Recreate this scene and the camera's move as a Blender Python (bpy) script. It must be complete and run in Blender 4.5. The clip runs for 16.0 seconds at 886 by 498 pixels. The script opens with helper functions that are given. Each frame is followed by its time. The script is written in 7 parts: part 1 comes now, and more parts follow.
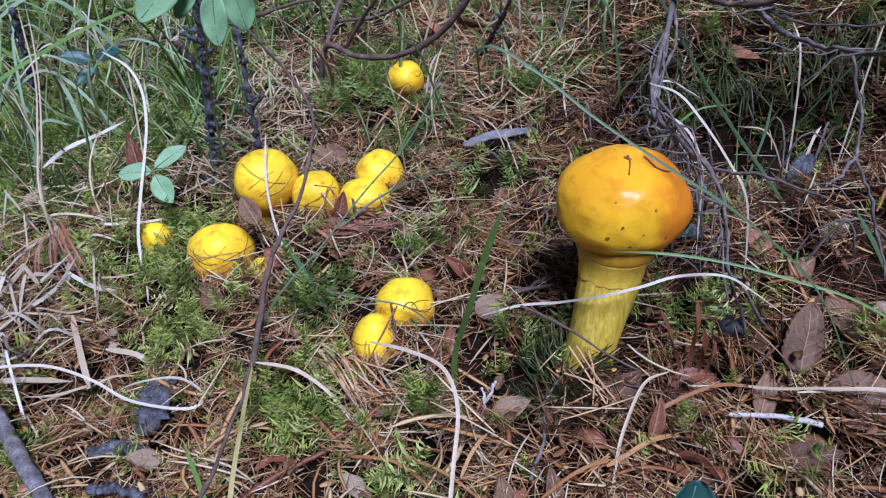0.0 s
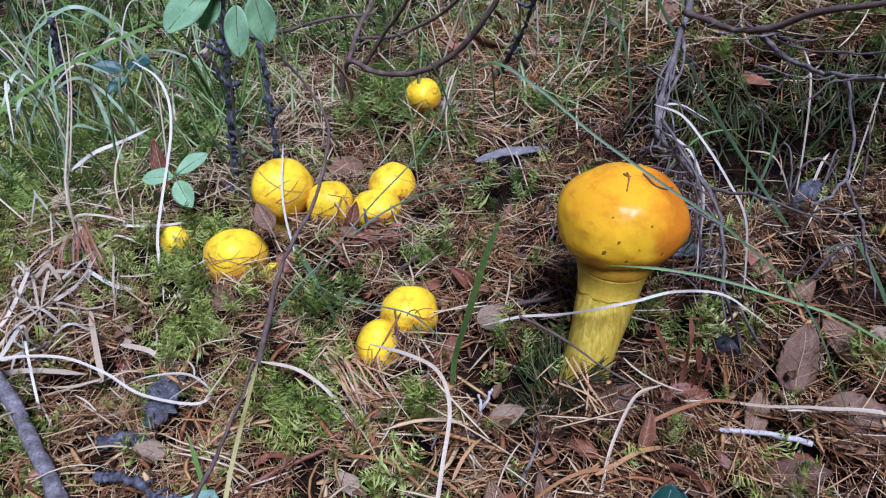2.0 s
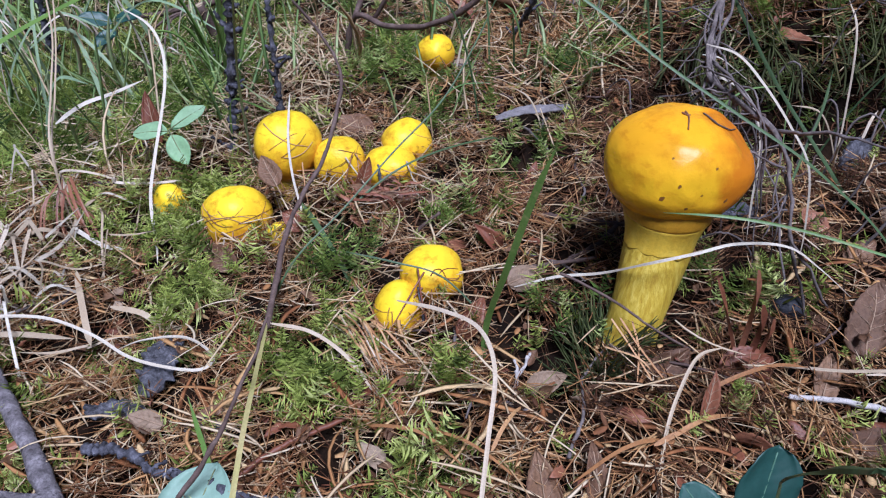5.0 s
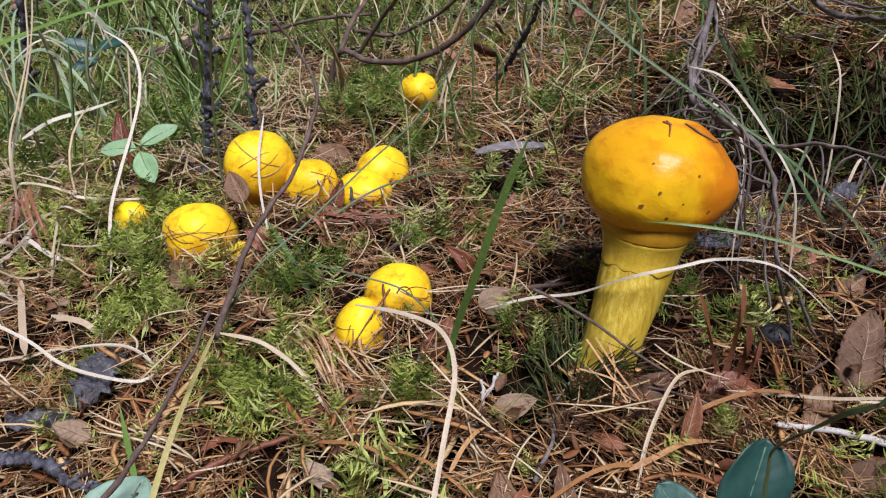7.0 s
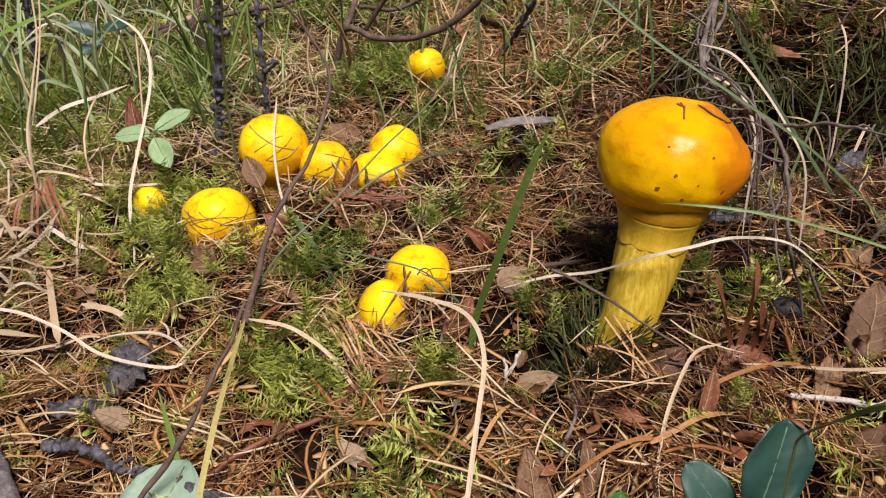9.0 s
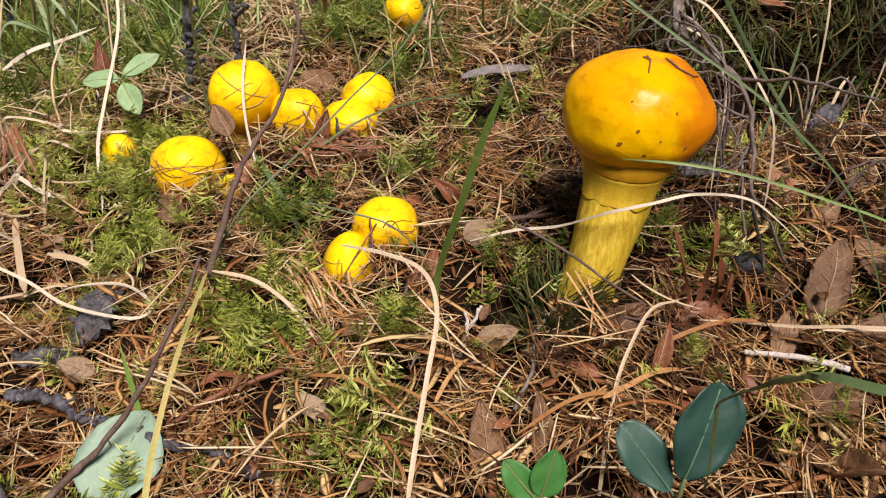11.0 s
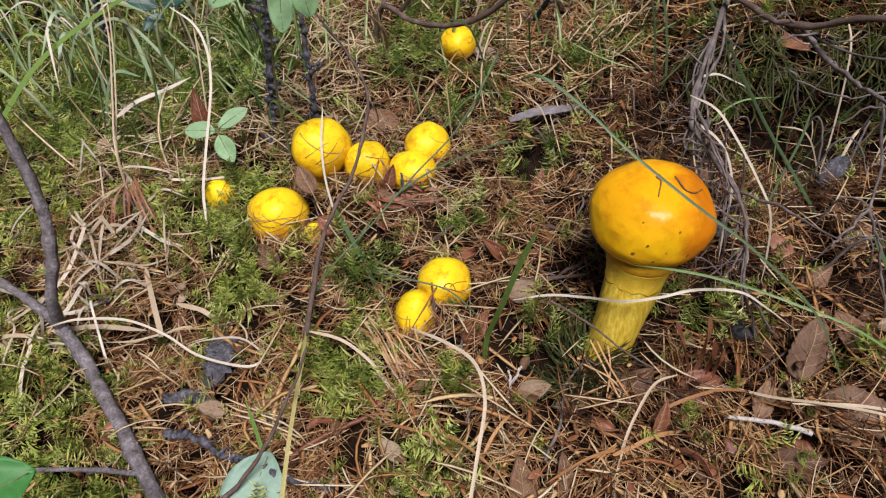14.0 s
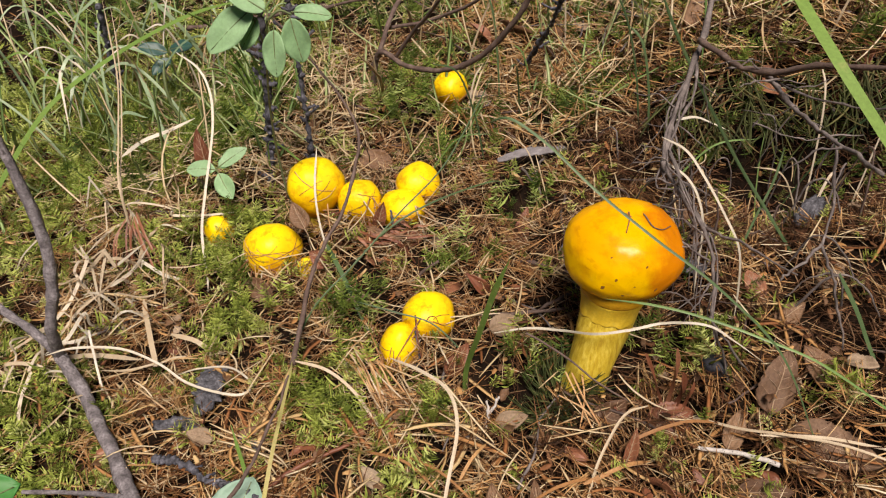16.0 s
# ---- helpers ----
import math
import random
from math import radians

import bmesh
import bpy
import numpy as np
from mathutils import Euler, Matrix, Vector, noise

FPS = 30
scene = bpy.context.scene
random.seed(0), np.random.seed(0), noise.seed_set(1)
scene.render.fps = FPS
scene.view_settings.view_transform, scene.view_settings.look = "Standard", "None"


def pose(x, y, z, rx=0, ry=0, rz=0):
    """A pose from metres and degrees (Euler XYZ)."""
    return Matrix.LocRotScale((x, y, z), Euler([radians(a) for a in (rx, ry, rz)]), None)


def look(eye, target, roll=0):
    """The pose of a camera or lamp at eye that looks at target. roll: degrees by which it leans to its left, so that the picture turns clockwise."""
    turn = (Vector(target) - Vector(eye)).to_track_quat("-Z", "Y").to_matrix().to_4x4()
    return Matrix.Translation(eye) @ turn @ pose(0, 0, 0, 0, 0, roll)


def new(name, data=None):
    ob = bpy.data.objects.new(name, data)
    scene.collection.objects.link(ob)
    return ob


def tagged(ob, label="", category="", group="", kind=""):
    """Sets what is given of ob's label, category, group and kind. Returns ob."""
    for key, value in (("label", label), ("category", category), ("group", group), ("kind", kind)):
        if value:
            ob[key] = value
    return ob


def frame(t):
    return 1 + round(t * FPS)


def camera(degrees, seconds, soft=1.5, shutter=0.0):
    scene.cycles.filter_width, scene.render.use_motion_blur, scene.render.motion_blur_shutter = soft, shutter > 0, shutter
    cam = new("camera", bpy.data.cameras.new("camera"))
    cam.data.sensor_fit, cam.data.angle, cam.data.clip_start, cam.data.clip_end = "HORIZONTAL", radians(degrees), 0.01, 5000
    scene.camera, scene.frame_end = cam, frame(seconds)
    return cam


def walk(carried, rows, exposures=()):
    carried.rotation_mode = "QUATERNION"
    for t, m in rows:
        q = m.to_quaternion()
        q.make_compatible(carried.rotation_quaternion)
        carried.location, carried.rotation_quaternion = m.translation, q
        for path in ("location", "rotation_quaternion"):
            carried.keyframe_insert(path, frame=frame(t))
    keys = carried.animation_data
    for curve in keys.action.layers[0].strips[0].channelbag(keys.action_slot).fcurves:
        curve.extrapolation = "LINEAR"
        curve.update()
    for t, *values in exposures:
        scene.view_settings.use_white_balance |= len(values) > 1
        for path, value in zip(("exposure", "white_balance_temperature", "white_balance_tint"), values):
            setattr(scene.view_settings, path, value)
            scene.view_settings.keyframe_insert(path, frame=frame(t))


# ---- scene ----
cam = camera(62.0, 16.0, soft=1.15)
PATH = [
    (0, (0.008, -0.005, 0.289), (-0.035, 1.64, -0.847), -1.3),
    (0.5, (0.008, -0.017, 0.3), (-0.075, 1.615, -0.854), -1.6),
    (1, (0.016, -0.012, 0.299), (-0.069, 1.637, -0.829), -0.3),
    (1.5, (0.02, -0.01, 0.296), (-0.077, 1.652, -0.813), -0.2),
    (2, (0.019, -0.017, 0.29), (-0.09, 1.658, -0.798), -0.5),
    (2.5, (0.017, -0.005, 0.28), (-0.07, 1.674, -0.803), 0.0),
    (3, (0.032, 0.01, 0.278), (-0.047, 1.686, -0.81), 0.2),
    (3.5, (0.037, 0.006, 0.275), (-0.026, 1.674, -0.826), 0.3),
    (4, (0.001, 0.002, 0.27), (-0.075, 1.671, -0.829), -0.3),
    (4.2, (-0.005, 0.002, 0.265), (-0.076, 1.67, -0.837), -0.0),
    (6.3, (-0.004, 0.003, 0.239), (-0.034, 1.719, -0.787), 2.4),
    (6.5, (0.0, 0.009, 0.235), (-0.015, 1.746, -0.757), 2.9),
    (7, (0.005, 0.004, 0.214), (-0.035, 1.788, -0.689), 3.7),
    (7.5, (-0.001, -0.005, 0.201), (-0.04, 1.79, -0.68), 4.1),
    (8, (0.002, -0.004, 0.2), (-0.049, 1.811, -0.639), 4.0),
    (8.5, (-0.001, -0.007, 0.198), (-0.065, 1.804, -0.647), 4.1),
    (9, (-0.005, 0.0, 0.226), (-0.035, 1.736, -0.767), 2.4),
    (9.2, (-0.006, -0.006, 0.226), (-0.039, 1.731, -0.766), 2.7),
    (11.3, (0.01, 0.005, 0.23), (0.0, 1.655, -0.899), 3.2),
    (11.5, (0.006, 0.006, 0.232), (-0.016, 1.66, -0.891), 3.0),
    (12, (0.004, 0.014, 0.264), (-0.062, 1.662, -0.868), 1.1),
    (12.5, (0.007, -0.003, 0.28), (-0.101, 1.604, -0.905), 2.3),
    (13, (0.017, 0.0, 0.307), (-0.062, 1.502, -1.011), 1.9),
    (13.5, (0.013, -0.003, 0.326), (-0.091, 1.469, -1.023), 1.0),
    (14, (0.008, -0.003, 0.347), (-0.136, 1.474, -0.994), -0.3),
    (14.5, (0.009, -0.008, 0.345), (-0.129, 1.478, -0.987), 0.7),
    (15, (0.012, -0.014, 0.341), (-0.141, 1.474, -0.987), 0.8),
    (15.5, (0.017, -0.014, 0.337), (-0.141, 1.515, -0.942), 2.3),
    (16, (0.028, -0.016, 0.355), (-0.161, 1.528, -0.902), -0.8),
]
EXPOSURES = [(0.0, 0.21, 4720, 26), (4.2, 0.29, 4720, 26), (6.3, 0.25, 5560, 22), (8.0, 0.26, 5980, 22), (9.2, 0.36, 6800, 23), (11.3, 0.42, 6950, 23), (12.5, 0.26, 6450, 20), (14.5, 0.17, 6050, 22), (15.5, 0.32, 6600, 20), (16.0, 0.35, 6850, 19)]
walk(cam, [(t, look(eye, target, roll)) for t, eye, target, roll in PATH], EXPOSURES)

from mathutils.bvhtree import BVHTree

# ---- world and sun ----
world = bpy.data.worlds.new("forest_sky")
scene.world = world
world.use_nodes = True
wn = world.node_tree.nodes
sky = wn.new("ShaderNodeTexSky")
sky.sky_type, sky.sun_disc = "NISHITA", False
SUN_ELEVATION, SUN_TURN = 63.0, 166.0
sky.sun_elevation, sky.sun_rotation = radians(SUN_ELEVATION), radians(SUN_TURN)
world.node_tree.links.new(sky.outputs["Color"], wn["Background"].inputs["Color"])
wn["Background"].inputs["Strength"].default_value = 0.013
sun = new("sun", bpy.data.lights.new("sun", "SUN"))
sun.data.energy, sun.data.angle, sun.data.color = 5.0, radians(22), (1.0, 0.94, 0.84)
_e, _a = radians(SUN_ELEVATION), radians(SUN_TURN)
sun.matrix_world = look((math.sin(_a) * math.cos(_e), math.cos(_a) * math.cos(_e), math.sin(_e)), (0, 0, 0))


# ---- materials ----
def ramp(nt, source, colours, places=None):
    r = nt.nodes.new("ShaderNodeValToRGB")
    while len(r.color_ramp.elements) < len(colours):
        r.color_ramp.elements.new(0.5)
    for i, c in enumerate(colours):
        r.color_ramp.elements[i].position = places[i] if places else i / max(1, len(colours) - 1)
        r.color_ramp.elements[i].color = (*c, 1)
    nt.links.new(source, r.inputs["Fac"])
    return r.outputs["Color"]


def noise_of(nt, coord, scale, detail=4.0, rough=0.6, stretch=None):
    n = nt.nodes.new("ShaderNodeTexNoise")
    n.inputs["Scale"].default_value, n.inputs["Detail"].default_value, n.inputs["Roughness"].default_value = scale, detail, rough
    if stretch:
        m = nt.nodes.new("ShaderNodeMapping")
        m.inputs["Scale"].default_value = stretch
        nt.links.new(coord, m.inputs["Vector"])
        coord = m.outputs["Vector"]
    nt.links.new(coord, n.inputs["Vector"])
    return n.outputs["Fac"]


def mixed(nt, a, b, fac, mode="MIX"):
    m = nt.nodes.new("ShaderNodeMix")
    m.data_type, m.blend_type = "RGBA", mode
    for s, v in (("Factor", fac), ("A", a), ("B", b)):
        sock = [q for q in m.inputs if q.name == s and q.enabled and q.type in (("VALUE",) if s == "Factor" else ("RGBA",))][0]
        if isinstance(v, (int, float)):
            sock.default_value = v
        elif isinstance(v, tuple):
            sock.default_value = (*v, 1)
        else:
            nt.links.new(v, sock)
    return [q for q in m.outputs if q.type == "RGBA"][0]


def surface(name, palette, rough=0.8, vary="island", fine=900.0, coarse=70.0, grain=0.35, bump=0.3, dist=0.0004, dirt=None, dirt_at=(0.55, 0.75), dirt_scale=160.0, spec=0.4, through_light=0.0):
    """A surface whose colour runs over a palette by piece, with coarse patches, fine grain, stains and relief."""
    m = bpy.data.materials.new(name)
    m.use_nodes = True
    nt = m.node_tree
    bsdf = nt.nodes["Principled BSDF"]
    co = nt.nodes.new("ShaderNodeTexCoord").outputs["Object"]
    big = noise_of(nt, co, coarse, 3.0)
    if vary == "island":
        rnd = nt.nodes.new("ShaderNodeNewGeometry").outputs["Random Per Island"]
    elif vary == "object":
        rnd = nt.nodes.new("ShaderNodeObjectInfo").outputs["Random"]
    else:
        rnd = big
    mixv = nt.nodes.new("ShaderNodeMath")
    mixv.operation = "MULTIPLY_ADD"
    mixv.inputs[1].default_value = 0.7 if vary else 1.4
    nt.links.new(rnd, mixv.inputs[0])
    off = nt.nodes.new("ShaderNodeMath")
    off.operation = "MULTIPLY_ADD"
    off.inputs[1].default_value, off.inputs[2].default_value = (0.6, -0.15) if vary else (0.0, -0.2)
    nt.links.new(big, off.inputs[0])
    nt.links.new(off.outputs[0], mixv.inputs[2])
    col = ramp(nt, mixv.outputs[0], palette)
    small = noise_of(nt, co, fine, 5.0, 0.7)
    col = mixed(nt, col, ramp(nt, small, [(1 - grain,) * 3, (1 + grain * 0.35,) * 3], [0.3, 0.7]), 1.0, "MULTIPLY")
    if dirt:
        col = mixed(nt, col, dirt, ramp(nt, noise_of(nt, co, dirt_scale, 5.0, 0.65), [(0, 0, 0), (1, 1, 1)], list(dirt_at)))
    nt.links.new(col, bsdf.inputs["Base Color"])
    bsdf.inputs["Roughness"].default_value = rough
    bsdf.inputs["Specular IOR Level"].default_value = spec
    if bump:
        b = nt.nodes.new("ShaderNodeBump")
        b.inputs["Strength"].default_value, b.inputs["Distance"].default_value = bump, dist
        nt.links.new(small, b.inputs["Height"])
        nt.links.new(b.outputs["Normal"], bsdf.inputs["Normal"])
    if through_light:
        tr = nt.nodes.new("ShaderNodeBsdfTranslucent")
        nt.links.new(col, tr.inputs["Color"])
        ms = nt.nodes.new("ShaderNodeMixShader")
        ms.inputs["Fac"].default_value = through_light
        nt.links.new(bsdf.outputs[0], ms.inputs[1])
        nt.links.new(tr.outputs[0], ms.inputs[2])
        nt.links.new(ms.outputs[0], nt.nodes["Material Output"].inputs["Surface"])
    return m


SOIL = surface("forest_soil", [(0.004, 0.003, 0.002), (0.012, 0.007, 0.004), (0.035, 0.02, 0.010)], 0.95, None, 700, 60, 0.5, 0.6, 0.002, spec=0.1)
# darker copy of NEEDLE; also stands for shade by the shrub and hollow
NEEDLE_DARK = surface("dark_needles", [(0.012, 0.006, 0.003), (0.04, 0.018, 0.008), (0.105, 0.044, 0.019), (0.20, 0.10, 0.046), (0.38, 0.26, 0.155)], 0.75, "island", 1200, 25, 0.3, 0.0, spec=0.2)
CRUMBS = surface("rotted_crumbs", [(0.010, 0.006, 0.004), (0.028, 0.015, 0.008), (0.06, 0.032, 0.016), (0.13, 0.075, 0.038)], 0.9, "island", 1200, 25, 0.4, 0.0, spec=0.1)
NEEDLE = surface("fallen_needles", [(0.018, 0.008, 0.004), (0.085, 0.033, 0.013), (0.27, 0.12, 0.044), (0.49, 0.30, 0.14), (0.70, 0.57, 0.40)], 0.7, "island", 1200, 25, 0.3, 0.0, spec=0.2)
NEEDLE_GOLD = surface("golden_needles", [(0.13, 0.05, 0.016), (0.32, 0.15, 0.05), (0.52, 0.31, 0.13), (0.70, 0.53, 0.30)], 0.6, "island", 1200, 25, 0.3, 0.0, spec=0.3)
STRAW = surface("dry_grass", [(0.36, 0.23, 0.12), (0.50, 0.37, 0.21), (0.60, 0.48, 0.30), (0.66, 0.57, 0.42)], 0.65, "island", 900, 40, 0.25, 0.0, dirt=(0.25, 0.16, 0.08), dirt_at=(0.6, 0.8), spec=0.2)
NEEDLE_OB = surface("tan_needle", [(0.30, 0.14, 0.055), (0.44, 0.25, 0.11), (0.55, 0.38, 0.20)], 0.7, "object", 1200, 60, 0.3, 0.0)
STRIP = surface("orange_brown_strips", [(0.10, 0.04, 0.016), (0.27, 0.11, 0.04), (0.44, 0.24, 0.09), (0.60, 0.42, 0.20), (0.62, 0.50, 0.30)], 0.7, "island", 900, 40, 0.35, 0.0, spec=0.2)
STRAW_OB = surface("dry_grass_blade", [(0.32, 0.24, 0.145), (0.45, 0.365, 0.25), (0.58, 0.51, 0.40)], 0.6, "object", 1100, 60, 0.25, 0.3, 0.0003, dirt=(0.34, 0.24, 0.13), dirt_at=(0.58, 0.8))
MOSS = surface("feather_moss", [(0.040, 0.066, 0.012), (0.23, 0.30, 0.050), (0.52, 0.61, 0.13), (0.76, 0.80, 0.36)], 0.6, "island", 800, 30, 0.25, 0.0, through_light=0.32, spec=0.2)
HAIR_MOSS = surface("hair_moss", [(0.012, 0.018, 0.008), (0.04, 0.055, 0.018), (0.09, 0.115, 0.035), (0.30, 0.25, 0.12)], 0.6, "island", 800, 30, 0.25, 0.0, spec=0.2)
MOSS_DARK = surface("star_moss", [(0.020, 0.042, 0.010), (0.10, 0.17, 0.034), (0.31, 0.43, 0.08), (0.60, 0.70, 0.27)], 0.55, "island", 800, 30, 0.25, 0.0, through_light=0.32, spec=0.2)
GRASS = surface("green_grass", [(0.10, 0.18, 0.05), (0.24, 0.37, 0.12), (0.44, 0.56, 0.24), (0.64, 0.70, 0.44)], 0.5, "island", 600, 25, 0.2, 0.0, through_light=0.3)
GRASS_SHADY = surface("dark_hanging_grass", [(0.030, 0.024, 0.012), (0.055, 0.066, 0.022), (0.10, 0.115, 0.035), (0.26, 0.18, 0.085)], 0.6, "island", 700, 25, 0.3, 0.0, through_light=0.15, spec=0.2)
GRASS_OB = surface("green_grass_blade", [(0.09, 0.17, 0.05), (0.14, 0.25, 0.07), (0.22, 0.33, 0.11)], 0.45, "object", 900, 45, 0.25, 0.2, 0.0002, dirt=(0.26, 0.25, 0.10), dirt_at=(0.62, 0.82), through_light=0.25)
GRASS_YELLOW = surface("yellowing_grass_blade", [(0.32, 0.36, 0.09), (0.50, 0.46, 0.17), (0.62, 0.52, 0.27)], 0.5, None, 900, 28, 0.25, 0.2, 0.0002, dirt=(0.40, 0.28, 0.12), dirt_at=(0.58, 0.8), through_light=0.25)
ORANGE_STRAP = surface("orange_brown_strap", [(0.20, 0.085, 0.028), (0.34, 0.165, 0.058), (0.50, 0.30, 0.125)], 0.65, "object", 900, 60, 0.35, 0.3, 0.0003, dirt=(0.14, 0.06, 0.025), dirt_at=(0.58, 0.78))
WHITE_STRAW = surface("white_dry_grass", [(0.36, 0.315, 0.225), (0.49, 0.44, 0.345), (0.65, 0.61, 0.51)], 0.6, "object", 1300, 80, 0.3, 0.3, 0.0003, dirt=(0.40, 0.33, 0.24), dirt_at=(0.56, 0.78))
GRASS_BRIGHT = surface("bright_grass_blade", [(0.15, 0.27, 0.05), (0.22, 0.36, 0.08), (0.32, 0.44, 0.13)], 0.5, "object", 900, 45, 0.25, 0.2, 0.0002, dirt=(0.44, 0.42, 0.16), dirt_at=(0.60, 0.85), through_light=0.35)
# pale green blades; the sky's sheen on them is put into the palette
GRASS_PALE = surface("pale_grass_blade", [(0.24, 0.36, 0.20), (0.36, 0.48, 0.29), (0.48, 0.58, 0.40)], 0.4, "object", 900, 45, 0.2, 0.2, 0.0002, dirt=(0.42, 0.42, 0.24), dirt_at=(0.62, 0.82), through_light=0.3)
GRASS_DARK = surface("dark_grass_blade", [(0.045, 0.085, 0.035), (0.075, 0.13, 0.05), (0.12, 0.19, 0.08)], 0.5, "object", 900, 45, 0.25, 0.2, 0.0002, dirt=(0.17, 0.15, 0.08), dirt_at=(0.58, 0.8), through_light=0.15)
GREY_TWIG = surface("weathered_grey_twig", [(0.060, 0.048, 0.044), (0.15, 0.126, 0.118), (0.36, 0.315, 0.29)], 0.85, None, 900, 120, 0.45, 0.6, 0.0006)
BROWN_TWIG = surface("brown_twig_bark", [(0.055, 0.035, 0.028), (0.12, 0.08, 0.065), (0.22, 0.165, 0.14)], 0.8, None, 900, 120, 0.45, 0.6, 0.0006)
BRANCH = surface("smooth_branch_bark", [(0.075, 0.064, 0.066), (0.22, 0.198, 0.208), (0.48, 0.445, 0.46)], 0.7, None, 650, 170, 0.65, 1.0, 0.0014, dirt=(0.06, 0.05, 0.045), dirt_at=(0.6, 0.72), dirt_scale=220)
DARK_STEM = surface("black_lichen_stem", [(0.010, 0.010, 0.012), (0.045, 0.045, 0.055), (0.14, 0.14, 0.17), (0.38, 0.38, 0.44)], 0.85, None, 700, 260, 0.5, 0.8, 0.001)
LICHEN = surface("blue_grey_lichen", [(0.04, 0.04, 0.046), (0.13, 0.13, 0.15), (0.34, 0.34, 0.38)], 0.9, None, 900, 300, 0.6, 1.0, 0.0018)
DEAD_LEAF = surface("dead_leaf", [(0.085, 0.040, 0.018), (0.16, 0.083, 0.040), (0.26, 0.155, 0.085)], 0.6, "object", 700, 110, 0.5, 0.7, 0.0008, dirt=(0.09, 0.04, 0.022), dirt_at=(0.52, 0.68), dirt_scale=150)
RED_LEAF = surface("red_brown_leaf", [(0.11, 0.035, 0.018), (0.20, 0.072, 0.035), (0.31, 0.14, 0.075)], 0.5, "object", 700, 90, 0.35, 0.4, 0.0005, dirt=(0.08, 0.03, 0.02), dirt_at=(0.58, 0.75), dirt_scale=140)
GREY_LEAF = surface("bleached_leaf", [(0.19, 0.13, 0.08), (0.28, 0.20, 0.13), (0.36, 0.28, 0.195)], 0.7, "object", 700, 90, 0.35, 0.5, 0.0005, dirt=(0.20, 0.12, 0.09), dirt_at=(0.55, 0.75), dirt_scale=130)
FADED_LEAF = surface("faded_brown_leaf", [(0.12, 0.066, 0.036), (0.21, 0.125, 0.075), (0.33, 0.225, 0.15)], 0.65, "object", 700, 110, 0.45, 0.7, 0.0008, dirt=(0.11, 0.055, 0.03), dirt_at=(0.54, 0.70), dirt_scale=140)
BERRY = surface("black_berry", [(0.008, 0.009, 0.013), (0.02, 0.022, 0.03), (0.05, 0.05, 0.065)], 0.55, None, 600, 200, 0.4, 0.6, 0.001)
VEIN = surface("pale_leaf_vein", [(0.27, 0.18, 0.11), (0.36, 0.26, 0.17)], 0.7, "object", 700, 90, 0.2, 0.0)
SHOOT_LEAF = surface("blue_green_leaf", [(0.014, 0.052, 0.042), (0.022, 0.075, 0.060), (0.036, 0.10, 0.080)], 0.5, "object", 500, 60, 0.15, 0.2, 0.0003, spec=0.5)
PLANT_LEAF = surface("soft_green_leaf", [(0.27, 0.47, 0.23), (0.35, 0.57, 0.30), (0.43, 0.64, 0.38)], 0.5, "object", 500, 60, 0.15, 0.25, 0.0003, through_light=0.4)
FRESH_LEAF = surface("fresh_green_leaf", [(0.05, 0.22, 0.05), (0.08, 0.29, 0.07), (0.12, 0.34, 0.10)], 0.5, "object", 500, 60, 0.15, 0.25, 0.0003, through_light=0.35)
SHOOT_RIB = surface("blue_green_rib", [(0.06, 0.14, 0.09), (0.09, 0.18, 0.12)], 0.5, "object", 700, 80, 0.2, 0.0)
PALE_LEAF = surface("pale_blue_green_leaf", [(0.17, 0.28, 0.21), (0.23, 0.35, 0.27), (0.30, 0.41, 0.33)], 0.6, "object", 500, 60, 0.15, 0.3, 0.0003)
GREEN_STALK = surface("green_stalk", [(0.10, 0.14, 0.05), (0.20, 0.22, 0.10)], 0.6, "object", 700, 80, 0.3, 0.0)
WOOD_GREY = surface("grey_bark_strip", [(0.10, 0.09, 0.09), (0.20, 0.185, 0.19), (0.36, 0.335, 0.34)], 0.8, None, 900, 110, 0.4, 0.7, 0.0008)
CUT_WOOD = surface("cream_cut_wood", [(0.48, 0.37, 0.22), (0.60, 0.49, 0.32), (0.70, 0.60, 0.43)], 0.7, None, 700, 200, 0.3, 0.3, 0.0004)
WHITE_STICK = surface("white_speckled_stick", [(0.34, 0.31, 0.28), (0.50, 0.47, 0.44), (0.60, 0.57, 0.54)], 0.8, None, 700, 300, 0.3, 0.6, 0.0006, dirt=(0.06, 0.05, 0.04), dirt_at=(0.58, 0.64), dirt_scale=800)


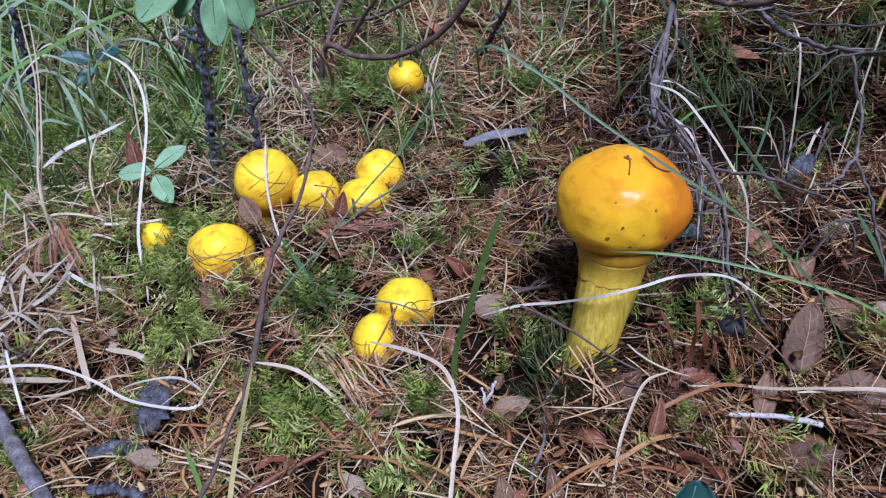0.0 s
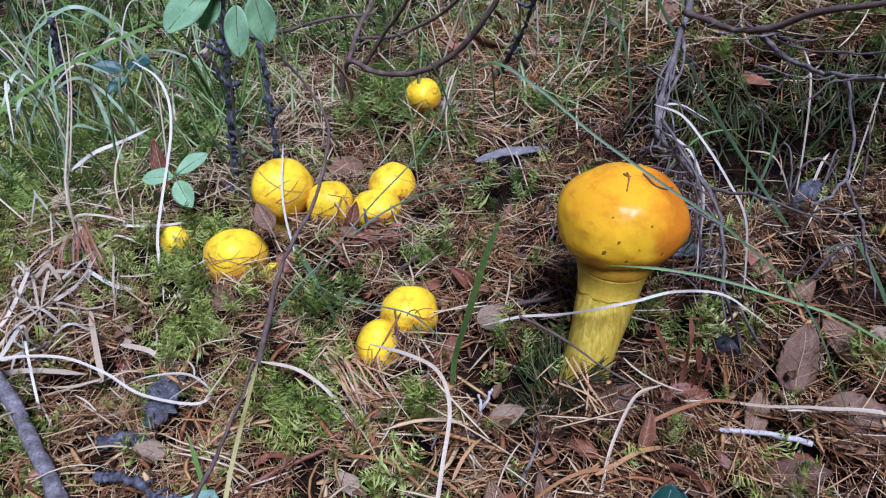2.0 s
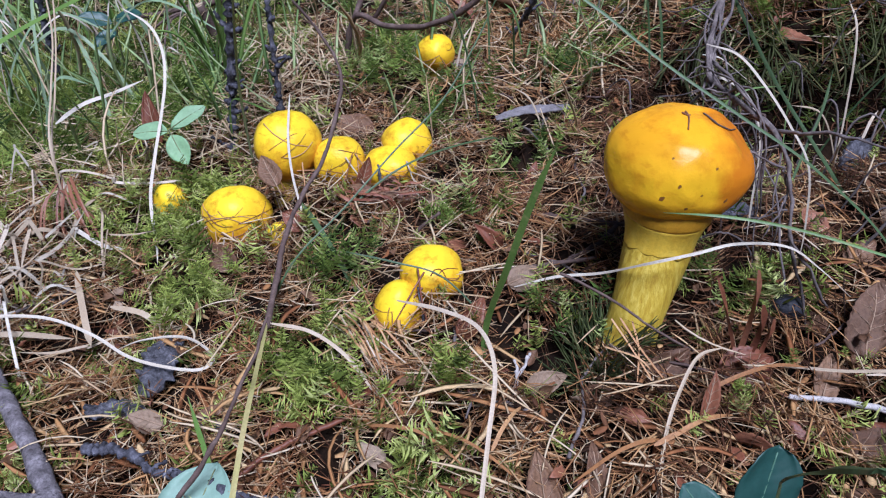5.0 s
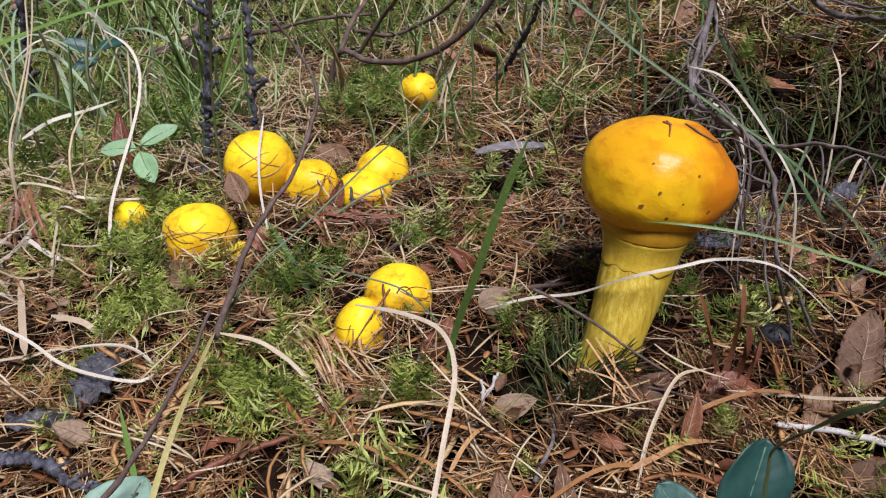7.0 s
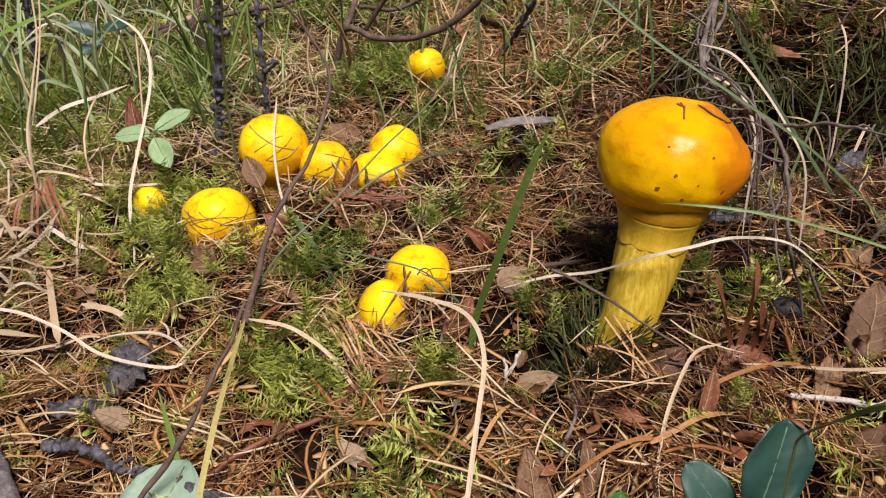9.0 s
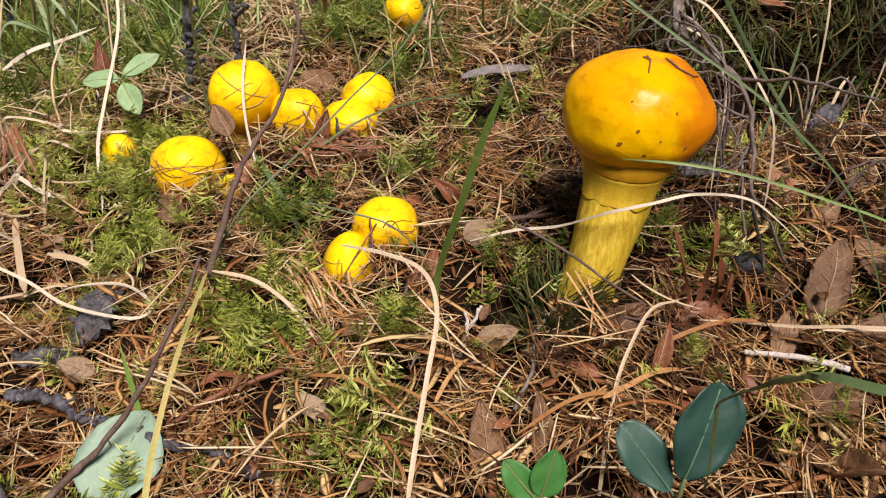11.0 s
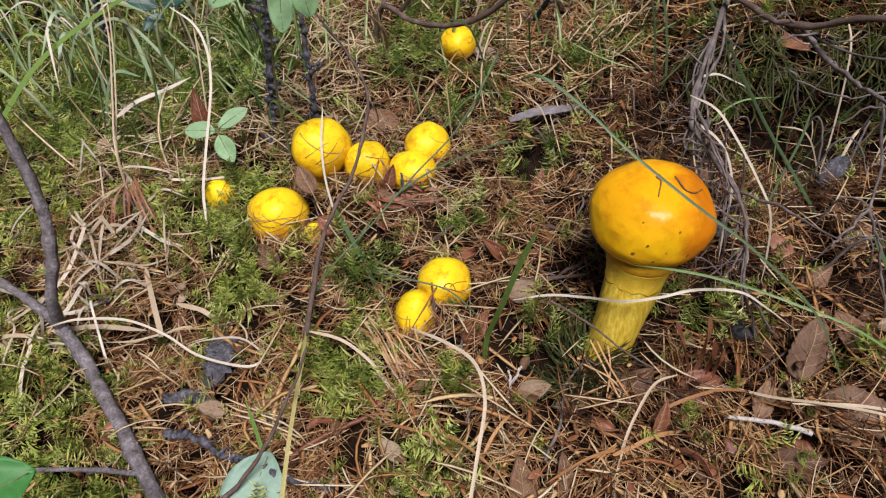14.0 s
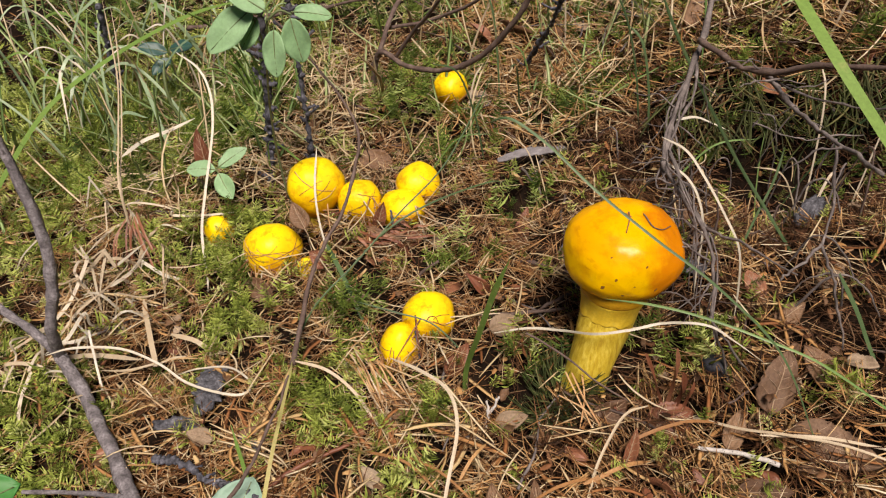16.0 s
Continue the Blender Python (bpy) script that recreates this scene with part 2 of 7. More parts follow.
def mushroom_skin(name, crown, flank, rim, patches, seed, rough=0.33, one_side=0.75, blotch=0.7):
    """Moist cap skin: colour runs from crown to rim, blotches, small dark pits."""
    m = bpy.data.materials.new(name)
    m.use_nodes = True
    nt = m.node_tree
    bsdf = nt.nodes["Principled BSDF"]
    tc = nt.nodes.new("ShaderNodeTexCoord")
    co = tc.outputs["Object"]
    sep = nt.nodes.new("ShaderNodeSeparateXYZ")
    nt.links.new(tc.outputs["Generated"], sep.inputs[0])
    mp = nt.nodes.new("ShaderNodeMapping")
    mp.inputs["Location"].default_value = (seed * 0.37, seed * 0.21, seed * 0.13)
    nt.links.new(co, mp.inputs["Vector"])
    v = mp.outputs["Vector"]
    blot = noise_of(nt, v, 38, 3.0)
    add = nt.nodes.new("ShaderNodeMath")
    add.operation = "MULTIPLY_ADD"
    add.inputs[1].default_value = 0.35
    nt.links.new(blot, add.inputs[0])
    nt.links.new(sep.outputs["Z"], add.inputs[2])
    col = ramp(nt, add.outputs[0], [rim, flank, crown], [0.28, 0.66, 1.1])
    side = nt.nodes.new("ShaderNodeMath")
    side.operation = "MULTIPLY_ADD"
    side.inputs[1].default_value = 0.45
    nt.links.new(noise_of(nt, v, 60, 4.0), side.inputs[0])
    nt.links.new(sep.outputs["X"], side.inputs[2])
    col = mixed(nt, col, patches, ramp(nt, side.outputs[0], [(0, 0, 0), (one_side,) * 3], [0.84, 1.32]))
    col = mixed(nt, col, patches, ramp(nt, noise_of(nt, v, 85, 5.0, 0.7), [(0, 0, 0), (blotch,) * 3], [0.49, 0.68]))
    col = mixed(nt, col, (0.26, 0.09, 0.006), ramp(nt, noise_of(nt, v, 150, 2.0, 0.4), [(0, 0, 0), (0.6, 0.6, 0.6)], [0.73, 0.80]))
    col = mixed(nt, col, patches, ramp(nt, noise_of(nt, v, 110, 3.0, 0.5, (1.0, 1.0, 3.2)), [(0, 0, 0), (blotch * 0.7,) * 3], [0.62, 0.70]))
    nt.links.new(col, bsdf.inputs["Base Color"])
    bsdf.inputs["Roughness"].default_value = rough
    bsdf.inputs["Specular IOR Level"].default_value = 0.20
    b = nt.nodes.new("ShaderNodeBump")
    b.inputs["Strength"].default_value, b.inputs["Distance"].default_value = 0.40, 0.0014
    nt.links.new(noise_of(nt, v, 130, 5.0, 0.6), b.inputs["Height"])
    nt.links.new(b.outputs["Normal"], bsdf.inputs["Normal"])
    return m


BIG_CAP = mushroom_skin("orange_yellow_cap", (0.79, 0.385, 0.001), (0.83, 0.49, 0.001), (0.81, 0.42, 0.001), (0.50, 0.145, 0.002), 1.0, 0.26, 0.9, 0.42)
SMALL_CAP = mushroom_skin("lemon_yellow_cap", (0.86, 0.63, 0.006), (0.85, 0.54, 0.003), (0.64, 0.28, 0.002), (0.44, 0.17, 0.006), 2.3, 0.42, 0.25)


PIT = surface("dark_brown_pit", [(0.14, 0.05, 0.006), (0.26, 0.10, 0.008)], 0.7, None, 900, 200, 0.3, 0.0)


def stem_skin():
    m = bpy.data.materials.new("streaked_yellow_stem")
    m.use_nodes = True
    nt = m.node_tree
    bsdf = nt.nodes["Principled BSDF"]
    tc = nt.nodes.new("ShaderNodeTexCoord")
    co = tc.outputs["Object"]
    streak = noise_of(nt, co, 420, 5.0, 0.7, (1.0, 1.0, 0.14))
    col = ramp(nt, streak, [(0.34, 0.20, 0.008), (0.53, 0.38, 0.025), (0.70, 0.56, 0.09)], [0.28, 0.48, 0.70])
    col = mixed(nt, col, (0.28, 0.13, 0.01), ramp(nt, noise_of(nt, co, 240, 4.0, 0.7), [(0, 0, 0), (0.4, 0.4, 0.4)], [0.60, 0.72]))
    nt.links.new(col, bsdf.inputs["Base Color"])
    bsdf.inputs["Roughness"].default_value = 0.6
    b = nt.nodes.new("ShaderNodeBump")
    b.inputs["Strength"].default_value, b.inputs["Distance"].default_value = 0.6, 0.0012
    nt.links.new(streak, b.inputs["Height"])
    nt.links.new(b.outputs["Normal"], bsdf.inputs["Normal"])
    return m


STEM_SKIN = stem_skin()
BAND_SKIN = surface("brown_shaded_veil", [(0.44, 0.20, 0.006), (0.58, 0.31, 0.010), (0.68, 0.40, 0.015)], 0.5, None, 500, 150, 0.2, 0.4, 0.0006)
VEIL_SKIN = surface("pale_yellow_veil", [(0.54, 0.32, 0.012), (0.64, 0.44, 0.03), (0.74, 0.57, 0.09)], 0.55, None, 500, 120, 0.2, 0.4, 0.0006)


# ---- ground ----
def bump_at(x, y, cx, cy, r, h):
    return h * np.exp(-((x - cx) ** 2 + (y - cy) ** 2) / (r * r))


def step_up(v, at, soft):
    return 1 / (1 + np.exp(np.clip((at - v) / soft, -30, 30)))


def height(x, y):
    """The forest floor: a gentle slope with hummocks, hollows and small unevenness."""
    x, y = np.asarray(x, float), np.asarray(y, float)
    z = 0.022 + 0.078 * np.tanh(x / 0.6) + 0.08 * np.tanh((y - 0.3) / 0.8)
    z = z + bump_at(x, y, 0.25, 0.60, 0.10, 0.012) + 0.050 * step_up(x, 0.135, 0.012) * step_up(y - 0.1 * (x - 0.2), 0.495, 0.006) + bump_at(x, y, -0.2, 0.13, 0.10, -0.010) + bump_at(x, y, 0.215, 0.464, 0.045, -0.070) + bump_at(x, y, 0.275, 0.472, 0.04, -0.040) + bump_at(x, y, 0.145, 0.44, 0.035, -0.018)
    z = z + bump_at(x, y, -0.08, 0.555, 0.035, 0.014) + bump_at(x, y, -0.018, 0.512, 0.025, 0.007) + bump_at(x, y, 0.028, 0.425, 0.013, -0.030) + bump_at(x, y, 0.050, 0.264, 0.016, -0.014) + bump_at(x, y, -0.20, 0.288, 0.022, -0.024)
    z = z + bump_at(x, y, -0.24, 0.40, 0.05, 0.006) + bump_at(x, y, -0.088, 0.425, 0.045, 0.009) + bump_at(x, y, -0.030, 0.315, 0.022, 0.006) + bump_at(x, y, -0.026, 0.275, 0.012, -0.026) + bump_at(x, y, -0.148, 0.366, 0.016, -0.008) + bump_at(x, y, 0.034, 0.258, 0.022, -0.015)
    for i in range(14):
        a, k = 2.4 * i + 0.5, 70 + 19 * i
        z = z + 0.085 / k * np.sin(k * (x * math.cos(a) + y * math.sin(a)) + 1.7 * i + 1.5 * np.sin(23 * x + 31 * y + i))
    z = z - 0.023 * hollow(x, y)
    far = np.clip((np.hypot(x, y - 0.4) - 0.7) / 1.5, 0, 1)
    return z + far * 0.03 * np.sin(x * 4.1 + 0.7) * np.sin(y * 3.3 + 1.9)


def hollow(x, y):
    """Small gaps between tussocks, where the litter is thin and dark."""
    w = np.zeros_like(np.asarray(x, float) + np.asarray(y, float))
    for i in range(8):
        a, k = 2.1 * i + 0.9, 120 + 23 * i
        w = w + np.sin(k * (x * math.cos(a) + y * math.sin(a)) + 2.3 * i + 1.2 * np.sin(41 * x - 29 * y + 2 * i))
    return np.clip((w - 0.9) / 1.2, 0, 1)


def H(x, y):
    return float(height(x, y))


def mesh_of(name, verts, faces, material, smooth=True):
    me = bpy.data.meshes.new(name)
    me.from_pydata([tuple(v) for v in verts], [], [tuple(f) for f in faces])
    if smooth:
        me.polygons.foreach_set("use_smooth", [True] * len(me.polygons))
    me.materials.append(material)
    me.update()
    return me


def part(name, data, material, parent, label=""):
    ob = new(name, mesh_of(name, data[0], data[1], material))
    ob.parent = parent
    if label:
        ob["label"] = label
    return ob


def base_of(name, at, label, category, group=""):
    ob = new(name)
    ob.empty_display_size = 0.01
    ob.location = at
    return tagged(ob, label, category, group)


def shifted(data, at):
    """Geometry given in the world, moved so that it hangs on an object at that place."""
    return np.asarray(data[0], float) - np.asarray(at, float), data[1]


_u = np.linspace(-1, 1, 281)
_gx = np.sinh(_u * 5.2) / np.sinh(5.2) * 60
_gy = 0.40 + np.sinh(_u * 5.2) / np.sinh(5.2) * 60
GX, GY = np.meshgrid(_gx, _gy)
GZ = height(GX, GY) - 0.003
_n = len(_u)
_idx = np.arange(_n * _n).reshape(_n, _n)
def litter_ground():
    """Dark soil, covered with matted brown needles away from the opened-up patch."""
    m = SOIL.copy()
    m.name = "soil_and_matted_needles"
    nt = m.node_tree
    bsdf = nt.nodes["Principled BSDF"]
    co = nt.nodes.new("ShaderNodeTexCoord").outputs["Object"]
    far = nt.nodes.new("ShaderNodeVectorMath")
    far.operation = "LENGTH"
    nt.links.new(co, far.inputs[0])
    edge = nt.nodes.new("ShaderNodeMath")
    edge.operation = "MULTIPLY_ADD"
    edge.inputs[1].default_value = 0.9
    nt.links.new(noise_of(nt, co, 5, 4.0), edge.inputs[0])
    nt.links.new(far.outputs["Value"], edge.inputs[2])
    matted = ramp(nt, noise_of(nt, co, 160, 6.0, 0.75), [(0.02, 0.01, 0.006), (0.14, 0.065, 0.028), (0.30, 0.17, 0.08)], [0.3, 0.5, 0.72])
    matted = mixed(nt, matted, (0.06, 0.09, 0.025), ramp(nt, noise_of(nt, co, 2.2, 5.0, 0.65), [(0, 0, 0), (0.8, 0.8, 0.8)], [0.54, 0.64]))
    old = bsdf.inputs["Base Color"].links[0].from_socket
    nt.links.new(mixed(nt, old, matted, ramp(nt, edge.outputs[0], [(0, 0, 0), (1, 1, 1)], [1.25, 1.75])), bsdf.inputs["Base Color"])
    return m


ground = new("ground", mesh_of("ground", np.c_[GX.ravel(), GY.ravel(), GZ.ravel()],
             np.c_[_idx[:-1, :-1].ravel(), _idx[:-1, 1:].ravel(), _idx[1:, 1:].ravel(), _idx[1:, :-1].ravel()], litter_ground()))
tagged(ground, "dark brown forest soil under needles and moss", "ground", kind="structure")


# ---- shapes ----
def curve_through(points, steps=8):
    """A smooth line through a few places."""
    c = np.asarray(points, float)
    p = np.vstack([2 * c[0] - c[1], c, 2 * c[-1] - c[-2]])
    out = []
    for i in range(1, len(p) - 2):
        a, b, d, e = p[i - 1], p[i], p[i + 1], p[i + 2]
        for t in np.linspace(0, 1, steps, endpoint=False):
            out.append(0.5 * (2 * b + (d - a) * t + (2 * a - 5 * b + 4 * d - e) * t * t + (3 * b - a - 3 * d + e) * t ** 3))
    out.append(p[-2])
    return np.array(out)


def frames_along(q, up=(0, 0, 1)):
    t = np.gradient(q, axis=0)
    t /= np.linalg.norm(t, axis=1)[:, None] + 1e-12
    s = np.cross(t, np.asarray(up, float))
    bad = np.linalg.norm(s, axis=1) < 1e-3
    s[bad] = (1, 0, 0)
    s /= np.linalg.norm(s, axis=1)[:, None]
    return t, s, np.cross(s, t)


def tube(points, r0, r1, sides=7, knots=0.0, steps=8, seed=0, wander=0.0):
    """A round stick from thick to thin, with knots and small bends."""
    q = curve_through(points, steps)
    rng = np.random.default_rng(seed)
    n = len(q)
    if wander:
        w = rng.normal(0, wander, (n, 3))
        w[0] = w[-1] = 0
        q = q + (w + np.roll(w, 1, 0) + np.roll(w, -1, 0)) / 3
    _, s, u = frames_along(q)
    r = np.linspace(r0, r1, n) * (1 + knots * np.clip(rng.normal(0, 1, n), -1, 2.2))
    a = np.arange(sides) * 2 * math.pi / sides
    wob = 1 + 0.05 * rng.normal(0, 1, (n, sides))
    v = q[:, None] + (r[:, None, None] * wob[..., None]) * (np.cos(a)[None, :, None] * s[:, None] + np.sin(a)[None, :, None] * u[:, None])
    verts = np.vstack([v.reshape(-1, 3), q[:1], q[-1:]])
    f = []
    for i in range(n - 1):
        for k in range(sides):
            l = (k + 1) % sides
            f.append((i * sides + k, i * sides + l, (i + 1) * sides + l, (i + 1) * sides + k))
    for k in range(sides):
        l = (k + 1) % sides
        f.append((n * sides, l, k))
        f.append((n * sides + 1, (n - 1) * sides + k, (n - 1) * sides + l))
    return verts, f


def strap(points, width, up=(0, 0, 1), fold=0.25, thick=0.0003, tips=(0.35, 0.1), twist=0.0, steps=8):
    """A grass blade: a keeled strip with thickness, narrowing to its ends."""
    q = curve_through(points, steps)
    n = len(q)
    _, s, u = frames_along(q, up)
    k = np.linspace(0, 1, n)
    w = width * 0.5 * np.minimum(1, np.minimum(tips[0] + k * 6, tips[1] + (1 - k) * 5))
    an = np.radians(twist) * k
    s2 = np.cos(an)[:, None] * s + np.sin(an)[:, None] * u
    u2 = -np.sin(an)[:, None] * s + np.cos(an)[:, None] * u
    w = w[:, None]
    left, right = q - s2 * w + u2 * w * fold, q + s2 * w + u2 * w * fold
    v = np.stack([left, q + u2 * thick, right, q - u2 * thick], 1).reshape(-1, 3)
    f = []
    for i in range(n - 1):
        for j in range(4):
            l = (j + 1) % 4
            f.append((i * 4 + j, i * 4 + l, i * 4 + 4 + l, i * 4 + 4 + j))
    f += [(0, 3, 2, 1), (n * 4 - 4, n * 4 - 3, n * 4 - 2, n * 4 - 1)]
    return v, f


def leaf_shape(length, width, curl=0.15, cup=0.2, point=0.75, seed=0, teeth=0.035, nl=25, nw=11, thick=0.0003, crumple=0.05, blunt=0.75):
    """A leaf along +y from its stalk at the origin, upper side +z: outline, cupping, waves, thickness."""
    rng = np.random.default_rng(seed)
    ph = rng.uniform(0, 6.28, 4)
    v = []
    for side in (1, -1):
        for i in range(nl):
            a = i / (nl - 1)
            out = max(math.sin(math.pi * a ** point), 0) ** blunt
            out = max(out, 0.02) * (1 + teeth * math.sin(i * 2.6 + ph[0]))
            for j in range(nw):
                b = j / (nw - 1) * 2 - 1
                x = b * out * width / 2
                z = cup * width * 0.5 * b * b * out - curl * length * (a - 0.35) ** 2
                z += 0.035 * width * (math.sin(a * 7 + ph[1] + b * 2) + math.sin(a * 11 + ph[2] - b * 3)) * abs(b)
                z -= 0.02 * width * (1 - min(1, abs(b) * 4))
                z += 0.010 * width * math.cos((a * 8 - abs(b) * 1.6) * 6.283) + crumple * width * (math.sin(a * 5 + b * 4 + ph[3]) * math.cos(b * 5 - a * 3 + ph[0]))
                v.append((x + 0.05 * length * math.sin(a * 2 + ph[3]) * 0.5, a * length, z + side * thick / 2))
    f = []
    m = nl * nw
    for i in range(nl - 1):
        for j in range(nw - 1):
            p = i * nw + j
            f.append((p, p + 1, p + nw + 1, p + nw))
            f.append((m + p, m + p + nw, m + p + nw + 1, m + p + 1))
    rim = [i for i in range(nw)] + [i * nw + nw - 1 for i in range(1, nl)] + [(nl - 1) * nw + j for j in range(nw - 2, -1, -1)] + [i * nw for i in range(nl - 2, 0, -1)]
    for i in range(len(rim)):
        p, q = rim[i], rim[(i + 1) % len(rim)]
        f.append((q, p, m + p, m + q))
    return np.array(v), f


def leaf_pose(base, tip, face):
    """Turns a leaf so that it runs from base to tip with its upper side towards face."""
    y = (Vector(tip) - Vector(base)).normalized()
    z = Vector(face) - y * Vector(face).dot(y)
    z.normalize()
    x = y.cross(z)
    m = Matrix((x, y, z)).transposed().to_4x4()
    m.translation = base
    return m


def moved(data, m):
    v = np.asarray(data[0], float)
    r = np.array(m.to_3x3())
    return v @ r.T + np.array(m.translation), data[1]


def leaf(name, base, tip, width, material, label, category="leaf", face=(0, -0.3, 1), curl=0.15, cup=0.2, point=0.75, seed=0, teeth=0.0, stalk=0.006, vein=True, parent=None, rib=None, blunt=0.75):
    """A leaf with its midrib and stalk. As a thing of its own, or as a part of a plant."""
    length = (Vector(tip) - Vector(base)).length
    m = leaf_pose(base, tip, face)
    if parent is None:
        ob = new(name, mesh_of(name, *leaf_shape(length, width, curl, cup, point, seed, teeth + 0.05, crumple=0.085), material))
        ob.matrix_world = m
        tagged(ob, label, category)
        inv = Matrix()
        at = (0, 0, 0)
    else:
        inv, at = m, parent.location
        ob = part(name, shifted(moved(leaf_shape(length, width, curl, cup, point, seed, 0.0, crumple=0.012, blunt=blunt), m), at), material, parent)
        at = ob.location
    if vein:
        line = [(0, -stalk, -0.001), (0, 0, 0.0002 - curl * length * 0.1225), (0, length * 0.4, 0.0002 - 0.02 * width), (0, length * 0.93, 0.0002 - curl * length * 0.33 - 0.02 * width)]
        off = [0.05 * length * math.sin(q * 2 + np.random.default_rng(seed).uniform(0, 6.28, 4)[3]) * 0.5 for q in (0, 0, 0.4, 0.93)]
        line = [(p[0] + o, p[1], p[2]) for p, o in zip(line, off)]
        t = tube(line, max(0.00045, width * 0.022), 0.00025, 5)
        if parent is None:
            grid = np.array([v.co for v in ob.data.vertices])[:25 * 11].reshape(25, 11, 3)
            spine = [grid[0, 5] - (0, stalk, 0.001)] + [grid[i, 5] + (0, 0, 0.00012) for i in range(0, 24, 3)]
            part("midrib", tube(spine, max(0.0004, width * 0.020), 0.0002, 5, 0, 3), rib or VEIN, ob)
            for i0 in (5, 9, 13, 17):
                for side in (1, -1):
                    line = [grid[i0 + k, 5 + side * k] + (0, 0, 0.00012) for k in range(5)]
                    part("side_vein", tube(line, max(0.00018, width * 0.010), 0.0001, 4, 0, 3), rib or VEIN, ob)
        else:
            part("midrib", shifted(moved(t, m), parent.location), rib or VEIN, ob)
    return ob


def twig(name, points, r0, r1, material, label, category="twig", knots=0.18, wander=0.0006, seed=0, sides=8, side_twigs=(), group="", steps=8):
    """A loose twig as one thing; side twigs are parts of it."""
    at = Vector(points[0])
    ob = new(name, mesh_of(name, *shifted(tube(points, r0, r1, sides, knots, steps, seed, wander), at), material))
    ob.location = at
    tagged(ob, label, category, group)
    for i, (pts, a, b) in enumerate(side_twigs):
        part("side_twig", shifted(tube(pts, a, b, 6, knots, min(steps, 7), seed + i + 1, wander), at), material, ob)
    return ob


def blade(name, points, width, material, label, up=(0, -0.6, 0.8), fold=0.14, twist=25.0, tips=(0.35, 0.1), group=""):
    at = Vector(points[0])
    ob = new(name, mesh_of(name, *shifted(strap(points, width, up, fold, 0.00025, tips, twist), at), material, False))
    ob.location = at
    return tagged(ob, label, "grass", group)


# ---- mushrooms ----
def lathe(profile, segs=40, rough=0.0, seed=0, ridges=0.0):
    """Turns a profile of (radius, height) about z, made uneven."""
    rng = np.random.default_rng(seed)
    p = np.asarray(profile, float)
    a = np.arange(segs) * 2 * math.pi / segs
    ph = rng.uniform(0, 6.28, 8)
    v = []
    for k, (r, z) in enumerate(p):
        w = 1 + rough * (np.sin(2 * a + ph[0]) + 0.7 * np.sin(3 * a + ph[1] + z * 60) + 0.5 * np.sin(5 * a + ph[2] + z * 130)) + ridges * np.sin(17 * a + ph[3] + z * 40) * np.sin(a * 5 + ph[4])
        zz = z + rough * 0.5 * r * np.sin(2 * a + ph[5] + r * 80)
        v += list(zip(r * w * np.cos(a), r * w * np.sin(a), zz if np.ndim(zz) else [z] * segs))
    n = len(p)
    f = [(i * segs + j, i * segs + (j + 1) % segs, (i + 1) * segs + (j + 1) % segs, (i + 1) * segs + j) for i in range(n - 1) for j in range(segs)]
    f += [tuple(range(segs))[::-1], tuple((n - 1) * segs + j for j in range(segs))]
    return np.array(v), f


def cap_profile(r, top, low, under=0.92, n=18, full=0.93, tall=1.0):
    """From the rolled-in rim, round the flank, to the crown."""
    rim = max(0.0, math.cos(under)) ** full * r
    out = [(rim * 0.78, -low * math.sin(under) * 0.78), (rim * 0.94, -low * math.sin(under) * 1.0)]
    for i in range(n):
        a = -under + (math.pi / 2 + under) * i / (n - 1)
        c, s = math.cos(a), math.sin(a)
        out.append((max(r * abs(c) ** full, r * 0.02), top * s ** tall if s > 0 else -low * abs(s) ** tall))
    return out


def lumpy(v, coarse, fine, seed):
    """Makes a rounded skin uneven: soft lumps and shallow dents."""
    out = np.array(v)
    for i, p in enumerate(out):
        q = Vector(p) + Vector((seed * 0.31, seed * 0.17, seed * 0.23))
        k = coarse * noise.noise(q * 62) + fine * noise.noise(q * 170)
        out[i] = p * (1 + k / max(np.linalg.norm(p), 1e-6))
    return out


def bent(data, axis):
    """Moves the rings of an upright shape sideways along a leaning axis of (x, y, z) places."""
    v = np.array(data[0])
    ax = np.asarray(axis, float)
    v[:, 0] += np.interp(v[:, 2], ax[:, 2], ax[:, 0])
    v[:, 1] += np.interp(v[:, 2], ax[:, 2], ax[:, 1])
    return v, data[1]


def small_mushroom(centre, r, top, low, label, seed, lean=(0, 0), squash=1.0, group="small mushrooms"):
    x, y, z = centre
    floor = H(x, y) - 0.004
    ob = base_of("mushroom", (x, y, floor), label, "mushroom", group)
    cap = lathe(cap_profile(r, top, low), 44, 0.026, seed)
    v = lumpy(cap[0] * (1, squash, 1), 0.0016, 0.0005, seed)
    rot = np.array(Euler((lean[0], lean[1], seed * 1.7)).to_matrix())
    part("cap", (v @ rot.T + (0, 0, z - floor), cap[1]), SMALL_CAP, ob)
    h = z - floor - low * 0.6
    if h > 0.002:
        prof = [(r * 0.52, 0), (r * 0.58, h * 0.3), (r * 0.60, h * 0.7), (r * 0.62, h)]
        part("stem", lathe(prof, 24, 0.02, seed + 3, 0.01), STEM_SKIN, ob, "short pale yellow stem in the moss")
    return ob


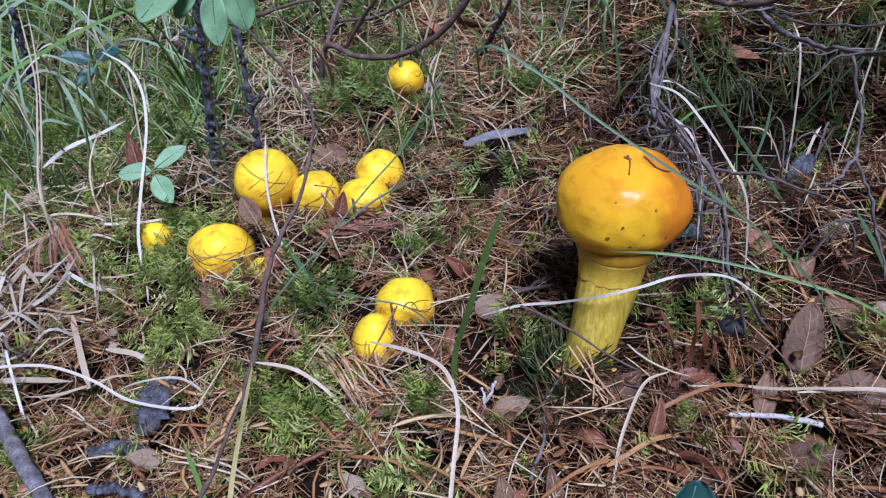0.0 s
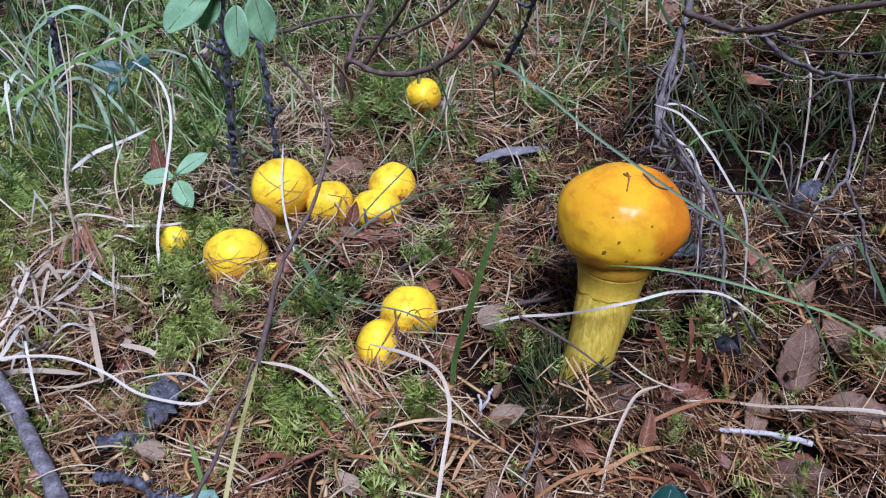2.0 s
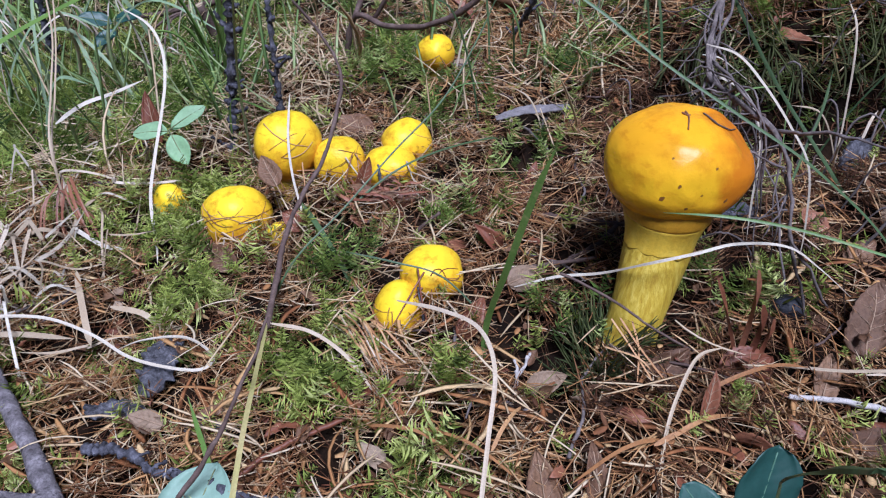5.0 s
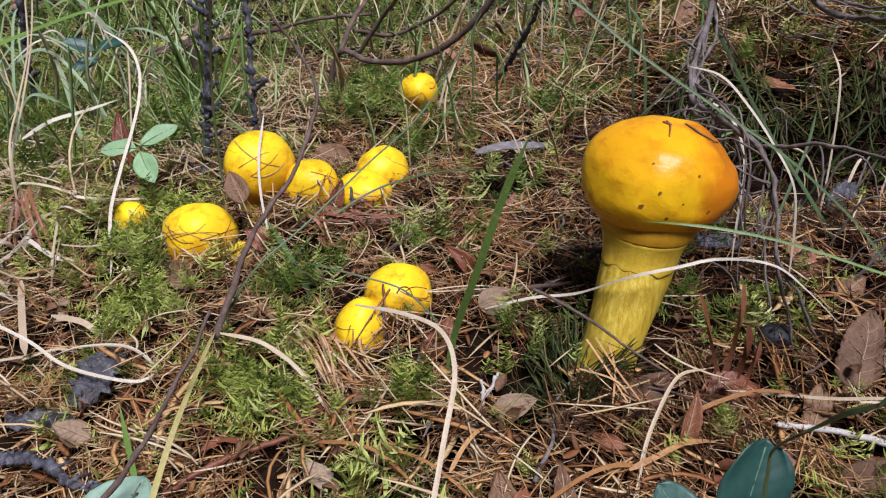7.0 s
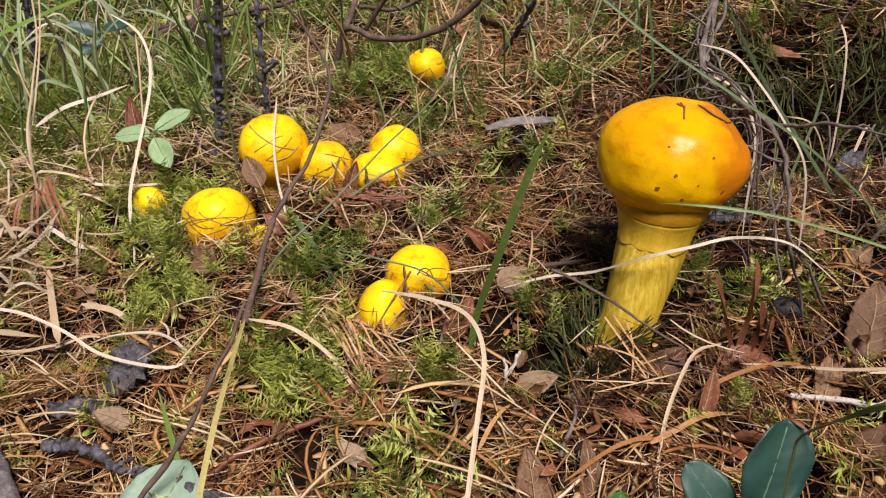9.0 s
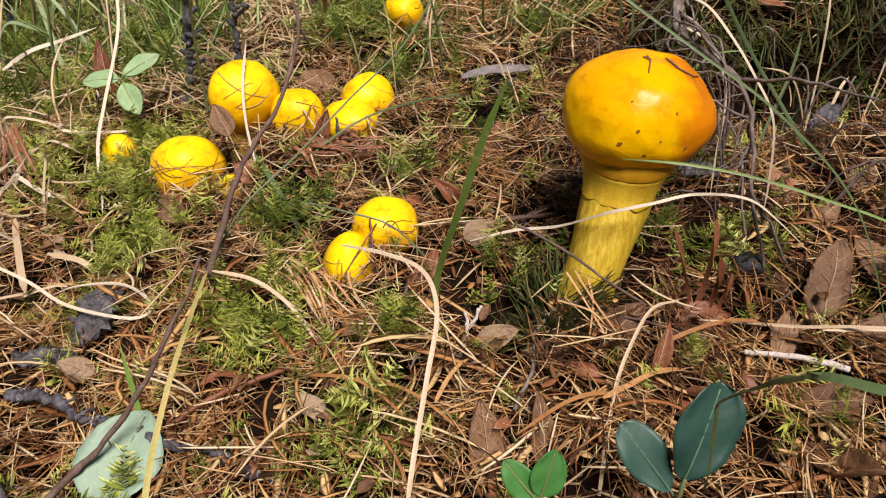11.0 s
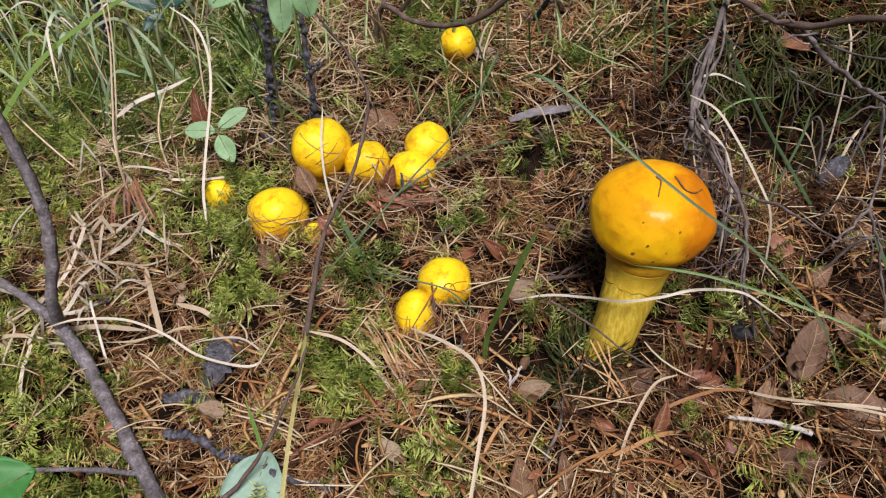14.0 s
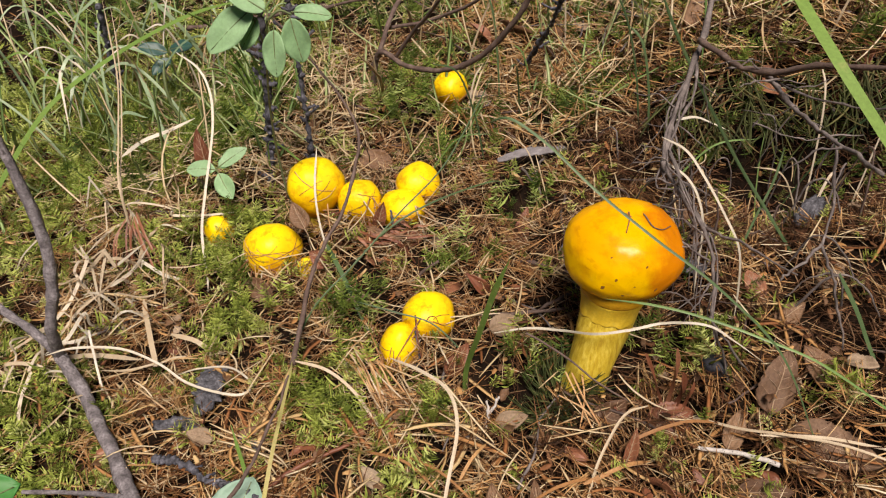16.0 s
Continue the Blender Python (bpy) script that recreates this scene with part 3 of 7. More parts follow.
BASE = (0.072, 0.272, 0.022)
AXIS = [(0, 0, 0), (0.006, 0.008, 0.028), (0.011, 0.017, 0.052), (0.014, 0.024, 0.072), (0.015, 0.027, 0.09)]
big = base_of("mushroom", BASE, "tall bolete with glossy orange-yellow cap and streaked yellow stem", "mushroom")
prof = [(0.0134, -0.006), (0.0132, 0.002), (0.0126, 0.010), (0.0126, 0.018), (0.0133, 0.027), (0.0145, 0.037), (0.0152, 0.044), (0.0155, 0.0505), (0.0156, 0.054)]
part("stem", bent(lathe(prof, 96, 0.014, 5, 0.008), AXIS), STEM_SKIN, big, "fibrous pale yellow stem narrowing to the ground")
prof = [(0.0153, 0.0508), (0.0157, 0.0504), (0.0159, 0.0510), (0.0160, 0.0520), (0.0162, 0.0538), (0.0168, 0.0562), (0.0177, 0.0590), (0.0189, 0.0620), (0.0200, 0.0640)]
veil_v, veil_f = lathe(prof, 84, 0.016, 9, 0.006)
_ang = np.arctan2(veil_v[:, 1], veil_v[:, 0])
veil_v[:, 2] += np.clip((0.056 - veil_v[:, 2]) / 0.006, 0, 1) * 0.0007 * (np.sin(3 * _ang + 1.0) + 0.7 * np.sin(7 * _ang) + 0.5 * np.sin(13 * _ang + 2))
veil = part("veil", bent((veil_v, veil_f), AXIS), VEIL_SKIN, big, "torn pale yellow veil under the cap")
# band under the cap: its brown holds the cap's shade besides the stain
prof = [(0.0196, 0.0632), (0.0203, 0.0642), (0.0213, 0.0672), (0.0220, 0.071), (0.0216, 0.074), (0.013, 0.075)]
part("veil_band", bent(lathe(prof, 84, 0.014, 9, 0.004), AXIS), BAND_SKIN, veil, "orange-brown band, stained and darkened for the cap's shade")
capdata = lathe(cap_profile(0.0314, 0.0240, 0.0226, 0.74, 40, 0.84, 0.84), 110, 0.012, 11)
v = lumpy(capdata[0], 0.0009, 0.0005, 3.0)
# a flatter, sunken shoulder on one side and a fuller cheek on the other
d = np.exp(-(((v[:, 0] - 0.022) / 0.011) ** 2 + ((v[:, 1] + 0.008) / 0.014) ** 2 + ((v[:, 2] - 0.013) / 0.010) ** 2))
v -= d[:, None] * np.array([0.0030, -0.0008, 0.0034])
d = np.exp(-(((v[:, 0] - 0.004) / 0.006) ** 2 + ((v[:, 1] + 0.004) / 0.012) ** 2)) * (v[:, 2] > 0.01)
v[:, 2] -= d * 0.0012
# a shallow crease running down the front and a soft bulge beside it
d = np.exp(-(((v[:, 0] - 0.012 - 0.3 * (0.02 - v[:, 2])) / 0.0038) ** 2)) * np.clip((v[:, 2] - 0.002) / 0.010, 0, 1) * (v[:, 1] < 0.004)
v *= (1 - 0.040 * d)[:, None]
d = np.exp(-(((v[:, 0] + 0.012) / 0.010) ** 2 + ((v[:, 1] + 0.020) / 0.012) ** 2 + ((v[:, 2] + 0.004) / 0.010) ** 2))
v *= (1 + 0.030 * d)[:, None]
rot = np.array(Euler((radians(-4), radians(-3), 0)).to_matrix())
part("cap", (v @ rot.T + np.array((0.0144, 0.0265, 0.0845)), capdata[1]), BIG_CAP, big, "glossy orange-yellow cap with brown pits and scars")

for c, r, top, low, lab, sd, ln in [
    ((-0.120, 0.424, 0.050), 0.0212, 0.0200, 0.0250, "round lemon-yellow young bolete in the needle litter", 1, (0.05, -0.10)),
    ((-0.087, 0.421, 0.039), 0.0160, 0.0165, 0.0205, "small lemon-yellow bolete pushing through needles", 2, (-0.05, 0.08)),
    ((-0.054, 0.416, 0.038), 0.0165, 0.0145, 0.0185, "small yellow bolete crowned with dry needles", 3, (0.1, 0.0)),
    ((-0.046, 0.440, 0.045), 0.0172, 0.0155, 0.0200, "round bright yellow bolete behind its neighbour", 4, (0.0, 0.05)),
    ((-0.145, 0.384, 0.019), 0.0205, 0.0190, 0.0220, "yellow bolete half buried in moss and needles", 5, (0.1, -0.05)),
    ((-0.197, 0.411, 0.0115), 0.0115, 0.0120, 0.0120, "tiny yellow bolete hidden in feathery moss", 6, (0, 0)),
    ((-0.117, 0.372, 0.014), 0.0080, 0.0080, 0.0070, "tiny orange bolete buried beside a larger one", 7, (0, 0)),
    ((-0.022, 0.316, 0.030), 0.0166, 0.0140, 0.0155, "squat yellow bolete with a bitten brown edge", 8, (0.12, 0.05)),
    ((-0.039, 0.299, 0.0165), 0.0134, 0.0172, 0.0185, "egg-shaped yellow button mushroom in moss", 9, (0.1, -0.15)),
    ((-0.034, 0.558, 0.066), 0.0152, 0.0140, 0.0140, "lone yellow bolete beside dark green moss", 10, (0, 0.05)),
]:
    small_mushroom(c, r, top, low, lab, sd, ln)

# ---- branches, twigs and stems ----
fallen = twig("fallen_branch", [(-0.250, 0.272, 0.016), (-0.226, 0.251, 0.004), (-0.193, 0.216, 0.001), (-0.158, 0.177, -0.002), (-0.124, 0.139, -0.003), (-0.10, 0.10, -0.004)], 0.0036, 0.0050, BRANCH,
              "smooth grey-brown fallen branch on needles and moss", "branch", 0.07, 0.0004, 3, 12, [
    ([(-0.250, 0.272, 0.016), (-0.243, 0.268, 0.045), (-0.236, 0.276, 0.075), (-0.236, 0.284, 0.106), (-0.243, 0.292, 0.145), (-0.255, 0.30, 0.18)], 0.0038, 0.0026),
    ([(-0.250, 0.272, 0.016), (-0.272, 0.284, 0.022), (-0.300, 0.296, 0.030), (-0.335, 0.31, 0.04)], 0.0034, 0.0024),
    ([(-0.169, 0.189, 0.0), (-0.195, 0.187, 0.004), (-0.225, 0.182, 0.008)], 0.0016, 0.0013)])

twig("bent_stem", [(-0.113, 0.442, 0.135), (-0.094, 0.430, 0.117), (-0.082, 0.415, 0.101), (-0.082, 0.395, 0.083), (-0.087, 0.373, 0.065), (-0.097, 0.351, 0.051), (-0.101, 0.328, 0.041), (-0.100, 0.303, 0.034), (-0.097, 0.267, 0.030)], 0.0008, 0.0016, BROWN_TWIG,
            "thin dark brown bent stem rising from the litter", "stem", 0.15, 0.0004, 4, 7, [
    ([(-0.113, 0.442, 0.135), (-0.135, 0.458, 0.152), (-0.165, 0.47, 0.175)], 0.0008, 0.0005),
    ([(-0.082, 0.412, 0.098), (-0.077, 0.418, 0.085), (-0.078, 0.425, 0.072)], 0.0006, 0.0004)])
twig("dark_twig", [(-0.162, 0.132, -0.022), (-0.129, 0.169, 0.0), (-0.113, 0.181, 0.013), (-0.099, 0.194, 0.032), (-0.089, 0.208, 0.052), (-0.081, 0.223, 0.072)], 0.0015, 0.0006, BROWN_TWIG, "dark brown twig standing in the litter", "twig", 0.15, 0.0006, 5)

bush = twig("dead_shrub", [(0.152, 0.268, H(0.152, 0.268) - 0.004), (0.143, 0.272, 0.062), (0.133, 0.275, 0.085), (0.131, 0.285, 0.105), (0.126, 0.300, 0.122), (0.117, 0.325, 0.125), (0.112, 0.355, 0.128), (0.117, 0.383, 0.138), (0.127, 0.410, 0.153), (0.137, 0.437, 0.171), (0.142, 0.46, 0.20)], 0.0004, 0.0021, GREY_TWIG,
            "tangled dead grey shrub with thin bare twigs", "shrub", 0.22, 0.0009, 6, 8, steps=6)


def side_twig(ob, points, r0, r1, seed, bark=None):
    """A thinner twig of a shrub, as a part of it."""
    return part("side_twig", shifted(tube(points, r0, r1, 7, 0.22, 5, seed, 0.0012), ob.location), bark or GREY_TWIG, ob)


side_twig(bush, [(0.132, 0.425, 0.172), (0.144, 0.393, 0.174), (0.158, 0.368, 0.179), (0.174, 0.345, 0.192), (0.192, 0.322, 0.204), (0.23, 0.29, 0.22)], 0.0018, 0.0015, 7, BROWN_TWIG)
side_twig(bush, [(0.156, 0.372, 0.178), (0.166, 0.365, 0.168), (0.170, 0.335, 0.170), (0.171, 0.300, 0.179), (0.168, 0.262, 0.190), (0.165, 0.235, 0.20)], 0.00133, 0.00106, 8)
side_twig(bush, [(0.160, 0.365, 0.176), (0.178, 0.350, 0.172), (0.196, 0.33, 0.18), (0.22, 0.31, 0.19)], 0.00073, 0.00050, 9)
side_twig(bush, [(0.172, 0.298, 0.179), (0.170, 0.280, 0.172), (0.165, 0.262, 0.163), (0.160, 0.249, 0.155)], 0.00080, 0.00062, 10)
side_twig(bush, [(0.160, 0.249, 0.155), (0.152, 0.240, 0.152), (0.139, 0.224, 0.158), (0.134, 0.218, 0.160)], 0.00066, 0.00038, 11)
side_twig(bush, [(0.160, 0.249, 0.155), (0.168, 0.245, 0.140), (0.174, 0.242, 0.126), (0.180, 0.236, 0.105)], 0.00066, 0.00038, 12)
side_twig(bush, [(0.126, 0.300, 0.122), (0.133, 0.285, 0.128), (0.142, 0.268, 0.134), (0.156, 0.25, 0.136)], 0.00080, 0.00044, 13)
side_twig(bush, [(0.116, 0.330, 0.125), (0.128, 0.345, 0.105), (0.141, 0.352, 0.088), (0.146, 0.325, 0.076), (0.143, 0.294, 0.060), (0.146, 0.285, 0.045)], 0.00073, 0.00044, 14)
side_twig(bush, [(0.131, 0.270, 0.088), (0.144, 0.268, 0.069), (0.160, 0.274, 0.048), (0.170, 0.279, 0.034)], 0.00073, 0.00050, 15)
side_twig(bush, [(0.112, 0.350, 0.128), (0.104, 0.366, 0.10), (0.100, 0.378, 0.07), (0.098, 0.384, 0.045)], 0.00066, 0.00038, 16)
side_twig(bush, [(0.121, 0.392, 0.142), (0.110, 0.40, 0.146), (0.095, 0.41, 0.144)], 0.00053, 0.00025, 17)
side_twig(bush, [(0.120, 0.315, 0.122), (0.127, 0.318, 0.10), (0.134, 0.316, 0.075), (0.137, 0.312, 0.05)], 0.00059, 0.00031, 18)
side_twig(bush, [(0.130, 0.288, 0.108), (0.137, 0.298, 0.09), (0.139, 0.30, 0.068), (0.145, 0.305, 0.046)], 0.00053, 0.00031, 19)

TRUNK = curve_through([(0.133, 0.275, 0.085), (0.131, 0.285, 0.105), (0.126, 0.300, 0.122), (0.117, 0.325, 0.125), (0.112, 0.355, 0.128), (0.117, 0.383, 0.138), (0.127, 0.410, 0.153), (0.137, 0.437, 0.171)], 6)
for i in range(8):
    r_ = np.random.default_rng(760 + i)
    a0 = int(r_.integers(8, 24))
    a1 = min(len(TRUNK) - 1, a0 + int(r_.integers(10, 22)))
    run = TRUNK[a0:a1:4] + r_.normal(0, 0.0036, (len(TRUNK[a0:a1:4]), 3))
    run[-1] = TRUNK[min(a1, len(TRUNK) - 1)]
    drop = run[0] + np.array([r_.normal(0.004, 0.010), r_.normal(-0.004, 0.010), -r_.uniform(0.012, 0.045)])
    side_twig(bush, [tuple(drop)] + [tuple(p) for p in run], 0.0003, r_.uniform(0.0006, 0.0010), 780 + i)

for i in range(44):
    q = curve_through([(0.133, 0.275, 0.085), (0.126, 0.300, 0.122), (0.112, 0.355, 0.128), (0.127, 0.410, 0.153), (0.158, 0.368, 0.179), (0.170, 0.335, 0.170), (0.168, 0.262, 0.190)], 8)
    r_ = np.random.default_rng(700 + i)
    p = q[r_.integers(2, len(q) - 2)]
    d = np.array([r_.normal(0, 1), r_.normal(0, 0.7), r_.uniform(-1.3, 0.2)])
    d *= r_.uniform(0.012, 0.040) / np.linalg.norm(d)
    part("side_twig", shifted(tube([p, p + d * 0.4 + r_.normal(0, 0.002, 3), p + d], r_.uniform(0.0003, 0.0006), 0.00025, 5, 0.3, 6, 720 + i, 0.0008), bush.location), GREY_TWIG, bush)

back = twig("curved_branch", [(-0.112, 0.592, H(-0.112, 0.592) - 0.003), (-0.104, 0.582, 0.068), (-0.094, 0.572, 0.089), (-0.069, 0.548, 0.089), (-0.042, 0.529, 0.095), (-0.016, 0.513, 0.109), (0.006, 0.500, 0.132), (0.024, 0.489, 0.162), (0.04, 0.48, 0.20)], 0.0024, 0.0021, BROWN_TWIG,
            "curved dark brown branch of a low shrub", "branch", 0.1, 0.0006, 7, 9, [
    ([(-0.100, 0.577, 0.080), (-0.092, 0.596, 0.105), (-0.083, 0.640, 0.125), (-0.07, 0.69, 0.16)], 0.0022, 0.0018),
    ([(-0.081, 0.560, 0.090), (-0.060, 0.545, 0.122), (-0.040, 0.52, 0.152), (-0.02, 0.50, 0.19)], 0.0017, 0.0012),
    ([(-0.090, 0.60, 0.10), (-0.061, 0.640, 0.092), (-0.031, 0.624, 0.110), (-0.004, 0.598, 0.137), (0.02, 0.58, 0.17)], 0.0018, 0.0013)])


def knobbly(name, points, r, label, seed, spurs):
    """A blackish upright stem covered in lumps, with short crusted spurs."""
    rng = np.random.default_rng(seed)
    ob = twig(name, points, r * 1.15, r * 0.8, DARK_STEM, label, "sapling", 0.38, 0.0007, seed, 9, steps=22)
    q = curve_through(points, 8)
    for i in range(spurs):
        p = q[int(rng.uniform(0.1, 0.95) * (len(q) - 1))]
        d = np.array([rng.choice([-1, 1]) * rng.uniform(0.6, 1), rng.uniform(-0.6, 0.3), rng.uniform(-0.1, 0.7)])
        ln = rng.uniform(0.002, 0.006) if i % 3 else rng.uniform(0.006, 0.016)
        part("spur", shifted(tube([p, p + d * ln * 0.5, p + d * ln + (0, 0, ln * 0.2)], r * 0.75, r * 0.45, 7, 0.4, 5, seed * 31 + i, 0.0005), points[0]), DARK_STEM, ob)
    return ob


knobbly("dead_sapling", [(-0.172, 0.462, H(-0.172, 0.462) - 0.004), (-0.171, 0.478, 0.047), (-0.163, 0.473, 0.106), (-0.155, 0.463, 0.167), (-0.15, 0.455, 0.22)], 0.0025, "upright black knobbly stem crusted with lichen", 21, 44)
knobbly("dead_sapling", [(-0.132, 0.466, H(-0.132, 0.466) - 0.004), (-0.134, 0.467, 0.056), (-0.136, 0.472, 0.10), (-0.139, 0.478, 0.150), (-0.142, 0.48, 0.19)], 0.0020, "thin black knobbly stem beside a thicker one", 22, 28)
knobbly("dead_sapling", [(0.022, 0.612, H(0.022, 0.612) - 0.004), (0.030, 0.597, 0.075), (0.044, 0.562, 0.117), (0.054, 0.532, 0.158), (0.06, 0.51, 0.19)], 0.0017, "leaning black knobbly stem behind the mushrooms", 23, 16)
knobbly("dead_sapling", [(-0.36, 0.60, H(-0.36, 0.60) - 0.004), (-0.355, 0.59, 0.06), (-0.345, 0.58, 0.12)], 0.0024, "short black lichen-crusted sapling among grass", 24, 14)
knobbly("dark_twig", [(-0.165, 0.212, 0.004), (-0.146, 0.208, 0.008), (-0.128, 0.200, 0.006), (-0.112, 0.198, 0.008), (-0.090, 0.189, 0.007), (-0.072, 0.186, 0.009), (-0.044, 0.174, 0.005)], 0.0016, "blackish lichen-covered twig lying on needles", 25, 16)

# ---- single grass blades ----
DRY, GREEN = "dry grass blades", "green grass blades"
blade("dry_grass_blade", [(-0.033, 0.247, 0.064), (-0.014, 0.234, 0.070), (0.001, 0.220, 0.073), (0.007, 0.201, 0.070), (0.005, 0.177, 0.060), (0.002, 0.150, 0.042), (0.0, 0.128, 0.006)], 0.0017, STRAW_OB, "arched pale dry grass blade with a broad tip", fold=0.12, group=DRY)
blade("dry_grass_blade", [(-0.097, 0.269, 0.031), (-0.076, 0.264, 0.031), (-0.058, 0.254, 0.026), (-0.043, 0.240, 0.018), (-0.030, 0.232, 0.012)], 0.0018, STRAW_OB, "pale dry grass blade lying bent over moss", group=DRY)
blade("dry_grass_blade", [(0.020, 0.301, 0.034), (0.040, 0.297, 0.044), (0.059, 0.287, 0.054), (0.0735, 0.2645, 0.0755), (0.090, 0.2615, 0.083), (0.108, 0.265, 0.0865), (0.130, 0.268, 0.084), (0.146, 0.268, 0.074), (0.165, 0.27, 0.058)], 0.0015, WHITE_STRAW, "long pale dry blade leaning across the bolete's stem", group=DRY)
blade("dry_grass_blade", [(0.108, 0.361, 0.140), (0.120, 0.349, 0.139), (0.130, 0.336, 0.130), (0.141, 0.323, 0.116), (0.151, 0.313, 0.099), (0.156, 0.309, 0.07), (0.158, 0.308, 0.048)], 0.0015, WHITE_STRAW, "white arched dry grass blade over the shrub", group=DRY)
blade("dry_grass_blade", [(0.110, 0.356, 0.128), (0.122, 0.344, 0.125), (0.129, 0.335, 0.117), (0.134, 0.330, 0.100), (0.136, 0.328, 0.072), (0.138, 0.326, 0.05)], 0.0015, WHITE_STRAW, "thin white arched dry blade over the shrub", group=DRY)
blade("dry_grass_blade", [(0.131, 0.437, 0.110), (0.149, 0.459, 0.101), (0.166, 0.475, 0.088), (0.184, 0.490, 0.074)], 0.0022, WHITE_STRAW, "short white curled dry grass blade", group=DRY)
blade("dry_grass_blade", [(-0.257, 0.528, 0.102), (-0.235, 0.515, 0.095), (-0.221, 0.497, 0.084), (-0.213, 0.474, 0.070), (-0.209, 0.448, 0.055), (-0.205, 0.419, 0.041), (-0.199, 0.388, 0.027), (-0.187, 0.358, 0.012), (-0.184, 0.348, 0.006)], 0.0019, WHITE_STRAW, "long pale dry stalk bent over above the moss", fold=0.5, group=DRY)
blade("dry_grass_blade", [(-0.116, 0.426, 0.082), (-0.114, 0.404, 0.063), (-0.110, 0.390, 0.045), (-0.104, 0.380, 0.026), (-0.103, 0.377, 0.016)], 0.0014, WHITE_STRAW, "narrow white dry blade leaning on a yellow cap", group=DRY)
blade("dry_grass_blade", [(-0.292, 0.464, 0.040), (-0.273, 0.470, 0.052), (-0.253, 0.478, 0.058), (-0.235, 0.489, 0.064)], 0.0038, WHITE_STRAW, "broad bleached dry blade lying over green grass", group=DRY)
blade("dry_grass_blade", [(-0.252, 0.386, H(-0.252, 0.386) - 0.003), (-0.256, 0.394, 0.055), (-0.272, 0.437, 0.074), (-0.292, 0.490, 0.093), (-0.318, 0.540, 0.110), (-0.34, 0.58, 0.125)], 0.0015, STRAW_OB, "tall tan dry grass stalk", fold=0.6, group=DRY)
blade("dry_grass_blade", [(-0.258, 0.394, H(-0.258, 0.394) - 0.003), (-0.259, 0.400, 0.051), (-0.270, 0.437, 0.072), (-0.282, 0.475, 0.094), (-0.296, 0.511, 0.116), (-0.31, 0.54, 0.135)], 0.0014, STRAW_OB, "tall tan dry grass stalk", fold=0.6, group=DRY)
blade("dry_grass_blade", [(-0.250, 0.262, 0.026), (-0.233, 0.267, 0.029), (-0.206, 0.271, 0.027), (-0.183, 0.268, 0.020), (-0.163, 0.260, 0.014), (-0.142, 0.256, 0.012), (-0.128, 0.257, 0.011), (-0.124, 0.264, 0.013), (-0.138, 0.270, 0.019), (-0.157, 0.266, 0.020), (-0.172, 0.264, 0.014)], 0.0015, WHITE_STRAW, "cream dry grass blade curled into a loop", up=(0, -0.75, 0.65), fold=0.15, group=DRY)
blade("dry_grass_blade", [(-0.272, 0.330, 0.0), (-0.258, 0.348, 0.004), (-0.243, 0.358, 0.012), (-0.229, 0.366, 0.030)], 0.0034, WHITE_STRAW, "flat bleached dry grass blade on moss", group=DRY)
blade("dry_grass_blade", [(-0.285, 0.350, 0.0), (-0.262, 0.364, 0.008), (-0.232, 0.366, 0.032)], 0.0028, WHITE_STRAW, "flat bleached dry grass blade on moss", group=DRY)
blade("dry_grass_blade", [(-0.222, 0.330, 0.012), (-0.212, 0.312, 0.010), (-0.201, 0.292, 0.004), (-0.195, 0.282, 0.0)], 0.0034, STRAW_OB, "dry straw-coloured blade across others", group=DRY)
blade("dry_grass_blade", [(-0.262, 0.276, 0.006), (-0.235, 0.282, 0.006), (-0.205, 0.285, 0.002)], 0.0032, STRAW_OB, "dry straw-coloured blade across others", group=DRY)
blade("dry_grass_blade", [(-0.190, 0.300, 0.012), (-0.172, 0.296, 0.012), (-0.160, 0.293, 0.006), (-0.145, 0.296, 0.004)], 0.0030, STRAW_OB, "short dry blade beside dark lichen", group=DRY)
blade("dry_stalk", [(0.069, 0.176, 0.010), (0.071, 0.188, 0.022), (0.075, 0.205, 0.036), (0.081, 0.218, 0.045), (0.090, 0.231, 0.053), (0.102, 0.238, 0.053)], 0.0014, STRAW_OB, "curved beige dry stalk in front of the bolete", fold=0.7, tips=(0.8, 0.4), group=DRY)
blade("dry_stalk", [(0.112, 0.250, 0.034), (0.130, 0.243, 0.040), (0.149, 0.232, 0.048), (0.168, 0.224, 0.056), (0.195, 0.214, 0.062), (0.24, 0.20, 0.055)], 0.0014, STRAW_OB, "long straight pale straw on the litter", fold=0.7, group=DRY)
blade("dry_stalk", [(0.155, 0.226, 0.052), (0.183, 0.226, 0.054), (0.206, 0.225, 0.052), (0.24, 0.22, 0.05)], 0.0015, STRAW_OB, "long straight pale straw on the litter", fold=0.7, group=DRY)
twig("thin_twig", [(0.038, 0.277, 0.060), (0.058, 0.268, 0.055), (0.080, 0.256, 0.046), (0.106, 0.250, 0.034)], 0.0007, 0.0005, BROWN_TWIG, "thin brown stalk leaning before the bolete's stem", "twig", 0.05, 0.0002, 31, 6)

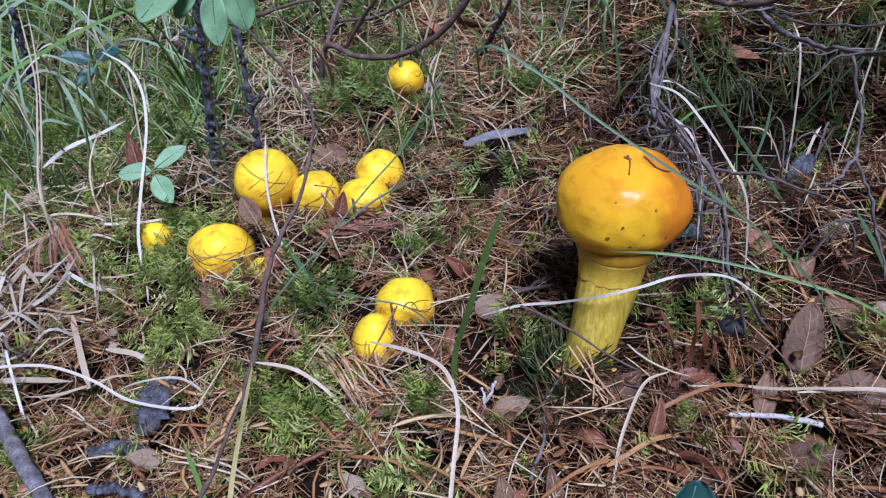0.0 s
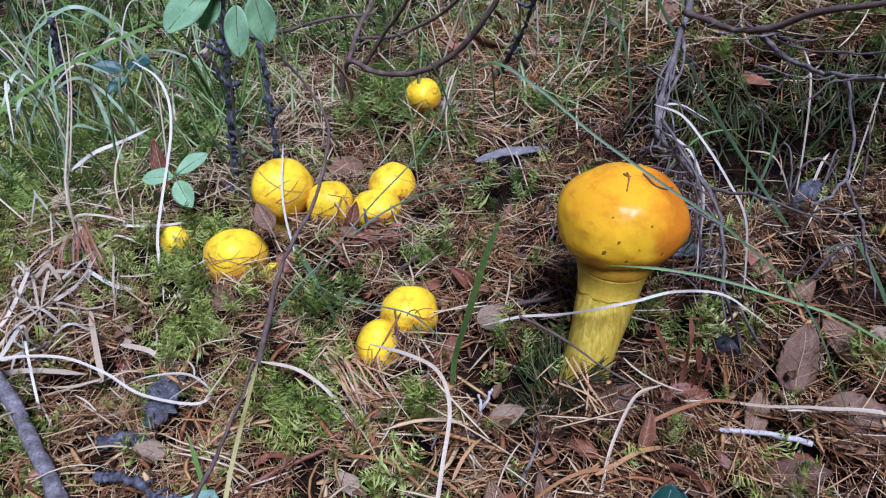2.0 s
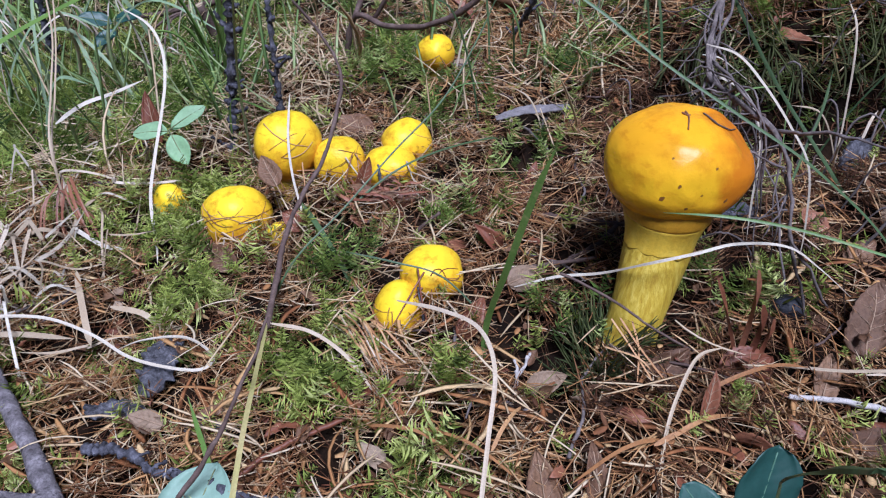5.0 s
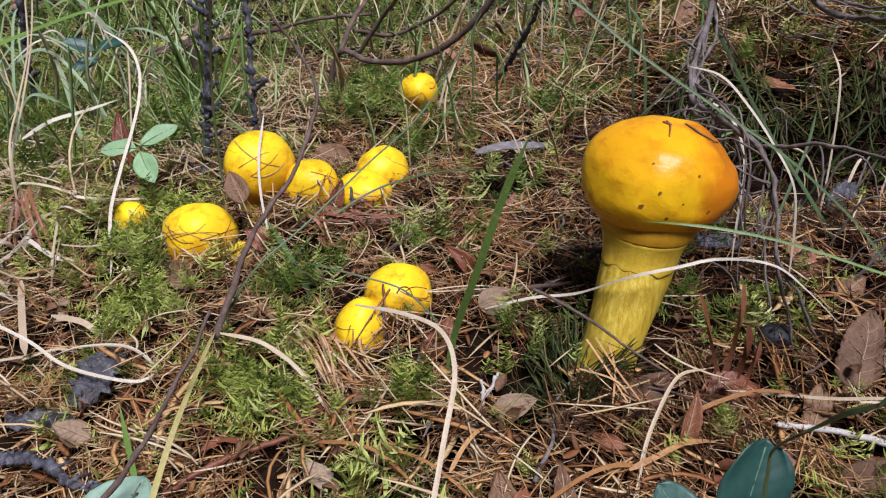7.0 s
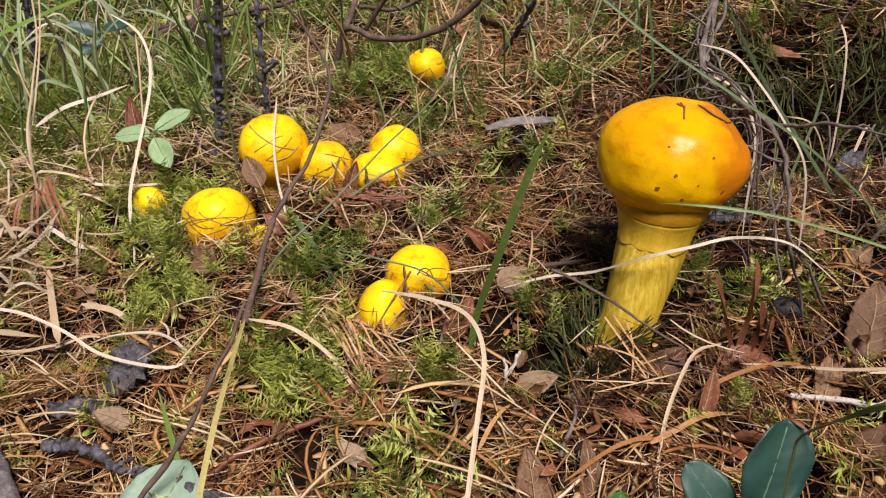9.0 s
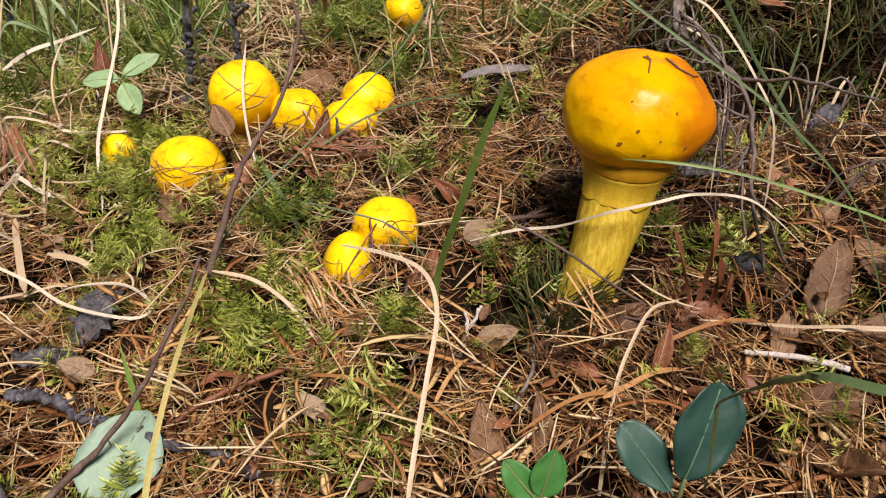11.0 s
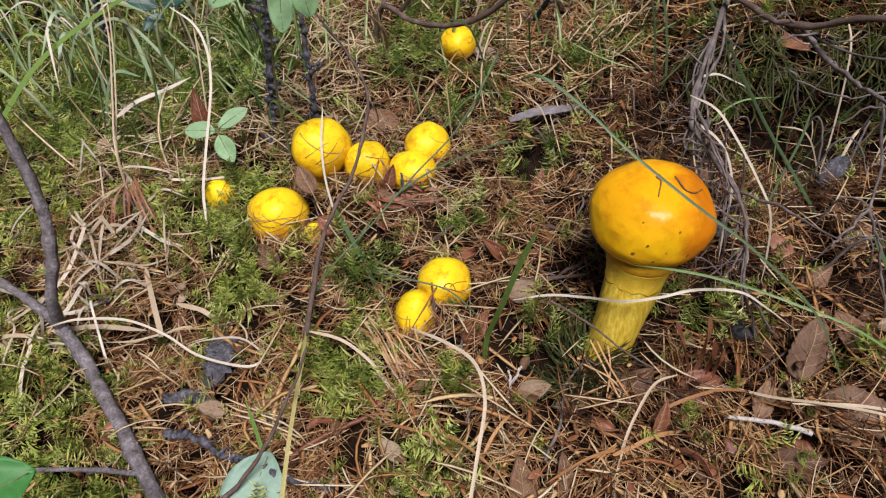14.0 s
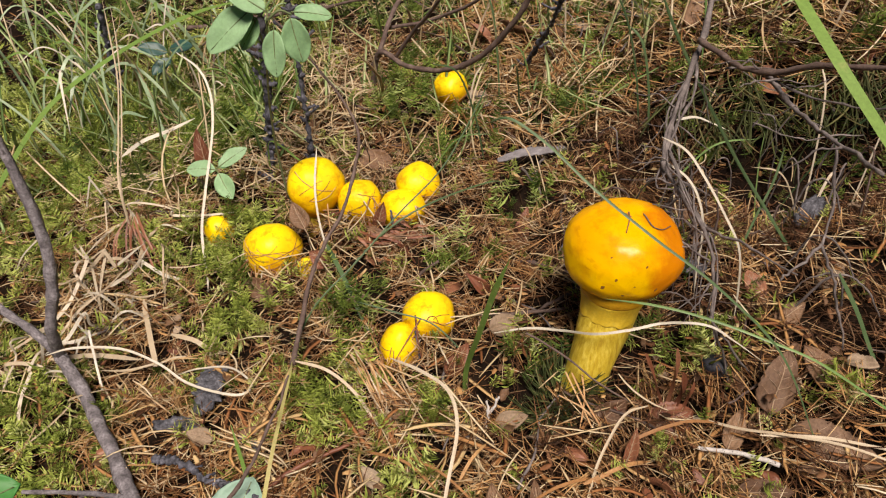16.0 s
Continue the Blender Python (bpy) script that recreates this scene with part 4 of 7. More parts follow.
blade("green_grass_blade", [(0.005, 0.268, H(0.005, 0.268) - 0.003), (0.006, 0.266, 0.040), (0.013, 0.257, 0.077), (0.020, 0.251, 0.112), (0.027, 0.247, 0.138)], 0.0029, GRASS_BRIGHT, "upright green grass blade before the needles", up=(0.2, -1, 0.2), fold=0.3, tips=(0.7, 0.05), group=GREEN)
blade("green_grass_blade", [(-0.080, 0.130, -0.002), (-0.082, 0.150, 0.028), (-0.085, 0.185, 0.041), (-0.089, 0.222, 0.042), (-0.093, 0.252, 0.039), (-0.097, 0.267, 0.032)], 0.0023, GRASS_YELLOW, "yellow-green grass blade bent to the ground", tips=(0.6, 0.4), group=GREEN)
blade("green_grass_blade", [(-0.098, 0.188, -0.002), (-0.104, 0.197, 0.006), (-0.110, 0.207, 0.013), (-0.120, 0.223, 0.027)], 0.0026, GRASS_BRIGHT, "short green grass blade over a pale leaf", group=GREEN)
blade("green_grass_blade", [(0.075, 0.2655, 0.100), (0.100, 0.262, 0.101), (0.125, 0.256, 0.100), (0.152, 0.248, 0.096), (0.178, 0.240, 0.090), (0.215, 0.228, 0.07), (0.245, 0.22, 0.045)], 0.0014, GRASS_OB, "long green blade whose tip touches the orange cap", tips=(0.15, 0.4), group=GREEN)
blade("green_grass_blade", [(0.012, 0.300, 0.178), (0.023, 0.294, 0.184), (0.042, 0.286, 0.175), (0.065, 0.271, 0.161), (0.092, 0.256, 0.147), (0.122, 0.244, 0.130), (0.155, 0.235, 0.10), (0.185, 0.23, 0.045)], 0.0014, GRASS_DARK, "thin arched dark green blade over the orange cap", up=(0.3, -0.8, 0.5), tips=(0.2, 0.6), group=GREEN)
blade("green_grass_blade", [(0.105, 0.432, 0.20), (0.118, 0.424, 0.175), (0.141, 0.412, 0.139), (0.165, 0.398, 0.104), (0.190, 0.382, 0.073), (0.212, 0.371, 0.045)], 0.0019, GRASS_DARK, "long straight grey-green grass blade", up=(-0.5, -0.7, 0.3), tips=(0.3, 0.6), group=GREEN)
blade("green_grass_blade", [(0.172, 0.372, 0.045), (0.182, 0.385, 0.075), (0.189, 0.394, 0.095), (0.192, 0.402, 0.115)], 0.0015, GRASS_DARK, "short grey-green grass blade crossing another", up=(0, -1, 0.3), group=GREEN)
blade("green_grass_blade", [(0.200, 0.300, 0.098), (0.212, 0.292, 0.080), (0.222, 0.286, 0.062), (0.232, 0.28, 0.045)], 0.0022, GRASS_DARK, "green grass blade bowing to the leaf litter", up=(0, -1, 0.3), group=GREEN)
blade("green_grass_blade", [(-0.108, 0.292, 0.008), (-0.093, 0.308, 0.038), (-0.069, 0.331, 0.058), (-0.045, 0.354, 0.080), (-0.020, 0.374, 0.102), (-0.003, 0.394, 0.128), (0.008, 0.41, 0.15)], 0.0011, GRASS_DARK, "wiry green grass stem slanting past the small caps", fold=0.8, tips=(0.8, 0.3), group=GREEN)
blade("green_grass_blade", [(-0.088, 0.358, 0.018), (-0.070, 0.376, 0.036), (-0.047, 0.392, 0.050), (-0.022, 0.412, 0.054), (0.008, 0.44, 0.050), (0.02, 0.452, 0.042)], 0.0015, GRASS_DARK, "wiry brown-green grass stem over small caps", fold=0.8, tips=(0.8, 0.3), group=GREEN)
blade("green_grass_blade", [(-0.103, 0.377, 0.034), (-0.086, 0.350, 0.031), (-0.070, 0.323, 0.026), (-0.052, 0.300, 0.012)], 0.0030, GRASS_DARK, "grey-green blade lying through moss", group=GREEN)
blade("green_grass_blade", [(-0.064, 0.303, 0.050), (-0.039, 0.298, 0.048), (-0.017, 0.296, 0.0425), (0.002, 0.288, 0.028), (0.008, 0.286, 0.018)], 0.0010, GRASS_DARK, "wiry green blade across a squat yellow cap", fold=0.7, group=GREEN)
blade("green_grass_blade", [(-0.40, 0.42, 0.0), (-0.383, 0.437, 0.03), (-0.352, 0.481, 0.073), (-0.312, 0.528, 0.097), (-0.259, 0.574, 0.116), (-0.21, 0.61, 0.12)], 0.0052, GRASS_BRIGHT, "broad arching light green grass blade", group=GREEN)
blade("green_grass_blade", [(0.098, 0.235, 0.290), (0.103, 0.211, 0.280), (0.112, 0.182, 0.268), (0.124, 0.166, 0.254), (0.139, 0.147, 0.237), (0.152, 0.128, 0.21), (0.168, 0.105, 0.12), (0.175, 0.095, 0.01)], 0.0038, GRASS_BRIGHT, "broad bright green blade arching high beside the path", tips=(0.2, 0.6), group=GREEN)
blade("green_grass_blade", [(-0.172, 0.470, 0.022), (-0.166, 0.463, 0.060), (-0.148, 0.446, 0.067), (-0.134, 0.428, 0.071), (-0.126, 0.420, 0.072)], 0.0016, GRASS_BRIGHT, "yellow-green blade bent over a yellow cap", group=GREEN)

for pts, w in [([(0.1125, 0.250, 0.084), (0.114, 0.249, 0.070), (0.1145, 0.250, 0.055), (0.1135, 0.250, 0.040), (0.110, 0.246, 0.030)], 0.0032), ([(0.119, 0.251, 0.066), (0.120, 0.250, 0.052), (0.117, 0.249, 0.040), (0.113, 0.244, 0.030)], 0.0042),
               ([(0.098, 0.251, 0.078), (0.104, 0.250, 0.063), (0.109, 0.249, 0.049), (0.114, 0.248, 0.034)], 0.0022), ([(0.126, 0.252, 0.058), (0.124, 0.250, 0.047), (0.120, 0.247, 0.036), (0.114, 0.242, 0.030)], 0.0030)]:
    blade("dead_strap_leaf", pts, w * 1.1, RED_LEAF, "narrow curled red-brown dead leaf standing by the bolete", up=(0.3, -0.9, 0.2), fold=0.7, twist=140.0, tips=(0.3, 0.8), group="curled dead leaves")
twig("brown_stick", [(0.074, 0.338, 0.050), (0.066, 0.334, 0.042), (0.055, 0.330, 0.036), (0.042, 0.322, 0.033)], 0.0014, 0.0010, BROWN_TWIG, "brown stick leaning behind the bolete's stem", "stick", 0.15, 0.0006, 45)
twig("brown_stick", [(-0.020, 0.350, 0.047), (-0.029, 0.350, 0.038), (-0.038, 0.348, 0.028)], 0.0011, 0.0008, BROWN_TWIG, "short brown stick leaning in the moss", "stick", 0.15, 0.0005, 46)

for i in range(9):
    r_ = np.random.default_rng(960 + i)
    x0, y0 = -0.254 + r_.normal(0, 0.004), 0.392 + r_.normal(0, 0.004)
    x1, y1 = -0.246 + r_.normal(0, 0.012), 0.362 + r_.normal(0, 0.008)
    blade("leaf_sheath", [(x0, y0, H(x0, y0) + 0.030), ((x0 + x1) / 2 - 0.002, (y0 + y1) / 2, (H(x0, y0) + H(x1, y1)) / 2 + 0.024), (x1, y1, H(x1, y1) + 0.009)], r_.uniform(0.0008, 0.0020), RED_LEAF, "shredded red-brown sheath at the foot of dry stalks", fold=0.5, twist=50.0, group="leaf sheaths")

blade("green_grass_blade", [(0.0775, 0.126, 0.080), (0.074, 0.123, 0.096), (0.069, 0.117, 0.113), (0.065, 0.110, 0.125), (0.066, 0.102, 0.137), (0.066, 0.094, 0.147), (0.070, 0.084, 0.156), (0.088, 0.068, 0.158), (0.110, 0.05, 0.12), (0.122, 0.04, 0.02)], 0.0019, GRASS_DARK, "dark green grass blade arching over the evergreen shoot", up=(0.2, -0.7, 0.7), tips=(0.1, 0.6), group=GREEN)
STRAP_LINES = [([(0.088, 0.220, 0.037), (0.094, 0.224, 0.041), (0.108, 0.230, 0.045), (0.124, 0.235, 0.047), (0.139, 0.237, 0.045)], 0.0030), ([(0.070, 0.201, 0.034), (0.079, 0.204, 0.038), (0.090, 0.209, 0.041), (0.103, 0.215, 0.038)], 0.0034),
               ([(0.008, 0.203, 0.024), (0.012, 0.210, 0.029), (0.016, 0.216, 0.031), (0.021, 0.225, 0.028)], 0.0028), ([(-0.022, 0.217, 0.021), (-0.008, 0.208, 0.027), (0.004, 0.200, 0.028), (0.021, 0.187, 0.024)], 0.0022),
               ([(-0.044, 0.219, 0.019), (-0.030, 0.213, 0.025), (-0.018, 0.208, 0.026), (-0.002, 0.197, 0.021)], 0.0024), ([(0.074, 0.207, 0.031), (0.063, 0.200, 0.036), (0.052, 0.194, 0.035), (0.038, 0.187, 0.027)], 0.0026)]
for pts, w in STRAP_LINES:
    blade("dry_strap", pts, w * 0.62, ORANGE_STRAP, "orange-brown dry strap lying on the needles", fold=0.35, twist=40.0, tips=(0.4, 0.3), group="dry straps")
for pts in [[(0.061, 0.263, 0.046), (0.068, 0.248, 0.042), (0.076, 0.232, 0.036)], [(0.058, 0.253, 0.038), (0.070, 0.243, 0.041), (0.078, 0.239, 0.035)], [(0.070, 0.262, 0.046), (0.071, 0.248, 0.042), (0.069, 0.234, 0.035)], [(0.064, 0.260, 0.049), (0.071, 0.246, 0.044), (0.081, 0.232, 0.037)]]:
    blade("dry_stalk", pts, 0.0009, NEEDLE_OB, "tan broken straw leaning at the bolete's foot", fold=0.6, tips=(0.8, 0.4), group=DRY)
leaf("dead_leaf", (0.091, 0.214, 0.034), (0.094, 0.220, 0.056), 0.007, RED_LEAF, "narrow rusty leaf standing like a fang", face=(0.1, -1, 0.1), cup=0.7, seed=44)

tuft = base_of("grass_tuft", (-0.205, 0.565, H(-0.205, 0.565) - 0.002), "tuft of light green grass blades by the black sapling", "grass")
r_ = np.random.default_rng(91)
for i in range(13):
    ox, oy = r_.normal(0, 0.006, 2)
    lean, side, ln = r_.uniform(-0.7, 0.35), r_.uniform(-0.5, 0.2), r_.uniform(0.05, 0.12)
    f = tuft.location
    pts = [(f.x + ox, f.y + oy, f.z), (f.x + ox + lean * ln * 0.3, f.y + oy + side * ln * 0.3, f.z + ln * 0.45), (f.x + ox + lean * ln * 0.75, f.y + oy + side * ln * 0.75, f.z + ln * 0.85), (f.x + ox + lean * ln * 1.2, f.y + oy + side * ln * 1.2, f.z + ln * (1.1 - 0.3 * abs(lean)))]
    part("blade", shifted(strap(pts, r_.uniform(0.0016, 0.0034), (0, -0.8, 0.4), 0.14, 0.00025, (0.6, 0.05), 20), f), GRASS_BRIGHT, tuft)

# ---- sticks, bark and lichen ----
twig("white_stick", [(0.127, 0.224, 0.041), (0.131, 0.223, 0.041), (0.150, 0.222, 0.041), (0.166, 0.218, 0.040)], 0.0010, 0.0014, WHITE_STICK, "short white stick speckled with black", "stick", 0.05, 0.0003, 41, 9)
twig("brown_stick", [(-0.096, 0.200, 0.006), (-0.076, 0.214, 0.012), (-0.052, 0.228, 0.014)], 0.0015, 0.0010, RED_LEAF, "reddish brown stick lying in the litter", "stick", 0.15, 0.0006, 42)
twig("brown_stick", [(0.022, 0.372, 0.032), (0.045, 0.362, 0.040), (0.068, 0.345, 0.047), (0.082, 0.335, 0.052)], 0.0016, 0.0014, BROWN_TWIG, "brown stick lying behind the tall bolete", "stick", 0.15, 0.0006, 43)
twig("brown_stick", [(0.010, 0.318, 0.031), (0.035, 0.316, 0.037), (0.062, 0.318, 0.042)], 0.0013, 0.0010, BROWN_TWIG, "thin brown stick on the needles", "stick", 0.15, 0.0006, 44)


def slab(name, points, width, thick, material, label, category, seed=0, up=(0, 0, 1), ragged=0.14, crumple=1.0):
    """A flat torn strip of bark or lichen with a ragged outline and lumps."""
    q = curve_through(points, 9)
    rng = np.random.default_rng(seed)
    n = len(q)
    _, s, u = frames_along(q, up)
    k = np.linspace(0, 1, n)
    w = width * 0.5 * (np.sin(np.pi * np.clip(k * 0.9 + 0.05, 0, 1)) ** 0.4) * (1 + ragged * rng.normal(0, 1, n))
    m = 9
    v = []
    for side in (1, -1):
        for i in range(n):
            for j in range(m):
                b = j / (m - 1) * 2 - 1
                v.append(q[i] + s[i] * w[i] * b + u[i] * (side * thick * (0.5 if abs(b) < 0.99 else 0.25) + crumple * thick * 0.6 * rng.normal()))
    f = []
    o = n * m
    for i in range(n - 1):
        for j in range(m - 1):
            p = i * m + j
            f.append((p, p + 1, p + m + 1, p + m))
            f.append((o + p, o + p + m, o + p + m + 1, o + p + 1))
    rim = list(range(m)) + [i * m + m - 1 for i in range(1, n)] + [(n - 1) * m + j for j in range(m - 2, -1, -1)] + [i * m for i in range(n - 2, 0, -1)]
    for i in range(len(rim)):
        a, b = rim[i], rim[(i + 1) % len(rim)]
        f.append((b, a, o + a, o + b))
    ob = new(name, mesh_of(name, *shifted((np.array(v), f), points[0]), material))
    ob.location = points[0]
    return tagged(ob, label, category)


slab("bark_strip", [(0.012, 0.466, 0.053), (0.030, 0.474, 0.056), (0.046, 0.479, 0.056), (0.064, 0.486, 0.055)], 0.0070, 0.0012, WOOD_GREY, "flat grey weathered strip of bark", "bark", 51, (0, -0.5, 0.85), 0.07, 0.4)
def lichen(points, width, label, seed):
    return slab("lichen_patch", points, width, 0.0024, LICHEN, label, "lichen", seed, (0, -0.4, 0.9), 0.12, 1.1)


lichen([(-0.150, 0.284, 0.005), (-0.152, 0.272, 0.008), (-0.151, 0.260, 0.006), (-0.153, 0.246, 0.003)], 0.016, "crumpled blue-black lichen under a grass loop", 52)
lichen([(-0.178, 0.238, -0.002), (-0.160, 0.240, 0.0), (-0.148, 0.236, 0.0)], 0.008, "small crumpled blue-black lichen", 53)
lichen([(-0.126, 0.226, 0.003), (-0.116, 0.228, 0.005), (-0.108, 0.224, 0.005)], 0.006, "small crumpled blue-black lichen", 54)
lichen([(0.214, 0.400, 0.056), (0.224, 0.408, 0.064), (0.232, 0.418, 0.066)], 0.012, "blue-grey crumpled lichen by the shrub", 55)
lichen([(0.128, 0.352, 0.052), (0.138, 0.352, 0.054), (0.148, 0.348, 0.054)], 0.010, "blue-grey lichen under the shrub", 57)


def lump(name, at, r, material, label, category, seed):
    d = lathe([(r * math.cos(a), r * 0.85 * math.sin(a)) for a in np.linspace(-1.5, 1.5, 12)], 18, 0.06, seed)
    ob = new(name, mesh_of(name, *d, material))
    ob.location = at
    return tagged(ob, label, category)


lump("dark_berry", (0.143, 0.276, H(0.143, 0.276) + 0.007), 0.0070, BERRY, "blackish shrivelled berry in the litter", "berry", 61)

lump("bark_lump", (-0.233, 0.622, H(-0.233, 0.622) + 0.008), 0.0115, LICHEN, "dark blue-grey rounded lump of bark among grass", "bark", 62)


def cut_stick(foot, end, r, label):
    """A short broken-off stick with a pale round cut face."""
    ob = twig("cut_stick", [foot, tuple((np.array(foot) + np.array(end)) / 2 + (0, 0, 0.002)), end], r * 1.15, r, BROWN_TWIG, label, "stick", 0.06, 0.0002, 63, 12)
    d = (Vector(end) - Vector(foot)).normalized()
    e1 = d.orthogonal().normalized()
    e2 = d.cross(e1)
    ring = [Vector(end) + (e1 * math.cos(a) + e2 * math.sin(a)) * r * 0.9 for a in np.linspace(0, 2 * math.pi, 16, endpoint=False)]
    verts = [tuple(p + d * 0.0006 - Vector(foot)) for p in ring] + [tuple(p - d * 0.001 - Vector(foot)) for p in ring]
    part("cut_face", (np.array(verts), [tuple(range(16))] + [(q, q + 16, (q + 1) % 16 + 16, (q + 1) % 16) for q in range(16)]), CUT_WOOD, ob, "pale cream cut end grain")
    return ob


cut_stick((-0.216, 0.640, H(-0.216, 0.64) + 0.004), (-0.2370, 0.6235, 0.0795), 0.0042, "short brown stick with a pale cut end among grass")
twig("lichen_twig", [(0.019, 0.243, H(0.019, 0.243) + 0.004), (0.020, 0.247, 0.024), (0.0185, 0.252, 0.029)], 0.0009, 0.0006, WHITE_STICK, "small forked whitish lichen scrap in the litter", "lichen", 0.3, 0.0004, 64, 7, [
    ([(0.020, 0.247, 0.024), (0.0235, 0.250, 0.028), (0.025, 0.253, 0.033)], 0.0009, 0.0006)])

# ---- dead leaves ----
UPF = (0, -0.5, 0.85)
leaf("dead_leaf", (0.169, 0.250, 0.040), (0.1775, 0.275, 0.0635), 0.0215, FADED_LEAF, "large brown dead leaf with pale veins standing upright", face=(0.05, -0.85, 0.5), curl=0.06, cup=-0.25, seed=1)
leaf("dead_leaf", (0.220, 0.498, 0.100), (0.184, 0.538, 0.094), 0.013, RED_LEAF, "long reddish curled dead leaf on the hummock", face=UPF, curl=-0.15, cup=0.5, seed=2)
leaf("dead_leaf", (0.178, 0.328, 0.050), (0.171, 0.343, 0.062), 0.013, RED_LEAF, "rusty brown dead leaf by the shrub", face=UPF, seed=3)
leaf("dead_leaf", (0.184, 0.314, 0.046), (0.202, 0.326, 0.054), 0.013, DEAD_LEAF, "brown dead leaf lying in needles", face=UPF, seed=4)
leaf("dead_leaf", (0.144, 0.230, 0.034), (0.153, 0.247, 0.045), 0.012, DEAD_LEAF, "small pinkish-brown dead leaf", face=(0, -0.8, 0.6), seed=5)
leaf("dead_leaf", (0.174, 0.238, 0.043), (0.212, 0.216, 0.048), 0.023, FADED_LEAF, "large bleached grey-brown dead leaf", face=UPF, cup=0.15, seed=6)
leaf("dead_leaf", (0.144, 0.205, 0.034), (0.170, 0.203, 0.040), 0.013, DEAD_LEAF, "long brown dead leaf half under needles", face=UPF, seed=7)
leaf("dead_leaf", (0.118, 0.520, 0.056), (0.134, 0.536, 0.066), 0.020, DEAD_LEAF, "round brown dead leaf", face=UPF, cup=-0.4, seed=8)
leaf("dead_leaf", (0.017, 0.304, 0.033), (0.035, 0.309, 0.040), 0.014, GREY_LEAF, "pale pinkish oval dead leaf", face=(0, -0.7, 0.7), cup=-0.3, seed=9)
leaf("dead_leaf", (0.026, 0.394, 0.018), (0.037, 0.414, 0.048), 0.013, RED_LEAF, "red-brown dead leaf standing in a hollow", face=(0.3, -0.9, 0.3), seed=10)
leaf("dead_leaf", (-0.006, 0.278, 0.018), (0.004, 0.288, 0.037), 0.012, RED_LEAF, "glossy red-brown dead leaf beside a yellow cap", face=(-0.2, -0.9, 0.4), cup=0.3, seed=11)
leaf("dead_leaf", (0.024, 0.246, 0.018), (0.042, 0.247, 0.026), 0.011, GREY_LEAF, "small greyish dead leaf", face=UPF, seed=12)
leaf("dead_leaf", (0.045, 0.238, 0.020), (0.064, 0.236, 0.026), 0.012, DEAD_LEAF, "brown dead leaf near the bolete's foot", face=UPF, seed=13)
leaf("dead_leaf", (0.078, 0.242, 0.026), (0.093, 0.250, 0.042), 0.016, DEAD_LEAF, "brown dead leaf before the bolete's foot", face=(0, -0.8, 0.6), seed=14)
leaf("dead_leaf", (0.105, 0.238, 0.034), (0.128, 0.248, 0.042), 0.020, RED_LEAF, "dark red-brown crumpled dead leaf", face=UPF, cup=0.4, seed=15)
leaf("dead_leaf", (-0.136, 0.340, 0.010), (-0.157, 0.354, 0.018), 0.015, DEAD_LEAF, "oval red-brown dead leaf in moss", face=(0, -0.7, 0.7), seed=16)
leaf("dead_leaf", (-0.117, 0.378, 0.044), (-0.127, 0.389, 0.059), 0.013, DEAD_LEAF, "red-brown dead leaf leaning on yellow caps", face=(0.1, -0.85, 0.5), seed=17)
leaf("dead_leaf", (-0.098, 0.362, 0.026), (-0.112, 0.366, 0.034), 0.013, RED_LEAF, "red-brown dead leaf leaning on yellow caps", face=(0.1, -0.85, 0.5), seed=18)
leaf("dead_leaf", (-0.226, 0.470, 0.022), (-0.232, 0.478, 0.060), 0.013, RED_LEAF, "narrow brown dead leaf upright in moss", face=(0.2, -1, 0.2), cup=0.4, seed=19)
leaf("dead_leaf", (-0.072, 0.478, 0.036), (-0.106, 0.486, 0.042), 0.018, DEAD_LEAF, "brown dead leaf behind the yellow caps", face=UPF, seed=20)
leaf("dead_leaf", (-0.138, 0.229, 0.002), (-0.152, 0.228, 0.009), 0.011, GREY_LEAF, "beige rounded dead leaf on needles", face=UPF, cup=-0.5, seed=21)
leaf("dead_leaf", (-0.002, 0.562, 0.052), (-0.020, 0.572, 0.056), 0.014, GREY_LEAF, "pale dead leaf beside the lone mushroom", face=UPF, seed=22)
leaf("dead_leaf", (-0.150, 0.455, 0.028), (-0.135, 0.448, 0.034), 0.014, GREY_LEAF, "pale curled dead leaf beside a yellow cap", face=UPF, cup=-0.4, seed=23)
leaf("dead_leaf", (-0.122, 0.222, 0.002), (-0.108, 0.236, 0.010), 0.014, DEAD_LEAF, "brown dead leaf beside the dark twig", face=UPF, seed=24)
leaf("dead_leaf", (-0.066, 0.386, 0.026), (-0.030, 0.392, 0.034), 0.014, RED_LEAF, "torn red-brown leaf under the small caps", face=UPF, cup=0.5, seed=25)
leaf("dead_leaf", (-0.268, 0.440, 0.004), (-0.252, 0.400, 0.016), 0.016, RED_LEAF, "red-brown shredded leaf sheath at dry stalks", face=UPF, cup=0.6, seed=26)
leaf("dead_leaf", (-0.330, 0.465, 0.0), (-0.296, 0.480, 0.022), 0.016, GREY_LEAF, "pale tan curled dead leaf in grass", face=UPF, cup=-0.5, seed=27)
leaf("dead_leaf", (0.030, 0.178, 0.010), (0.024, 0.196, 0.034), 0.014, DEAD_LEAF, "brown dead leaf standing in the litter", face=(0, -1, 0.4), seed=28)
leaf("dead_leaf", (0.050, 0.180, 0.012), (0.046, 0.198, 0.038), 0.010, DEAD_LEAF, "narrow brown dead leaf standing in the litter", face=(0, -1, 0.4), seed=29)
leaf("dead_leaf", (0.205, 0.268, 0.046), (0.190, 0.284, 0.060), 0.016, DEAD_LEAF, "brown dead leaf among needles", face=UPF, seed=30)
